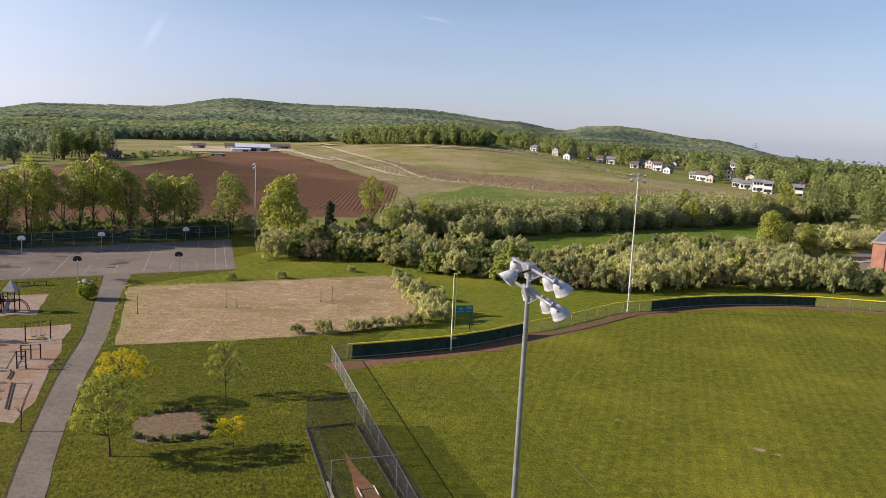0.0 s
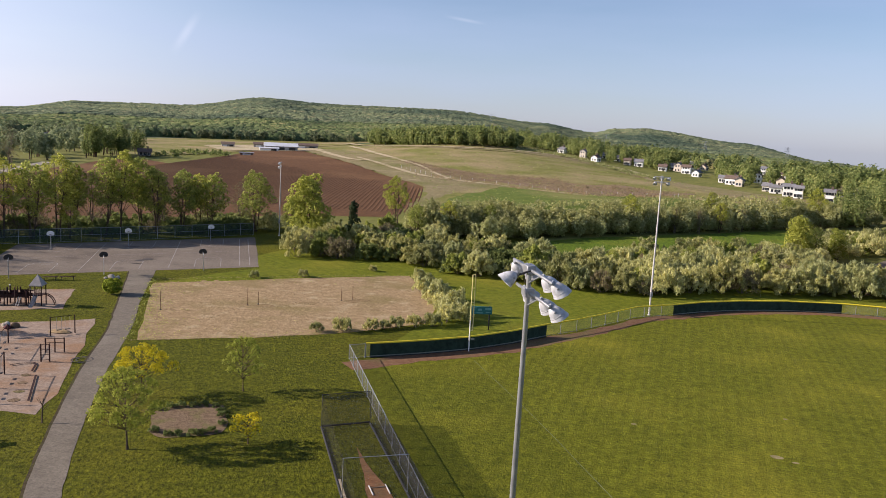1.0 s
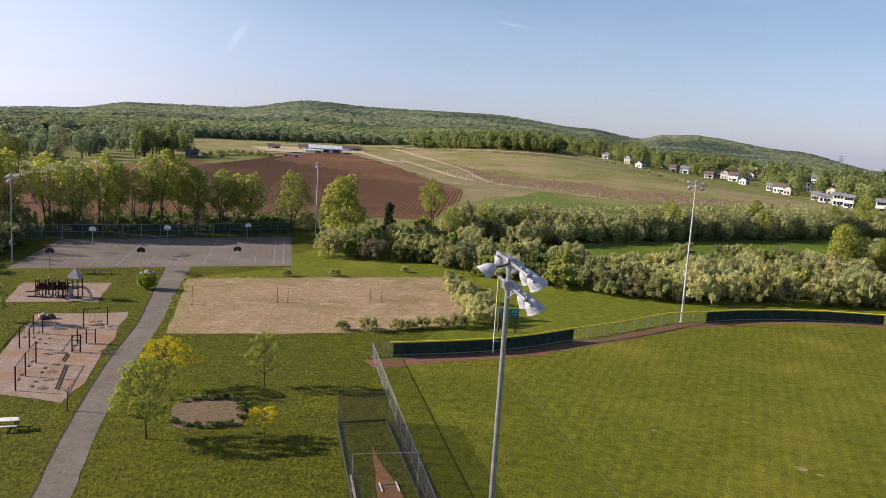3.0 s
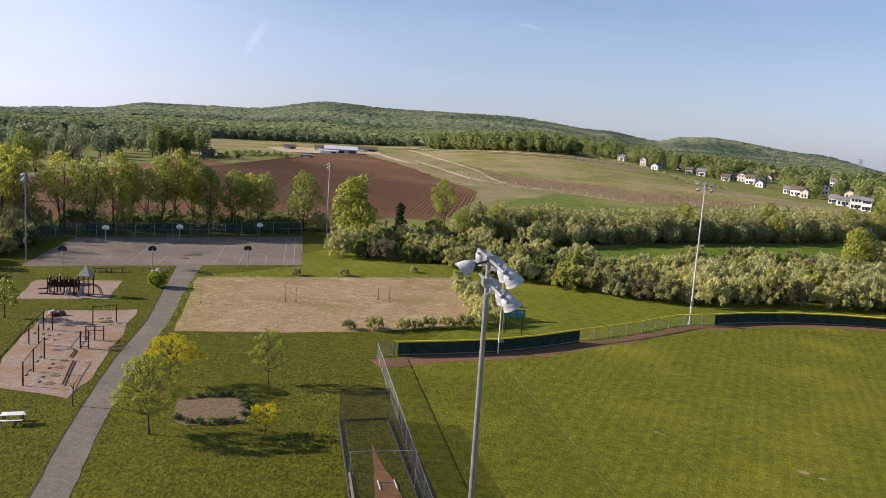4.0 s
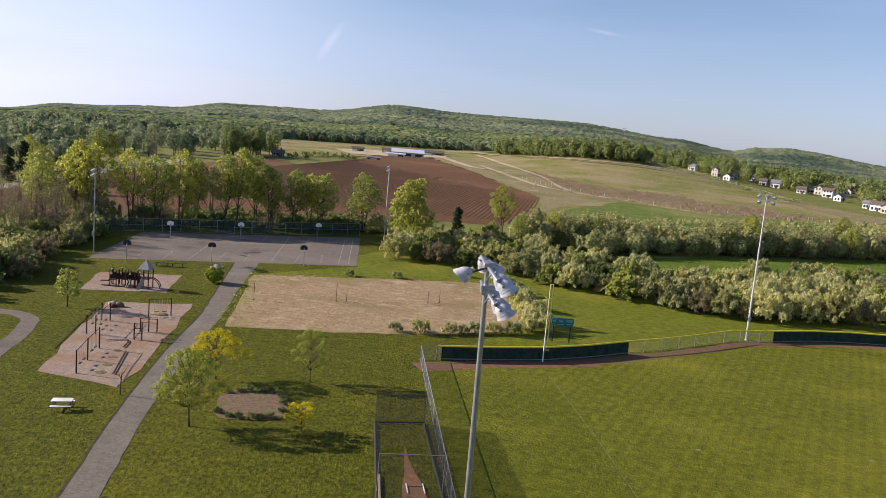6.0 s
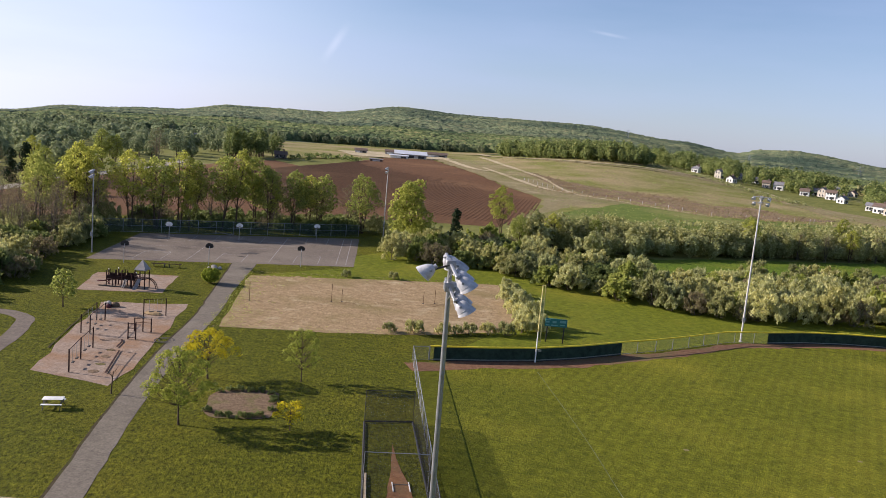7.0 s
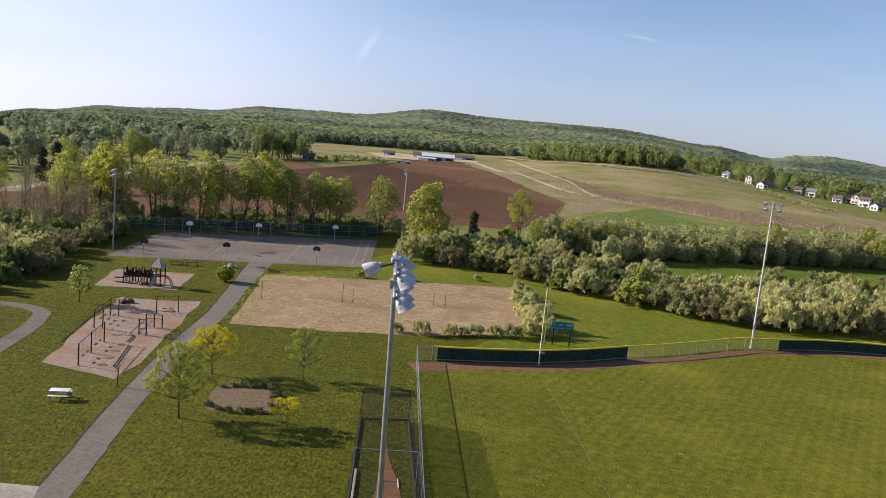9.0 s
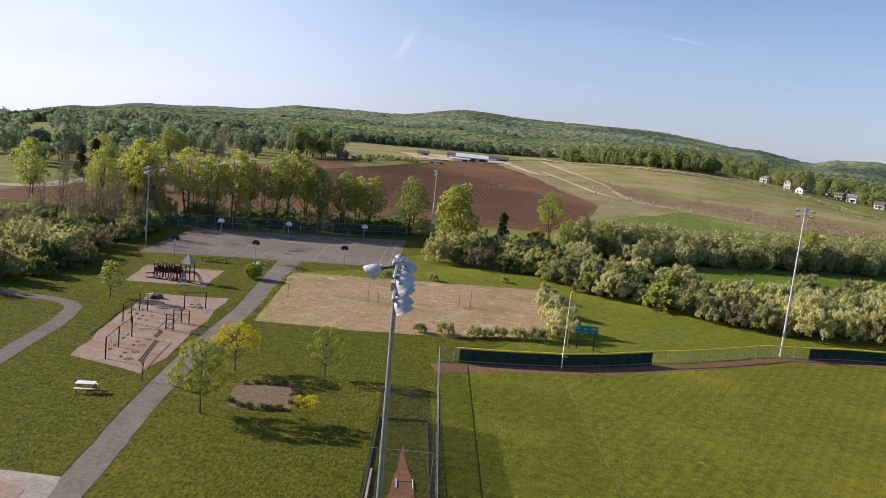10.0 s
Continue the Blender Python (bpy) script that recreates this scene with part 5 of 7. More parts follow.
# ---- sports-field fittings ----
def lamp_head(parent, at, way, down):
    """A round floodlight: bowl, slanting visor, lens and bracket; way is its heading in degrees from +x, down its tilt."""
    face = Vector((math.cos(radians(way)) * math.cos(radians(down)), math.sin(radians(way)) * math.cos(radians(down)), -math.sin(radians(down))))
    q = face.to_track_quat("Z", "Y").to_matrix().to_4x4()
    m = Matrix.Translation(at) @ q @ Matrix.Diagonal((0.88, 0.88, 0.88, 1))
    bowl = part("floodlight", lathe(B(), [(0.0, -0.25), (0.07, -0.245), (0.12, -0.21), (0.165, -0.15), (0.20, -0.08), (0.222, -0.01), (0.23, 0.03), (0.242, 0.035), (0.242, 0.065), (0.225, 0.07)], 20, m), LAMP_WHITE, parent)
    # the visor reaches further out above the lens than below it
    top = (m.to_3x3().inverted() @ Vector((0, 0, 1)))
    high = math.atan2(top.y, top.x)
    bm, sides, rings = B(), 22, []
    for r, near, far in ((0.238, 0.06, 0.06), (0.262, 0.085, 0.14), (0.276, 0.10, 0.235), (0.270, 0.10, 0.235), (0.226, 0.065, 0.065)):
        ring = []
        for i in range(sides):
            a = 2 * math.pi * i / sides
            t = (0.5 + 0.5 * math.cos(a - high)) ** 0.8
            ring.append(bm.verts.new(m @ Vector((r * math.cos(a), r * math.sin(a), near + (far - near) * t))))
        rings.append(ring)
    for a, b in zip(rings, rings[1:]):
        for i in range(sides):
            bm.faces.new((a[i], a[(i + 1) % sides], b[(i + 1) % sides], b[i]))
    part("visor", bm, LAMP_WHITE, bowl, "pale slanting visor")
    part("lens", lathe(B(), [(0.22, 0.05), (0.13, 0.07), (0.0, 0.08)], 20, m), LENS, bowl, "clear lamp lens")
    bm = B()
    rod(bm, m @ Vector((0, 0, -0.23)), m @ Vector((0, 0, -0.33)), 0.07, 0.06, 10)
    part("socket", bm, LAMP_GREY, bowl)
    box_ = B()
    box(box_, (0.07, 0.36, 0.06), m @ Vector((0, 0, -0.10)), radians(way), 0.01)
    part("yoke", box_, LAMP_GREY, bowl)
    return bowl


def light_pole(x, y, height, axis, label, lamps, thick=0.15, pole_mat=STEEL, arms=((0.0, 2.1, 2.1), (-0.75, 2.0, 2.0)), lean=0.0):
    """A tall sports light: tapered pole, two crossarms along axis (degrees), floodlights at (arm, along, side, heading, tilt)."""
    ob = thing("light_pole", label, "light pole", pose(x, y, 0, lean), "sports field lights")
    bm = B()
    lathe(bm, [(thick * 1.9, 0), (thick * 1.9, 0.06), (thick, 0.10), (thick * 0.98, height * 0.3), (thick * 0.8, height * 0.7), (thick * 0.62, height), (0.0, height + 0.03)], 16)
    part("pole", bm, pole_mat, ob)
    a = Vector((math.cos(radians(axis)), math.sin(radians(axis)), 0))
    n_ = Vector((-a.y, a.x, 0))
    for drop, half, back in arms:
        z = height - 0.12 + drop
        bm = B()
        box(bm, (half + back, 0.07, 0.07), a * ((half - back) / 2) + Vector((0, 0, z)), radians(axis), 0.012)
        box(bm, (0.34, 0.26, 0.24), (0, 0, z), radians(axis), 0.02)
        for s in (-0.5 * back, 0.5 * half):
            rod(bm, a * s + Vector((0, 0, z)), Vector((0, 0, z - 0.38)), 0.022, 0.022, 6)
        part("crossarm", bm, STEEL, ob)
    for arm, along, side, way, down in lamps:
        z = height - 0.12 + arms[arm][0]
        c = a * along + n_ * side + Vector((0, 0, z - 0.20))
        bowl = lamp_head(ob, c, way, down)
        bm = B()
        rod(bm, a * along + Vector((0, 0, z)), c, 0.03, 0.03, 6)
        part("bracket", bm, DARK_METAL, bowl)
    bm = B()
    box(bm, (0.30, 0.20, 0.55), (0.0, -thick - 0.10, 2.6), 0, 0.02)
    part("switch_box", bm, LAMP_GREY, ob)
    return ob


ARM = -72
NEAR_LAMPS = [(0, 1.42, 0.24, 8, 46), (0, 0.78, 0.24, 14, 48), (0, -0.5, 0.26, 30, 50), (0, -1.1, 0.10, 60, 44), (1, 1.38, 0.24, 6, 48), (1, 0.74, 0.24, 12, 50), (1, -0.5, 0.24, 24, 50),
              (0, 0.15, -0.62, 196, 34)]
light_pole(2.43, 21.6, 17.45, ARM, "tall grey steel floodlight pole with eight round lamps", NEAR_LAMPS, 0.100, arms=((0.0, 1.55, 1.2), (-0.62, 1.5, 0.85)), lean=3.4)
FAR_LAMPS = [(0, s, 0.25, w, 40) for s, w in ((-1.2, 250), (-0.4, 235), (0.4, 225), (1.2, 215))] + [(1, s, 0.25, w, 42) for s, w in ((-1.1, 245), (0.45, 230), (1.1, 220))]
SMALL_ARMS = ((0.0, 1.3, 1.3), (-0.65, 1.2, 1.2))
TIGHT_ARMS = ((0.0, 0.9, 0.9), (-0.62, 0.85, 0.85))
TIGHT_LAMPS = [(0, s, 0.22, w, 42) for s, w in ((-0.85, 250), (0.0, 235), (0.85, 220))] + [(1, s, 0.22, w, 44) for s, w in ((-0.75, 245), (0.75, 225))]
light_pole(22.85, 94.9, 16.9, -20, "tall pale floodlight pole behind the outfield fence", TIGHT_LAMPS, 0.11, PALE_POLE, TIGHT_ARMS)
light_pole(-63.5, 97.2, 11.6, 120, "tall grey floodlight pole beside the court", FAR_LAMPS, 0.085, STEEL, SMALL_ARMS)
light_pole(-34.9, 143.9, 13.6, 102, "tall floodlight pole behind the court fence", FAR_LAMPS, 0.10, PALE_POLE, SMALL_ARMS)


def along_line(points, gap):
    """Points every gap metres along a line, with the line's heading there."""
    out, rest = [], 0.0
    for (x0, y0), (x1, y1) in zip(points, points[1:]):
        a, b = Vector((x0, y0)), Vector((x1, y1))
        length = (b - a).length
        s = rest
        while s < length:
            p = a.lerp(b, s / length)
            out.append((p.x, p.y))
            s += gap
        rest = s - length
    out.append(points[-1])
    return out


def panel(points, z0, z1, thick=0.012):
    """An upright sheet along a line of points."""
    bm = B()
    for (x0, y0), (x1, y1) in zip(points, points[1:]):
        d = Vector((x1 - x0, y1 - y0, 0))
        n_ = Vector((-d.y, d.x, 0)).normalized() * thick / 2
        c = [Vector((x, y, z)) + s * n_ for s in (-1, 1) for x, y, z in ((x0, y0, z0), (x1, y1, z0), (x1, y1, z1), (x0, y0, z1))]
        v = [bm.verts.new(p) for p in c]
        for f in ((0, 1, 2, 3), (7, 6, 5, 4), (3, 2, 6, 7), (0, 4, 5, 1)):
            bm.faces.new([v[i] for i in f])
    return bm


def rail(points, z, r, sides=6):
    bm = B()
    for (x0, y0), (x1, y1) in zip(points, points[1:]):
        rod(bm, (x0, y0, z), (x1, y1, z), r, r, sides)
    return bm


POST_MESHES = {}


def post(parent, x, y, height, r, material, name="post"):
    key = (height, r, material.name)
    if key not in POST_MESHES:
        bm = B()
        lathe(bm, [(r, -0.1), (r, height - 0.02), (r * 1.25, height - 0.02), (r * 1.1, height + r), (0, height + r * 1.6)], 8)
        me = bpy.data.meshes.new(name)
        bm.normal_update()
        bm.to_mesh(me)
        bm.free()
        me.materials.append(material)
        POST_MESHES[key] = me
    ob = new(name, POST_MESHES[key])
    ob.parent, ob.location = parent, (x, y, 0)
    return ob


def chain_fence(name, label, points, height, gap, fabric, post_mat, r=0.035, top=None, mid=False, category="fence"):
    ob = thing(name, label, category)
    part("mesh_fabric", panel(points, 0.05, height - 0.03), fabric, ob)
    for x, y in along_line(points, gap):
        post(ob, x, y, height, r, post_mat)
    part("top_rail", rail(points, height, 0.028), post_mat, ob)
    if mid:
        part("middle_rail", rail(points, height * 0.5, 0.02), post_mat, ob)
    part("bottom_rail", rail(points, 0.08, 0.016), post_mat, ob)
    return ob


FH = 1.3
outfield = chain_fence("outfield_fence", "chain-link outfield fence with a yellow plastic cap", FENCE, FH, 2.6, MESH_GREY, STEEL)
part("yellow_cap", tubes("yellow_cap", [[((x, y, FH + 0.04), 0.085) for x, y in FENCE]], YELLOW, 8), YELLOW, outfield, "bright yellow plastic cap along the top")


def off_line(points, by):
    out = []
    for i, (x, y) in enumerate(points):
        a, b = Vector(points[max(0, i - 1)]), Vector(points[min(len(points) - 1, i + 1)])
        d = (b - a).normalized()
        out.append((x + d.y * by, y - d.x * by))
    return out


for run in (FENCE[0:5], FENCE[8:13]):
    line = off_line(run, 0.07)
    line[0] = (line[0][0] + 0.35, line[0][1] + 0.15)
    for p, q in zip(along_line(line, 2.6), along_line(line, 2.6)[1:]):
        if math.dist(p, q) > 0.2:
            part("windscreen", panel([p, q], 0.16, FH - 0.04, 0.02), SCREEN, outfield, "dark green windscreen panel")
            part("screen_hem", panel(off_line([p, q], 0.02), 0.10, 0.19, 0.03), SCREEN_FOOT, outfield)
            # black strip stands in for the shaded gap under the screen
            part("kick_board", panel(off_line([p, q], 0.03), -0.02, 0.10, 0.05), RUBBER, outfield)
chain_fence("foul_line_fence", "grey chain-link fence along the foul line", FOUL_FENCE, 1.3, 2.55, MESH_GREY, STEEL, 0.04)
chain_fence("corner_fence", "short chain-link closing at the fence corner", [(-9.6, 68.7), (-8.2, 69.4)], 1.3, 1.5, MESH_GREY, STEEL, 0.04)
COURT_FENCE = [(-74.0, 114.6), (-69.8, 118.0), (-62.4, 123.6), (-52.4, 131.2), (-39.4, 142.6)]
chain_fence("court_fence", "tall dark chain-link fence behind the ball court", COURT_FENCE, 2.2, 3.0, MESH_DARK, STEEL, 0.04, mid=True)


def foul_pole():
    ob = thing("foul_pole", "yellow foul pole with a mesh wing on a white post", "foul pole", pose(1.15, 73.7, 0, 0, 0, 4))
    part("post", rod(B(), (0, 0, 0), (0, 0, 3.1), 0.065, 0.05, 12), WHITE, ob, "white lower post")
    bm = B()
    rod(bm, (0, 0, 3.05), (0, 0, 7.5), 0.055, 0.05, 10)
    rod(bm, (0.26, 0, 2.05), (0.26, 0, 7.5), 0.045, 0.04, 10)
    for z in (2.05, 3.4, 4.8, 6.2, 7.5):
        rod(bm, (0, 0, z), (0.26, 0, z), 0.03, 0.03, 8)
    part("wing_frame", bm, PALE_YELLOW, ob)
    bm = B()
    box(bm, (0.22, 0.012, 5.4), (0.13, 0, 4.8))
    part("wing_mesh", bm, NET_FINE, ob)
    bm = B()
    box(bm, (0.36, 0.05, 0.20), (0.3, -0.16, 1.25), 0, 0.01)
    part("distance_plate", bm, SCREEN_FOOT, ob, "small faded number plate on the fence")


foul_pole()


def sign_board():
    ob = thing("sign_board", "teal painted scoreboard sign on two dark posts", "sign", pose(2.3, 82.3, 0, 0, 0, 8) @ Matrix.Diagonal((0.88, 1, 1, 1)))
    for x in (-1.0, 1.0):
        bm = B()
        box(bm, (0.14, 0.14, 2.6), (x, 0.09, 1.3), 0, 0.01)
        part("post", bm, DARK_METAL, ob)
    bm = B()
    box(bm, (2.6, 0.10, 0.85), (0, 0, 2.15), 0, 0.02)
    board = part("board", bm, TEAL, ob)
    for x, z, w, h in ((-0.95, 2.42, 0.6, 0.10), (-1.0, 2.2, 0.4, 0.18), (-0.2, 2.22, 0.45, 0.22), (0.8, 2.32, 0.75, 0.26), (0.8, 1.95, 0.6, 0.10), (-0.2, 1.88, 0.8, 0.1), (-0.95, 1.86, 0.4, 0.10)):
        part("sign_mark", box(B(), (w, 0.02, h), (x, -0.06, z)), SIGN_MARK, board)


sign_board()


def batting_cage():
    ob = thing("batting_cage", "batting cage of steel frames hung with black netting", "batting cage")
    fl, fr, nl, nr = Vector((-8.8, 51.9)), Vector((-5.6, 53.3)), Vector((-3.1, 33.6)), Vector((0.8, 34.6))
    for t in (0.0, 0.56):
        a, b = fl.lerp(nl, t), fr.lerp(nr, t)
        bm = B()
        rod(bm, (a.x, a.y, 0), (a.x, a.y, 2.4), 0.022, 0.022)
        rod(bm, (b.x, b.y, 0), (b.x, b.y, 2.4), 0.022, 0.022)
        rod(bm, (a.x, a.y, 2.4), (b.x, b.y, 2.4), 0.022, 0.022)
        part("frame", bm, STEEL if t else DARK_METAL, ob)
    bm = B()
    rod(bm, (fl.x, fl.y, 0.12), (fr.x, fr.y, 0.12), 0.07, 0.07)
    part("rolled_net_hem", bm, RUBBER, ob, "rolled dark net along the ground")
    for p, q in ((fl, nl), (fr, nr)):
        part("ground_hem", rod(B(), (p.x, p.y, 0.06), (q.x, q.y, 0.06), 0.075, 0.075), RUBBER, ob, "dark net hem along the ground")
    for p, q, nm in ((fl, nl, "side_net"), (fr, nr, "side_net"), (fl, fr, "end_net")):
        part(nm, panel([tuple(p), tuple(q)], 0.03, 2.38, 0.01), NET_BLACK, ob)
    bm = B()
    v = [bm.verts.new((p.x, p.y, 2.37)) for p in (fl, fr, nr, nl)]
    bm.faces.new(v)
    part("roof_net", bm, NET_BLACK, ob)
    d = (nl - fl).normalized()
    for off, s0, s1 in ((-0.16, 8.5, 19.0),):
        n_ = Vector((-d.y, d.x)) * -off if off < 0 else Vector((-d.y, d.x)) * off
        a, b = fl + d * s0 - Vector((d.y, -d.x)) * 0 + n_, fl + d * s1 + n_
        bm = B()
        box(bm, ((b - a).length, 0.14, 0.14), ((a.x + b.x) / 2, (a.y + b.y) / 2, 0.07), math.atan2(d.y, d.x), 0.01)
        part("edging_timber", bm, PALE_TIMBER, ob, "pale edging timber")


batting_cage()


def plate_frame():
    ob = thing("home_plate_frame", "low pale frame lying on the batting clay", "frame", pose(-3.65, 43.0, 0, 0, 0, 20) @ Matrix.Diagonal((0.8, 0.8, 1, 1)))
    for x in (-0.62, 0.62):
        bm = B()
        box(bm, (0.08, 1.5, 0.06), (x, 0, 0.05), 0, 0.01)
        part("side_bar", bm, WHITE, ob)
    bm = B()
    box(bm, (1.2, 0.07, 0.05), (0, 0.4, 0.05), 0, 0.01)
    part("cross_bar", bm, WOOD, ob)


plate_frame()


def hoop(x, y, face, back):
    """A basketball goal: bent pole, fan-shaped backboard, rim. face: heading of the rim, from +x."""
    ob = thing("basketball_hoop", "basketball hoop with a white fan-shaped backboard on a steel pole" if not back else "basketball hoop with a dark-backed fan-shaped board on a steel pole",
               "basketball hoop", pose(x, y, 0, 0, 0, face) @ Matrix.Diagonal((0.80, 0.80, 0.80, 1)), "hoops of the ball court")
    bm = B()
    rod(bm, (0, 0, 0), (0, 0, 2.75), 0.065, 0.06, 10)
    rod(bm, (0, 0, 2.72), (0.75, 0, 3.1), 0.055, 0.05, 10)
    part("pole", bm, STEEL, ob)
    bm = B()
    prof = [(-0.52, 2.80), (0.52, 2.80), (0.68, 3.02), (0.63, 3.32), (0.43, 3.54), (0.17, 3.64), (-0.17, 3.64), (-0.43, 3.54), (-0.63, 3.32), (-0.68, 3.02)]
    f = bm.faces.new([bm.verts.new((0.80, y_, z_)) for y_, z_ in prof])
    made = bmesh.ops.extrude_face_region(bm, geom=[f])
    for v in made["geom"]:
        if isinstance(v, bmesh.types.BMVert):
            v.co.x += 0.05
    bmesh.ops.recalc_face_normals(bm, faces=bm.faces[:])
    board = part("backboard", bm, DARK_METAL if back else WHITE, ob)
    bm = B()
    for i in range(14):
        w0, w1 = 2 * math.pi * i / 14, 2 * math.pi * (i + 1) / 14
        rod(bm, (1.12 + 0.23 * math.cos(w0), 0.23 * math.sin(w0), 3.0), (1.12 + 0.23 * math.cos(w1), 0.23 * math.sin(w1), 3.0), 0.012, 0.012, 5)
    box(bm, (0.1, 0.12, 0.08), (0.88, 0, 3.0))
    part("rim", bm, PLAY_RED, board, "orange-red iron rim")


for x, y in ((-35.9, 105.9), (-46.6, 99.0), (-55.8, 93.2)):
    hoop(x, y, 117, True)
for x, y in ((-43.9, 132.4), (-53.8, 122.4), (-62.3, 114.9)):
    hoop(x, y, 117 + 180, False)
for x, y, h in ((-32.4, 82.3, 2.1), (-24.2, 86.9, 2.2), (-23.2, 87.7, 1.5), (-14.4, 92.4, 1.5), (-13.2, 93.4, 1.7)):
    ob = thing("net_post", "thin rusty net post standing in the sand", "post", pose(x, y, 0), "net posts of the sand court")
    part("post", rod(B(), (0, 0, -0.1), (0, 0, h), 0.032, 0.03, 8), RUST, ob)
    part("foot_collar", lathe(B(), [(0.12, 0), (0.12, 0.05), (0.05, 0.10)], 8), DARK_METAL, ob)


# ---- plants and fittings of the park ----
TUFT = [make_shrub(70 + i, "young silvery olive shrub at the sand court's edge", LEAF_SAGE if i == 0 else LEAF_OLIVE, r, h, n_, 0.34, 0.17, lobes=34, lift=2.6, squash=1.9) for i, (r, h, n_) in enumerate(((0.9, 1.2, 520), (1.5, 2.1, 1500)))]
for x, y, big, s in ((-5.1, 98.8, 1, 0.9), (-3.0, 96.2, 1, 1.1), (-0.9, 88.4, 1, 1.25), (-1.5, 84.4, 1, 0.9), (-2.6, 91.5, 1, 0.8), (0.4, 85.6, 1, 0.85), (-4.7, 82.0, 0, 0.95), (-6.6, 80.9, 0, 0.9), (-9.1, 79.4, 0, 0.9), (-11.8, 78.2, 0, 1.1),
                     (-14.3, 77.3, 0, 0.75), (-2.8, 82.6, 0, 1.1), (-28.0, 103.0, 0, 0.75), (-21.9, 105.7, 0, 0.8), (-13.3, 113.1, 0, 0.7), (-6, 106.5, 1, 0.8), (-4.5, 104.5, 1, 0.75), (-7.8, 80.2, 0, 0.7), (-3.8, 94.0, 1, 0.7)):
    put(TUFT[big], x, y, s, (x * 37) % 360, "young shrubs round the sand court")
PLANT = make_shrub(80, "clump of dark green perennials round the garden bed", LEAF_DARK, 0.42, 0.50, 320, 0.12, 0.4, "garden_plant", 9, 0.8)
for i, (u, v) in enumerate(((-0.95, 0.88), (-0.62, 1.0), (-0.28, 1.04), (0.12, 1.02), (0.5, 1.04), (0.84, 0.9), (0.98, 0.45), (1.0, 0.12), (0.98, -0.5), (-1.02, -0.72), (-0.62, -0.98), (-0.3, -1.02), (0.12, -1.04), (0.38, -1.0), (0.66, -0.96))):
    put(PLANT, -18.0 + 2.15 * (0.94 * u - 0.40 * v), 51.7 + 2.15 * (1.15 * v + 0.34 * u), 0.68 + 0.25 * ((i * 7) % 5) / 5, i * 50, "plants round the garden bed")


def boulder(name, x, y, size, seed, material=STONE, label="", group=""):
    bm = B()
    bmesh.ops.create_icosphere(bm, subdivisions=2, radius=1.0)
    for v in bm.verts:
        n_ = noise.noise(v.co * 1.3 + Vector((seed * 3.1, 0, 0)))
        v.co = Vector((v.co.x * size[0], v.co.y * size[1], (v.co.z + 0.55) * size[2])) * (1 + 0.28 * n_)
    ob = part(name, bm, material, None)
    ob.location = (x, y, 0)
    return tagged(ob, label, "boulder", group)


for i, (x, y, s) in enumerate(((-44.6, 96.9, (0.48, 0.40, 0.36)), (-43.9, 97.1, (0.30, 0.28, 0.24)), (-45.2, 96.5, (0.24, 0.24, 0.18)))):
    boulder("boulder", x, y, s, i, STONE, "pale weathered boulder beside the path", "boulders beside the path")
for i, (x, y, s, m) in enumerate(((-43.1, 71.7, (0.42, 0.35, 0.36), STONE), (-42.3, 71.9, (0.45, 0.4, 0.3), MULCH), (-42.7, 71.2, (0.35, 0.3, 0.25), PLAY_RED))):
    boulder("play_boulder", x, y, s, 10 + i, m, ("white play boulder on the wood chips", "brown play boulder on the wood chips", "maroon play boulder on the wood chips")[i], "play boulders")

boulder("sand_pile", -37.6, 71.2, (1.05, 0.6, 0.16), 21, SAND, "low heap of tan sand under the bar frame")


def picnic_table(x, y, turn, label, top=WHITE):
    ob = thing("picnic_table", label, "picnic table", pose(x, y, 0, 0, 0, turn) @ Matrix.Diagonal((0.88, 0.88, 0.88, 1)))
    for i in range(5):
        bm = B()
        box(bm, (1.5, 0.135, 0.04), (0, -0.30 + 0.15 * i, 0.74), 0, 0.006)
        part("table_board", bm, top, ob)
    for s in (-1, 1):
        bm = B()
        box(bm, (1.5, 0.24, 0.04), (0, s * 0.62, 0.44), 0, 0.006)
        part("bench_board", bm, top, ob)
        for e in (-0.62, 0.62):
            bm = B()
            rod(bm, (e, s * 0.72, 0.0), (e, s * 0.22, 0.72), 0.035, 0.035, 6)
            part("leg", bm, DARK_METAL, ob)
    for e in (-0.62, 0.62):
        bm = B()
        box(bm, (0.06, 1.55, 0.06), (e, 0, 0.40))
        part("cross_beam", bm, DARK_METAL, ob)


picnic_table(-28.9, 45.5, 24, "pale picnic table with benches standing on the lawn")


def park_bench(x, y, turn):
    ob = thing("park_bench", "plain dark timber bench without a back", "bench", pose(x, y, 0, 0, 0, turn))
    for i in range(3):
        bm = B()
        box(bm, (1.8, 0.11, 0.04), (0, -0.13 + 0.13 * i, 0.45), 0, 0.006)
        part("seat_board", bm, PLAY_BROWN, ob)
    for e in (-0.65, 0.65):
        bm = B()
        box(bm, (0.08, 0.34, 0.43), (e, 0, 0.215), 0, 0.01)
        part("leg", bm, DARK_METAL, ob)


park_bench(-50.8, 93.6, 25)
park_bench(-49.0, 94.4, 25)
park_bench(-59.5, 127.6, 35)

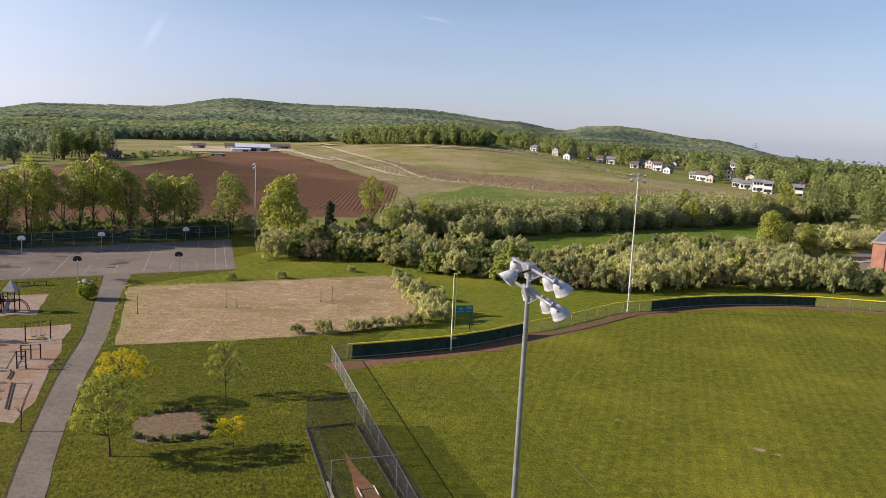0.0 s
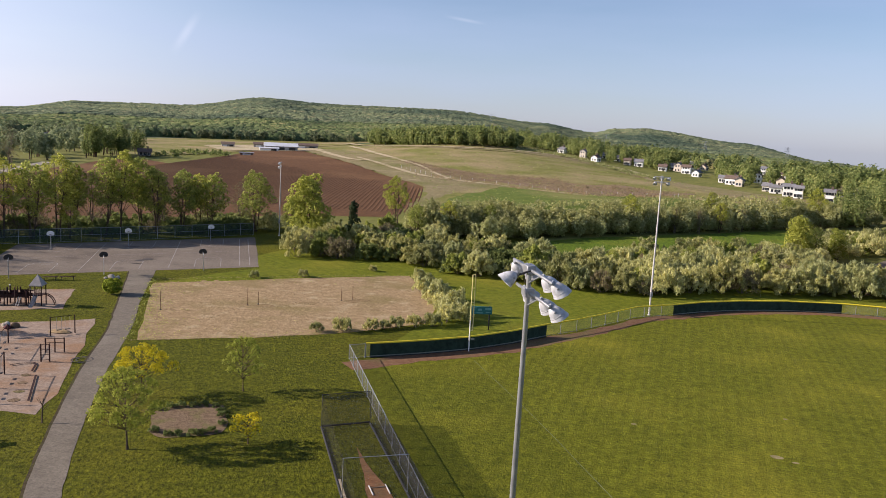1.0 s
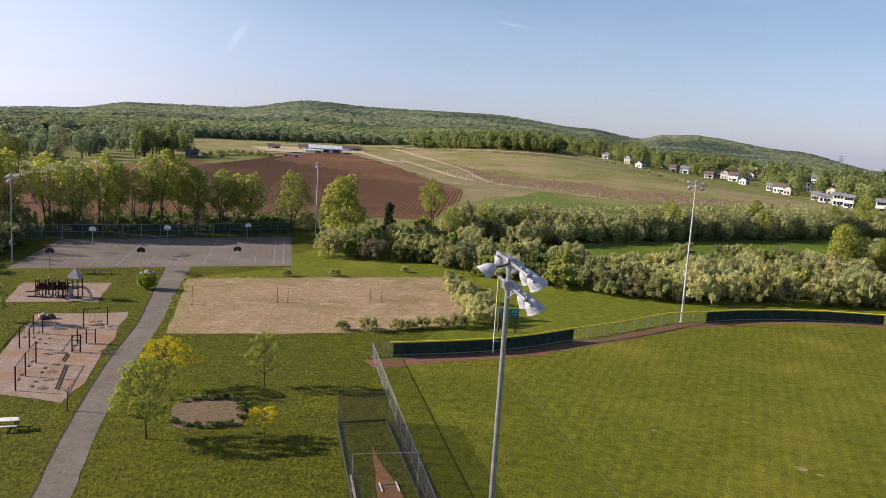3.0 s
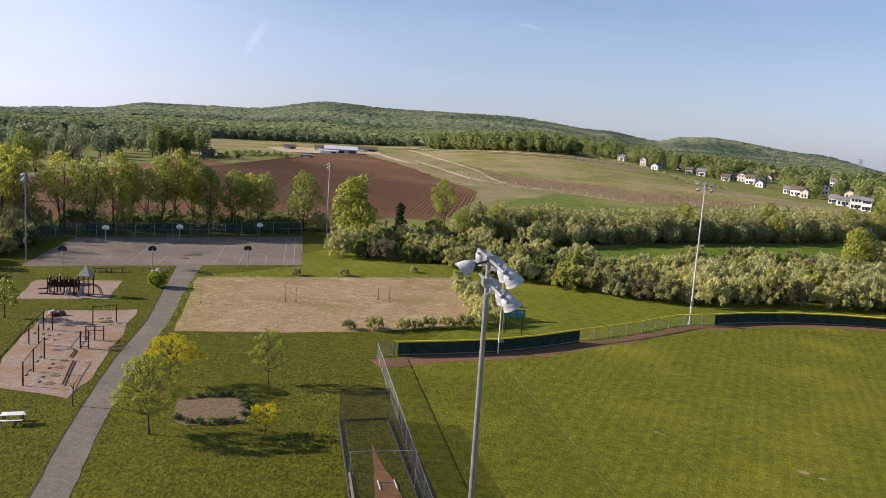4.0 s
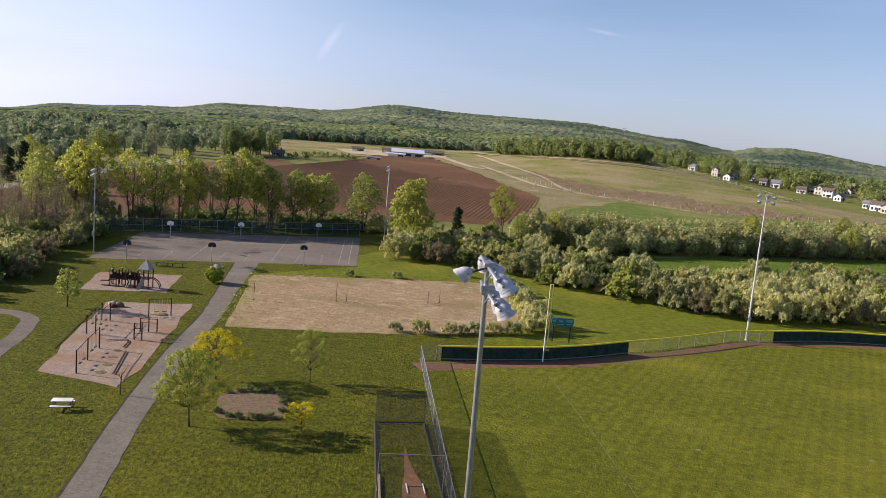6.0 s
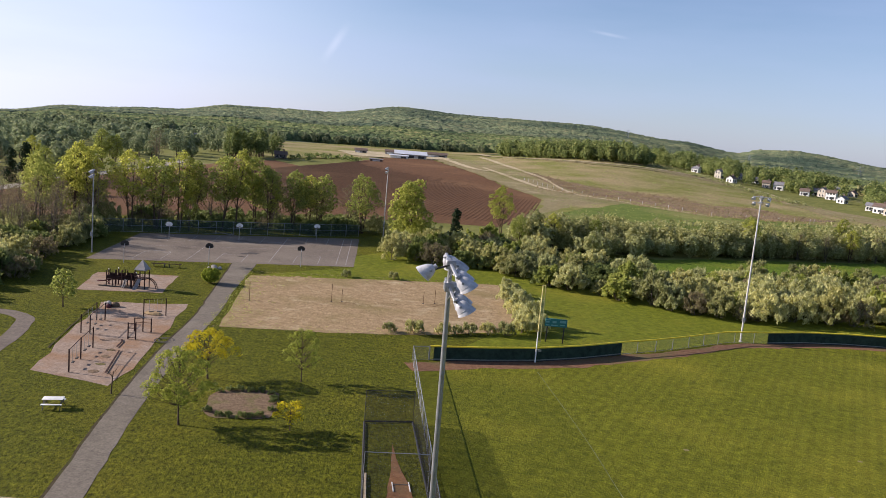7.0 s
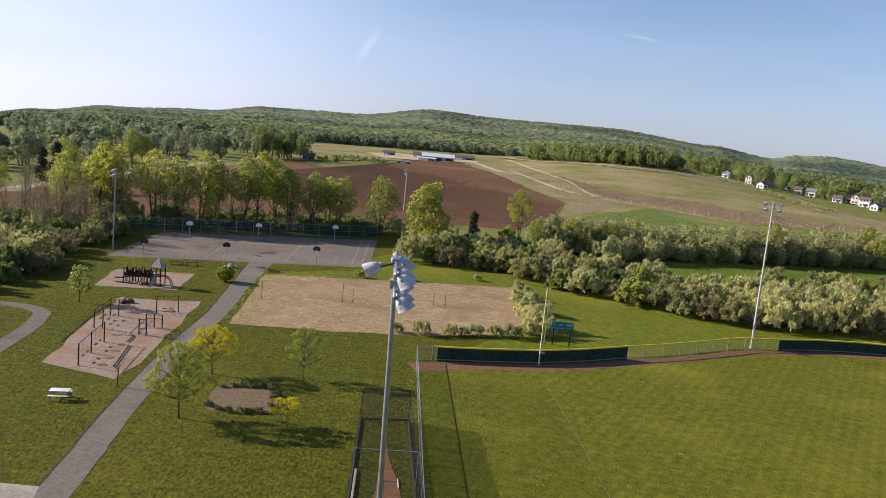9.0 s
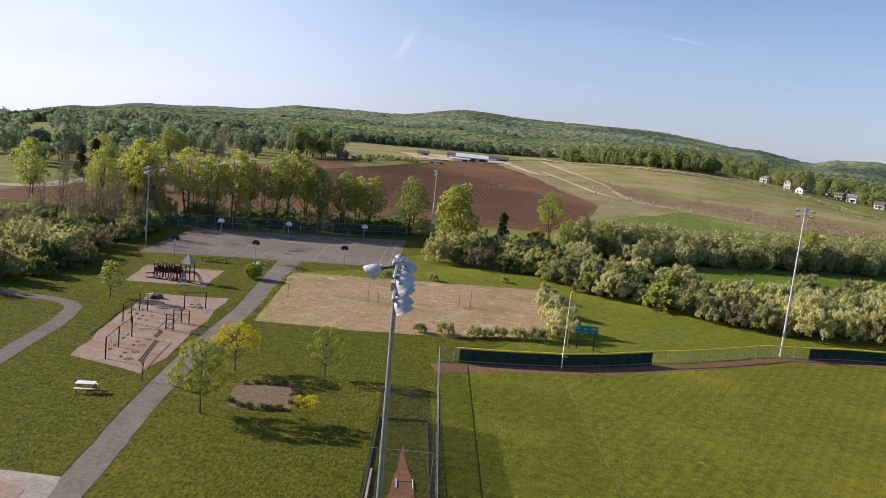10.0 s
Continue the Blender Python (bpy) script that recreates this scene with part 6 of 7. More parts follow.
# playground: climbing frame with a roofed tower
def play_tower():
    ob = thing("climbing_frame", "dark brown playground climbing frame with a pale pyramid roof", "playground", pose(-45.25, 81.1, 0, 0, 0, 8) @ Matrix.Diagonal((0.76, 0.82, 1, 1)))
    for x in (-0.75, 0.75):
        for y in (-0.75, 0.75):
            part("tower_post", rod(B(), (x, y, -0.1), (x, y, 2.35), 0.08, 0.08, 8), PLAY_BROWN, ob)
    bm = B()
    box(bm, (1.55, 1.55, 0.08), (0, 0, 1.15), 0, 0.01)
    part("deck", bm, PLAY_BROWN, ob)
    bm = B()
    base = [bm.verts.new((sx * 0.88, sy * 0.88, 2.25)) for sx, sy in ((-1, -1), (1, -1), (1, 1), (-1, 1))]
    low = [bm.verts.new((sx * 0.88, sy * 0.88, 2.17)) for sx, sy in ((-1, -1), (1, -1), (1, 1), (-1, 1))]
    tip = bm.verts.new((0, 0, 3.35))
    for i in range(4):
        bm.faces.new((base[i], base[(i + 1) % 4], tip))
        bm.faces.new((low[i], low[(i + 1) % 4], base[(i + 1) % 4], base[i]))
    bm.faces.new(low[::-1])
    part("pyramid_roof", bm, PLAY_TAN, ob, "pale grey pyramid roof")
    for y in (-0.75, 0.75):
        for k in range(6):
            part("baluster", rod(B(), (-0.6 + 0.24 * k, y, 1.18), (-0.6 + 0.24 * k, y, 1.85), 0.018, 0.018, 5), PLAY_BROWN, ob)
    for x in (-0.28, 0.28):
        pts = [((x, -0.8, 1.2), 0.03), ((x, -1.4, 0.85), 0.03), ((x, -2.1, 0.35), 0.03), ((x, -2.6, 0.25), 0.03)]
        part("slide_rail", tubes("slide_rail", [pts], PLAY_TAN, 6), PLAY_TAN, ob)
    verts, faces = [], []
    for i, (y, z) in enumerate(((-0.75, 1.16), (-1.4, 0.78), (-2.1, 0.28), (-2.6, 0.18))):
        for x, dz in ((-0.26, 0.16), (-0.22, 0), (0.22, 0), (0.26, 0.16)):
            verts.append((x, y, z + dz))
        if i:
            b0 = 4 * i
            faces += [(b0 - 4 + k, b0 - 3 + k, b0 + 1 + k, b0 + k) for k in range(3)]
    part("slide", mesh_of("slide", verts, faces, PLAY_TAN, True), PLAY_TAN, ob, "pale plastic slide chute")
    arc = [((0.8 + 1.5 * math.sin(t), 0.3, 1.25 * math.cos(t)), 0.05) for t in np.linspace(0.05, 1.5, 8)]
    for y in (-0.25, 0.25):
        part("arch_climber", tubes("arch_climber", [[((p[0], p[1] + y - 0.3, p[2]), r) for p, r in arc]], PLAY_BROWN, 6), PLAY_BROWN, ob)
    for k in range(1, 7):
        p = arc[k][0]
        part("rung", rod(B(), (p[0], -0.25, p[2]), (p[0], 0.25, p[2]), 0.025, 0.025, 6), PLAY_BROWN, ob)
    # low linked platforms
    for i, (x, h) in enumerate(((-2.1, 0.9), (-3.5, 0.8), (-4.9, 0.7))):
        bm = B()
        box(bm, (1.1, 1.1, 0.07), (x, 0.1, h), 0, 0.01)
        part("platform", bm, PLAY_BROWN, ob)
        for dx in (-0.5, 0.5):
            for dy in (-0.5, 0.5):
                part("platform_post", rod(B(), (x + dx, 0.1 + dy, -0.1), (x + dx, 0.1 + dy, 1.75 + 0.15 * (i % 2)), 0.07, 0.07, 7), PLAY_BROWN, ob)
        bm = B()
        box(bm, (1.0, 0.05, 0.5), (x, 0.62, h + 0.4), 0, 0.01)
        part("guard_panel", bm, (PLAY_BROWN, PLAY_RED, PLAY_BROWN)[i], ob)
        bm = B()
        rod(bm, (x + 0.5, -0.4, 1.4), (x + 1.0, -0.4, 1.4), 0.025, 0.025, 6)
        part("hand_rail", bm, PLAY_BROWN, ob)
    for x in (-2.4, -2.1):
        part("short_slide", tubes("short_slide", [[((x, -0.5, 0.9), 0.07), ((x, -1.0, 0.5), 0.07), ((x, -1.5, 0.1), 0.07)]], PLAY_TAN, 6), PLAY_TAN, ob)
    loop = [((-5.9 + 0.9 * math.cos(t), -0.3 + 0.9 * math.sin(t), 0.12 + 0.1 * t), 0.06) for t in np.linspace(0, 6.0, 18)]
    part("spiral_slide", tubes("spiral_slide", [loop], PLAY_RED, 7), PLAY_RED, ob)
    bm = B()
    for a, b in (((-6.2, -1.2, 0.06), (-0.9, -0.9, 0.06)),):
        rod(bm, a, b, 0.09, 0.09, 6)
    part("border_log", bm, RUBBER, ob)
    for i, (x, y) in enumerate(((-1.4, 0.9), (-2.8, 0.95), (-4.2, 0.9), (-1.2, -0.9), (-5.6, 0.6), (-2.8, -0.7))):
        part("marker_post", rod(B(), (x, y, -0.1), (x, y, 1.5 + 0.2 * (i % 3)), 0.075, 0.075, 7), PLAY_BROWN, ob)
        part("post_cap", lathe(B(), [(0.10, 1.5 + 0.2 * (i % 3)), (0.10, 1.56 + 0.2 * (i % 3)), (0.0, 1.62 + 0.2 * (i % 3))], 8, Matrix.Translation((x, y, 0))), PLAY_RED if i % 2 else WHITE, ob)
    for x in (-2.8, -4.2):
        bm = B()
        box(bm, (0.4, 1.0, 0.06), (x, 0.1, 0.8), 0, 0.01)
        part("bridge_tread", bm, PLAY_BROWN, ob)
    for y in (-0.4, 0.6):
        part("bridge_rail", rod(B(), (-0.8, y, 1.45), (-5.4, y, 1.2), 0.04, 0.04, 6), PLAY_BROWN, ob)
        part("kick_panel", box(B(), (4.4, 0.05, 0.34), (-3.2, y * 1.15, 1.0), 0, 0.01), PLAY_BROWN, ob)
    for k in range(4):
        part("ladder_rung", rod(B(), (-0.3, -0.78, 0.2 + 0.24 * k), (-0.3 - 0.4, -0.78, 0.2 + 0.24 * k), 0.02, 0.02, 5), PLAY_BROWN, ob)


play_tower()


def swing_set(posts, height, beams, seats, label):
    """Single-post swings: upright posts with a top beam between them and seats on chains."""
    ob = thing("swing_set", label, "swing set", None, "swings on the lower play pad")
    for x, y in posts:
        part("post", rod(B(), (x, y, -0.1), (x, y, height), 0.058, 0.052, 8), PLAY_BROWN, ob)
    for i, j in beams:
        (x0, y0), (x1, y1) = posts[i], posts[j]
        part("top_beam", rod(B(), (x0, y0, height - 0.05), (x1, y1, height - 0.05), 0.026, 0.026, 8), PLAY_BROWN, ob)
        a, b = Vector((x0, y0, 0)), Vector((x1, y1, 0))
        d = (b - a).normalized()
        for s in seats:
            c = a.lerp(b, s)
            seat = part("swing_seat", box(B(), (0.46, 0.20, 0.05), (c.x, c.y, 0.48), math.atan2(d.y, d.x), 0.01), RUBBER, ob, "black rubber swing seat")
            for e in (-0.22, 0.22):
                p = c + d * e
                part("chain", rod(B(), (p.x, p.y, 0.5), (p.x, p.y, height - 0.07), 0.012, 0.012, 5), STEEL, seat)


swing_set([(-32.75, 52.1), (-34.05, 55.25), (-35.25, 58.45)], 1.85, ((0, 1), (1, 2)), (0.35, 0.68), "three-post swing set with black rubber seats")
swing_set([(-37.75, 69.8), (-36.2, 71.3)], 1.8, ((0, 1),), (0.35, 0.7), "two-post swing set with black rubber seats")
swing_set([(-38.2, 62.1), (-39.9, 66.7)], 1.75, ((0, 1),), (0.35, 0.7), "long swing beam on two dark posts")
swing_set([(-38.9, 61.8), (-40.6, 66.4)], 1.75, ((0, 1),), (0.4, 0.65), "long swing beam on two dark posts")
for i in range(4):
    s = i / 3
    x, y = -33.4 + (-35.7 + 33.4) * s, 53.1 + (58.6 - 53.1) * s
    drape("scuff_hollow", [(x + 2.1 + 0.45 * math.cos(a), y + 0.35 * math.sin(a)) for a in np.arange(0, 6.2, 0.7)], MULCH, 0.03, 1, "dark scuffed hollow in the wood chips", "hollow", wobble=0.2)


def bar_frame(points, height, label, rungs=3):
    ob = thing("exercise_bars", label, "exercise bars", None, "exercise bars on the lower play pad")
    for x, y in points:
        part("post", rod(B(), (x, y, -0.1), (x, y, height), 0.06, 0.055, 8), PLAY_BROWN, ob)
    for (x0, y0), (x1, y1) in zip(points, points[1:]):
        for k in range(rungs):
            z = height * (0.95 - 0.28 * k)
            part("bar", rod(B(), (x0, y0, z), (x1, y1, z), 0.025, 0.025, 6), PLAY_BROWN, ob)


bar_frame([(-34.35, 62.1), (-33.75, 62.35)], 1.55, "dark steel ladder of exercise bars", 4)
bar_frame([(-35.4, 64.7), (-34.7, 64.95), (-34.0, 65.2)], 1.3, "low dark steel exercise bars", 2)
ribbon("border_timber", [(-36.1, 60.6), (-34.6, 61.6), (-33.6, 59.4)], [0.18] * 3, PLAY_BROWN, 0.10, "dark border timber lying in the wood chips", "timber", step=0.7)
# dark strip paints the shaded side of the raised turf edge
ribbon("bed_edge", [(-38.2, 56.6), (-40.6, 62.2), (-43.6, 69.6)], [0.14] * 3, DARK_EDGE, 0.05, "dark strip painted as the shade of the turf edge beside the wood-chip bed", "edge", wobble=0.1, step=0.8)
ribbon("border_timber", [(-32.8, 58.6), (-30.2, 53.0)], [0.16] * 2, PLAY_BROWN, 0.10, "dark border timber lying in the wood chips", "timber", step=0.7)


def sapling(x, y):
    ob = thing("bare_sapling", "thin bare sapling beside the path", "sapling", pose(x, y, 0))
    rng = np.random.default_rng(9)
    runs = [limb(rng, (0, 0, -0.1), (0.1, 0.05, 1.7), 0.06, 0.03, 0.04)]
    runs += [limb(rng, (0.06, 0.03, z), (0.06 + 0.5 * math.cos(a), 0.5 * math.sin(a), z + 0.6), 0.025, 0.008, 0.1, 4) for z, a in ((0.9, 0.4), (1.1, 2.6), (1.3, 4.5), (1.45, 1.2))]
    part("stem", tubes("stem", runs, BARK, 6), BARK, ob)


sapling(-27.2, 49.4)


# ---- buildings ----
def windows_on(parent, face_at, along, count, gap, z, w, h, out):
    """Windows in a row on a wall: dark pane in a pale frame. face_at: the row's middle on the wall; out: the wall's way out."""
    for i in range(count):
        c = Vector(face_at) + Vector(along) * ((i - (count - 1) / 2) * gap) + Vector((0, 0, z))
        turn = math.atan2(along[1], along[0])
        win = part("window", box(B(), (w + 0.24, 0.10, h + 0.24), c + Vector(out) * 0.02, turn), WHITE, parent)
        part("pane", box(B(), (w, 0.06, h), c + Vector(out) * 0.07, turn), GLASS_DARK, win)


def house(x, y, turn, w, d, h, wall_mat, roof_mat, label, group="houses at the valley's edge", lift=0.0):
    """A gabled house: ridge along its width, windows, door, chimney."""
    ob = thing("house", label, "house", pose(x, y, ground_z(x, y) - 0.2 + lift, 0, 0, turn), group)
    part("wall", box(B(), (w, d, h), (0, 0, h / 2)), wall_mat, ob)
    rise, over = d * 0.34, 0.5
    bm = B()
    prof = [(-d / 2 - over, h - 0.15), (0, h + rise), (d / 2 + over, h - 0.15), (d / 2 + over, h + 0.05), (0, h + rise + 0.25), (-d / 2 - over, h + 0.05)]
    ends = [[bm.verts.new((sx * (w / 2 + over), yy, zz)) for yy, zz in prof] for sx in (-1, 1)]
    for i in range(6):
        bm.faces.new((ends[0][i], ends[0][(i + 1) % 6], ends[1][(i + 1) % 6], ends[1][i]))
    bm.faces.new(ends[0][::-1])
    bm.faces.new(ends[1])
    bmesh.ops.recalc_face_normals(bm, faces=bm.faces[:])
    roof = part("roof", bm, roof_mat, ob)
    part("chimney", box(B(), (0.8, 0.8, 1.6), (w * 0.25, 0, h + rise + 0.4)), SHINGLE_BROWN, roof)
    for sx in (-1, 1):
        bm = B()
        bm.faces.new([bm.verts.new((sx * (w / 2 - 0.02), yy, zz)) for yy, zz in ((-d / 2, h - 0.1), (d / 2, h - 0.1), (0, h + rise - 0.05))])
        part("gable", bm, wall_mat, ob)
    rows = (1.4, 4.1) if h > 4.5 else (1.5,)
    for z in rows:
        windows_on(ob, (0, -d / 2, 0), (1, 0, 0), 3, w / 3.4, z, 1.0, 1.3, (0, -1, 0))
        windows_on(ob, (-w / 2, 0, 0), (0, 1, 0), 2, d / 2.6, z, 0.9, 1.3, (-1, 0, 0))
    part("door", box(B(), (1.0, 0.1, 2.1), (w * 0.14, -d / 2 - 0.02, 1.05)), DARK_METAL, ob)
    return ob


rng_h = random.Random(4)
for i, (x, y) in enumerate(HOMES):
    big = math.hypot(x, y) / 560
    white = i % 4 != 2
    house(x, y, rng_h.choice((-35, -20, 55, 65, -28)), rng_h.uniform(4.6, 7.0) * min(1, big + 0.05), rng_h.uniform(4.2, 5.6) * min(1, big + 0.05), rng_h.choice((4.6, 3.0, 3.6)), SIDING if white else SIDING_TAN, SHINGLE if i % 3 else SHINGLE_BROWN,
          "white-sided house with a grey shingle roof among trees" if white and i % 3 else "white-sided house with a brown shingle roof among trees" if white else "tan-sided house with a shingle roof among trees")
for i, (x, y) in enumerate(((-262, 466), (-276, 498), (-336, 495))):
    house(x, y, 20 + 17 * i, 12, 8, 3.6, SIDING_TAN if i % 2 else SIDING, SHINGLE, "low house with a grey roof on the valley lawns", "houses in the valley")
house(-168, 398, 25, 6.2, 5.0, 2.3, SHINGLE_BROWN, SHINGLE_BROWN, "dark weathered farm house beside the trees", "farm buildings")
house(-215, 776, 10, 5, 4.4, 2.5, SIDING, SHINGLE, "white farm house before the woods", "farm buildings", 0.5)


def barn(x, y, turn, w, d, h, rise, label, wall=BARN_WALL, roof_mat=BARN_ROOF, doors=3):
    ob = thing("barn", label, "barn", pose(x, y, ground_z(x, y), 0, 0, turn), "farm buildings")
    part("wall", box(B(), (w, d, h), (0, 0, h / 2)), wall, ob)
    bm = B()
    ends = [[bm.verts.new((sx * (w / 2 + 0.6), yy, zz)) for yy, zz in ((-d / 2 - 0.6, h - 0.1), (0, h + rise), (d / 2 + 0.6, h - 0.1), (d / 2 + 0.6, h + 0.1), (0, h + rise + 0.2), (-d / 2 - 0.6, h + 0.1))] for sx in (-1, 1)]
    for i in range(6):
        bm.faces.new((ends[0][i], ends[0][(i + 1) % 6], ends[1][(i + 1) % 6], ends[1][i]))
    bm.faces.new(ends[0][::-1])
    bm.faces.new(ends[1])
    bmesh.ops.recalc_face_normals(bm, faces=bm.faces[:])
    part("roof", bm, roof_mat, ob, "pale sheet-metal roof")
    for i in range(doors):
        part("door_opening", box(B(), (w / doors * 0.6, 0.1, h * 0.78), (-w / 2 + w / doors * (i + 0.5), -d / 2 - 0.03, h * 0.39)), DARK_METAL if i else WHITE, ob)


barn(-137.5, 556, 18, 22.5, 10, 3.3, 2.2, "long white-roofed barn beside the ploughed field")
barn(-160, 606, 14, 21, 8, 2.6, 1.5, "long low barn with a rust-brown roof behind the yard", roof_mat=SHINGLE_BROWN)
barn(-131, 612, 14, 16, 8, 2.6, 1.5, "low barn with a rust-brown roof behind the yard", roof_mat=SHINGLE_BROWN, doors=2)
barn(-142.5, 543, 18, 12.5, 3.0, 2.2, 0.5, "low white lean-to shed before the long barn", wall=SIDING, doors=2)
barn(-186, 590, 20, 9, 7, 2.4, 1.4, "small dark brown farm shed", roof_mat=SHINGLE_BROWN, doors=2)
barn(-136, 468, 14, 7.5, 2.6, 1.5, 0.3, "long low dark field shelter", wall=SHINGLE_BROWN, roof_mat=SHINGLE, doors=1)


def brick_building():
    ob = thing("brick_building", "flat-roofed red brick building with small dark windows", "building", pose(72.5, 133.2, 0, 0, 0, -33))
    w, d, h = 40, 26, 5.3
    part("wall", box(B(), (w, d, h), (w / 2, d / 2, h / 2)), BRICK, ob)
    part("parapet", box(B(), (w + 0.4, d + 0.4, 0.35), (w / 2, d / 2, h + 0.17), 0, 0.03), CONCRETE, ob, "pale parapet coping")
    part("roof", box(B(), (w - 0.6, d - 0.6, 0.1), (w / 2, d / 2, h + 0.37)), SHINGLE, ob)
    for z in (1.5, 3.9):
        windows_on(ob, (w / 2, 0, 0), (1, 0, 0), 10, 3.7, z, 1.2, 1.4, (0, -1, 0))
        windows_on(ob, (0, d / 2, 0), (0, 1, 0), 5, 4.4, z, 1.2, 1.4, (-1, 0, 0))
    for i in range(12):
        part("pilaster", box(B(), (0.5, 0.14, h - 0.1), (1.7 + i * 3.4, -0.07, h / 2)), BRICK, ob)


brick_building()


def pylon(x, y, height):
    ob = thing("power_pylon", "tall grey lattice power pylon on the hills", "pylon", pose(x, y, ground_z(x, y)), "power line pylons")
    for sx in (-1, 1):
        for sy in (-1, 1):
            part("leg", rod(B(), (sx * 3.5, sy * 3.5, 0), (sx * 0.5, sy * 0.5, height), 0.22, 0.14, 4), STEEL, ob)
    for k in range(6):
        z0, z1 = height * k / 6, height * (k + 1) / 6
        r0, r1 = 3.5 - 3.0 * k / 6, 3.5 - 3.0 * (k + 1) / 6
        part("brace", rod(B(), (-r0, -r0, z0), (r1, -r1, z1), 0.09, 0.09, 4), STEEL, ob)
        part("brace", rod(B(), (r0, -r0, z0), (-r1, -r1, z1), 0.09, 0.09, 4), STEEL, ob)
    for z in (0.72, 0.84, 0.96):
        part("arm", box(B(), (11, 0.35, 0.3), (0, 0, height * z)), STEEL, ob)


for b, d in ((0.85, 1700), (9.0, 1650), (15.7, 1500), (20.9, 1350)):
    x, y = polar(b, d)
    pylon(x, y, 24)


drape("farm_yard", [(-168, 520), (-118, 555), (-112, 585), (-140, 640), (-196, 640), (-205, 590)], TRACK, 0.6, 15, "pale dusty yard round the barns", "yard", wobble=3)
# ---- rough growth in the meadow ----
def tufts(name, label, leaves, spots, per, seed):
    """Low clumps of rough growth over a field, all in one mesh. spots: x, y, radius, height."""
    rng = np.random.default_rng(seed)
    out = []
    for x, y, r, h in spots:
        z = lifted(x, y, 0.45)
        at = np.stack([x + rng.normal(scale=r * 0.5, size=per), y + rng.normal(scale=r * 0.5, size=per), z + h * rng.uniform(0.1, 0.7, per)], 1)
        face = rng.normal(size=(per, 3)) + np.array([-0.6, -0.6, 0.6])
        face /= np.linalg.norm(face, axis=1)[:, None]
        axis = rng.normal(scale=0.5, size=(per, 3)) + np.array([0, 0, 1.0])
        axis -= face * (axis * face).sum(1)[:, None]
        axis /= np.linalg.norm(axis, axis=1)[:, None]
        side = np.cross(face, axis)
        s = h * rng.uniform(0.5, 1.0, per)[:, None]
        out.append(np.stack([at - side * s * 0.3, at + axis * s * 0.5 - side * s * 0.4, at + axis * s, at + axis * s * 0.5 + side * s * 0.4], 1))
    ob = new(name, quads(name, np.concatenate(out), leaves))
    return tagged(ob, label, "brush", kind="stuff")


def scatter(poly, count, seed, r, h):
    rng = random.Random(seed)
    xs, ys = [p[0] for p in poly], [p[1] for p in poly]
    out = []
    while len(out) < count:
        p = (rng.uniform(min(xs), max(xs)), rng.uniform(min(ys), max(ys)))
        if inside(p, poly) and noise.noise(Vector((p[0] * 0.03, p[1] * 0.03, seed))) > rng.uniform(-0.6, 0.5):
            out.append((*p, r * rng.uniform(0.5, 1.6), h * rng.uniform(0.5, 1.6)))
    return out


BAND = [(-43, 456), (-20, 405), (-3, 385), (12, 376), (38, 374), (47, 352), (69, 364), (78, 340), (95, 337), (69, 307), (52, 300), (42, 302), (32, 313), (21, 325), (11, 340), (-3, 343), (-16, 367), (-32, 410)]
tufts("dry_brush", "dry reddish brush and dead stalks in the meadow", LEAF_STRAW, scatter(BAND, 1100, 31, 2.2, 0.5), 9, 31)
OPEN = [(-19, 300), (-45, 385), (-80, 485), (-100, 600), (-90, 695), (-22, 702), (23, 605), (75, 540), (103, 425), (145, 305), (120, 240), (85, 214), (40, 190), (10, 190)]
tufts("meadow_growth", "rough green tufts over the meadow", LEAF_WOODS, scatter(OPEN, 1500, 32, 1.5, 0.34), 8, 32)
tufts("dry_growth", "scattered dry stalks over the upper meadow", LEAF_STRAW, scatter(OPEN, 1000, 52, 2.4, 0.34), 8, 52)
tufts("straw_growth", "pale straw tufts along the meadow tracks", LEAF_STRAW, [(x + dx, y + dy, 1.2, 0.7) for (x, y), dx, dy in
      [(p, random.Random(i).uniform(-5, 5), random.Random(i + 999).uniform(-6, 6)) for i, p in enumerate(along_line([(80, 312), (52, 297), (42, 294), (32, 303), (22, 312), (8, 326), (-8, 338), (-22, 352)], 1.2))]], 10, 33)
EDGE = [(104, 425), (75, 545), (23, 608), (-22, 706), (-30, 690), (18, 590), (66, 530), (96, 420)]
tufts("edge_growth", "bushy growth along the meadow's far edge", LEAF_SAGE, scatter(EDGE, 420, 34, 1.8, 0.9), 14, 34)
FRONT = [(-12, 176), (5, 172), (36, 196), (58, 212), (84, 232), (112, 250), (150, 300), (110, 330), (60, 280), (10, 230)]
tufts("hedge_foot_growth", "rough bushes behind the hedgerow", LEAF_SAGE, scatter(FRONT, 500, 35, 1.6, 1.0), 12, 35)

tufts("farm_growth", "dark green bushes and vegetable rows beside the farm", LEAF_DARK, scatter([(-165, 402), (-150, 392), (-138, 436), (-146, 470), (-172, 462)], 70, 36, 1.6, 1.3), 16, 36)


def field_fence(points, gap):
    """Thin pale posts along the meadow track."""
    ob = thing("field_fence", "row of thin pale fence posts along the meadow track", "fence")
    for x, y in along_line(points, gap):
        stake = post(ob, x, y, 1.3, 0.07, PALE_POLE)
        stake.location.z = lifted(x, y, 0.5)


field_fence([(-36, 390), (-20, 356), (-6, 341), (10, 328), (24, 314), (42, 297), (60, 303), (80, 312)], 6.5)

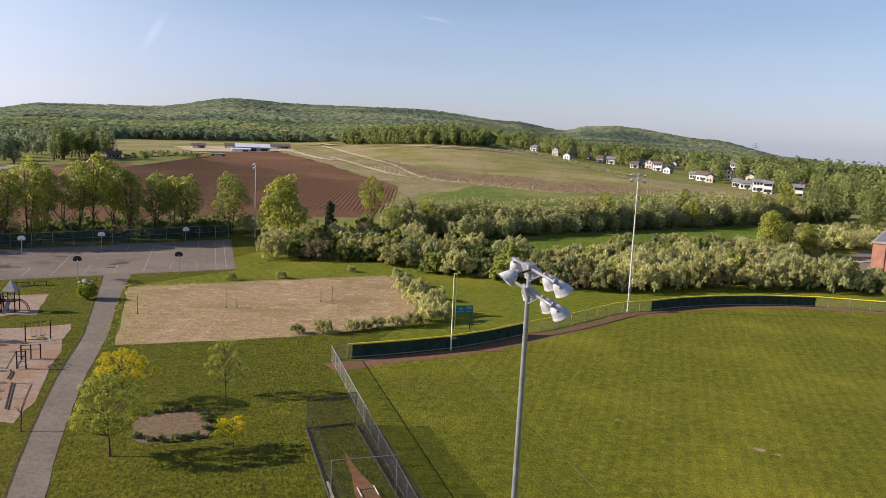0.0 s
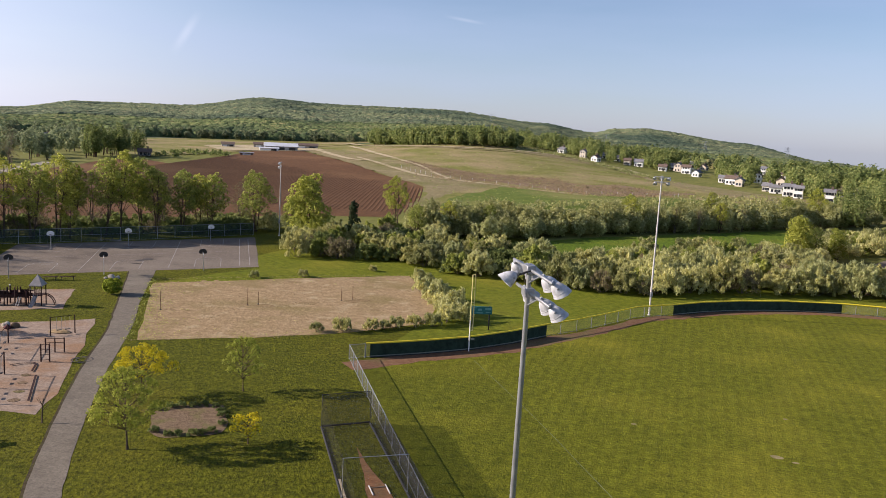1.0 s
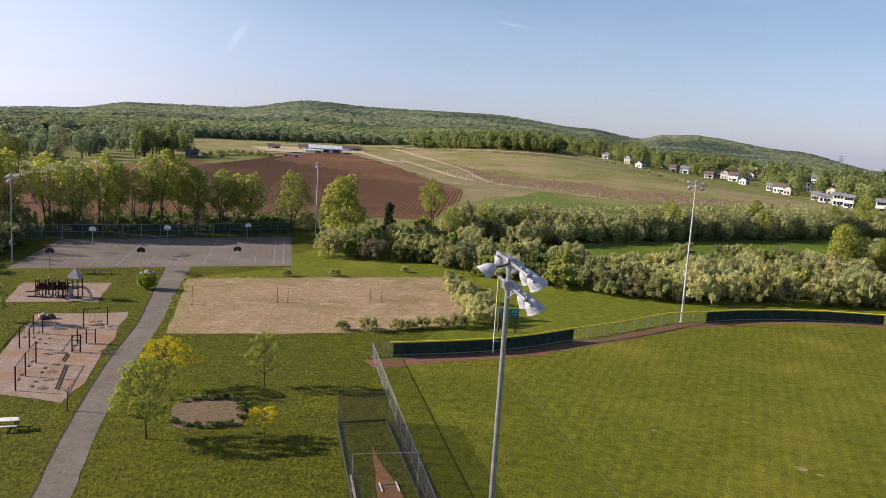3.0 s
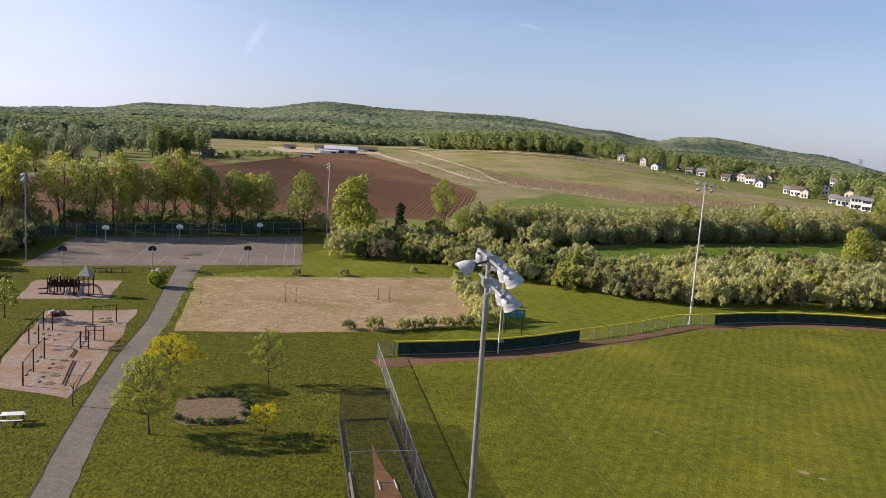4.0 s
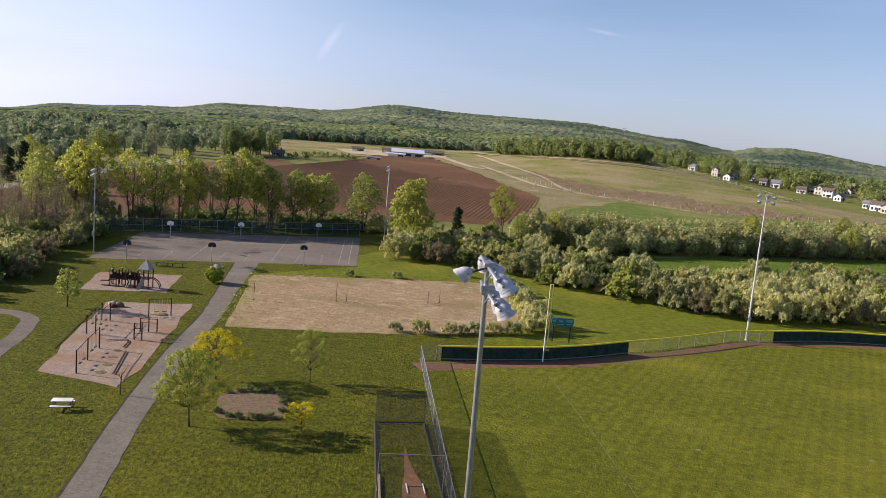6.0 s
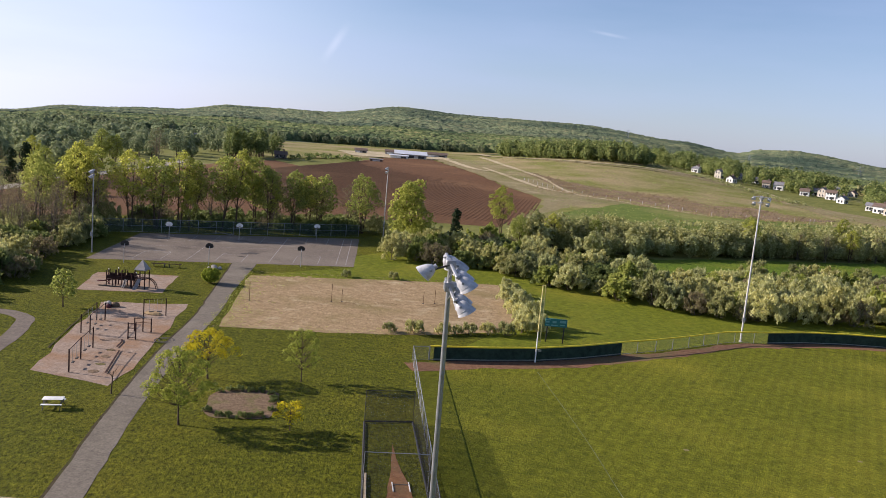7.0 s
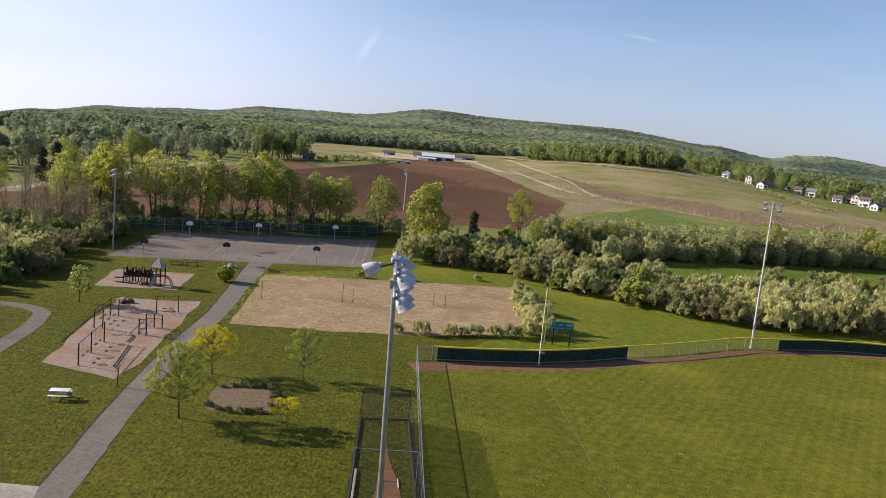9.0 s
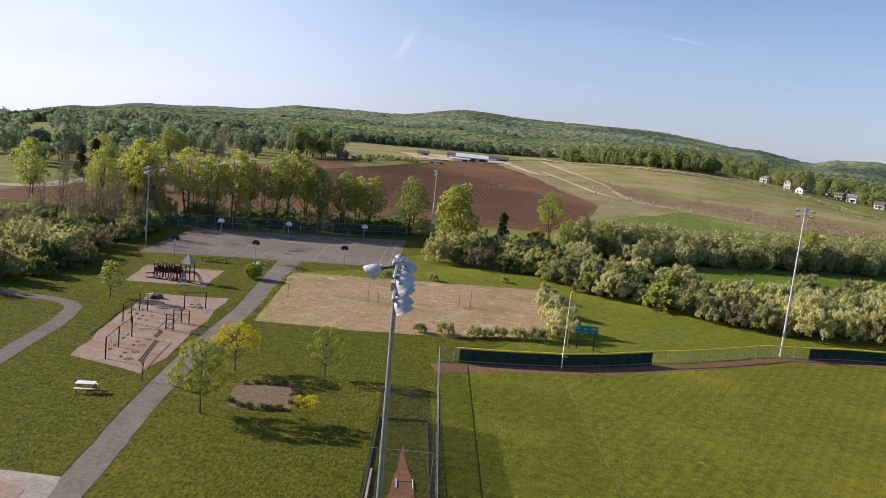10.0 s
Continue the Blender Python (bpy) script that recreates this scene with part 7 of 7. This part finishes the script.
tufts("path_edge_weeds", "ragged weeds between the path and the sand", LEAF_GREEN, [(x + 0.35 * math.sin(i * 7.3), y, 0.30, 0.13) for i, (x, y) in enumerate(along_line([(-39.7, 97.6), (-35.4, 84.5), (-30.6, 69.8)], 0.7))], 12, 41)
WEEDS = random.Random(44)
tufts("sand_weeds", "sparse low weeds creeping over the sand court's edges", LEAF_GREEN,
      [(x + u, y + WEEDS.uniform(-0.5, 0.5), 0.35, 0.09) for x, y in along_line([(-38.6, 95.4), (-29.7, 70.4)], 0.35) for u in (WEEDS.expovariate(1.4), WEEDS.expovariate(1.2), WEEDS.expovariate(0.9), WEEDS.expovariate(0.6))]
      + [(x, y + WEEDS.expovariate(0.9) - 0.2, 0.35, 0.09) for x, y in along_line([(-29.7, 70.3), (-20.0, 73.5), (-11.4, 77.4), (-3.6, 83.2)], 0.4)]
      + [(x, y - WEEDS.expovariate(0.7) + 0.3, 0.35, 0.09) for x, y in along_line([(-38.6, 95.7), (-22.0, 104.6), (-8, 111.0)], 0.4)], 9, 45)
tufts("sand_edge_weeds", "thin weeds along the sand court's edge", LEAF_STRAW, [(x, y + 0.3 * math.sin(i * 5.1), 0.3, 0.12) for i, (x, y) in enumerate(along_line([(-30.6, 69.8), (-22, 72.6), (-13.4, 76.0)], 0.6))] + [(x, y + 0.3 * math.sin(i * 4.1), 0.3, 0.12) for i, (x, y) in enumerate(along_line([(-39.4, 97.6), (-24, 104.6), (-9, 110.2)], 0.6))], 10, 42)


def clods():
    """Low lumps and scuffs of dry sand over the court, in one mesh."""
    rng = random.Random(8)
    verts, faces = [], []
    while len(verts) < 5 * 900:
        x, y = rng.uniform(-39, -4), rng.uniform(71, 109)
        if not inside((x, y), [(-38.6, 97), (-24, 103.6), (-8.6, 109.4), (-4.6, 98), (-5.2, 84.6), (-13.6, 77.4), (-22, 73.6), (-30, 70.8)]):
            continue
        s, h, w = rng.uniform(0.10, 0.42), rng.uniform(0.03, 0.10), rng.uniform(0, 3)
        k = len(verts)
        for c in range(4):
            verts.append((x + s * math.cos(w + 1.571 * c) * rng.uniform(0.7, 1.3), y + s * math.sin(w + 1.571 * c) * rng.uniform(0.7, 1.3), 0.006))
        verts.append((x, y, h))
        faces += [(k + c, k + (c + 1) % 4, k + 4) for c in range(4)]
    tagged(new("sand_clods", mesh_of("sand_clods", verts, faces, SAND, True)), "scuffed lumps of dry sand on the court", "sand", kind="stuff")


clods()
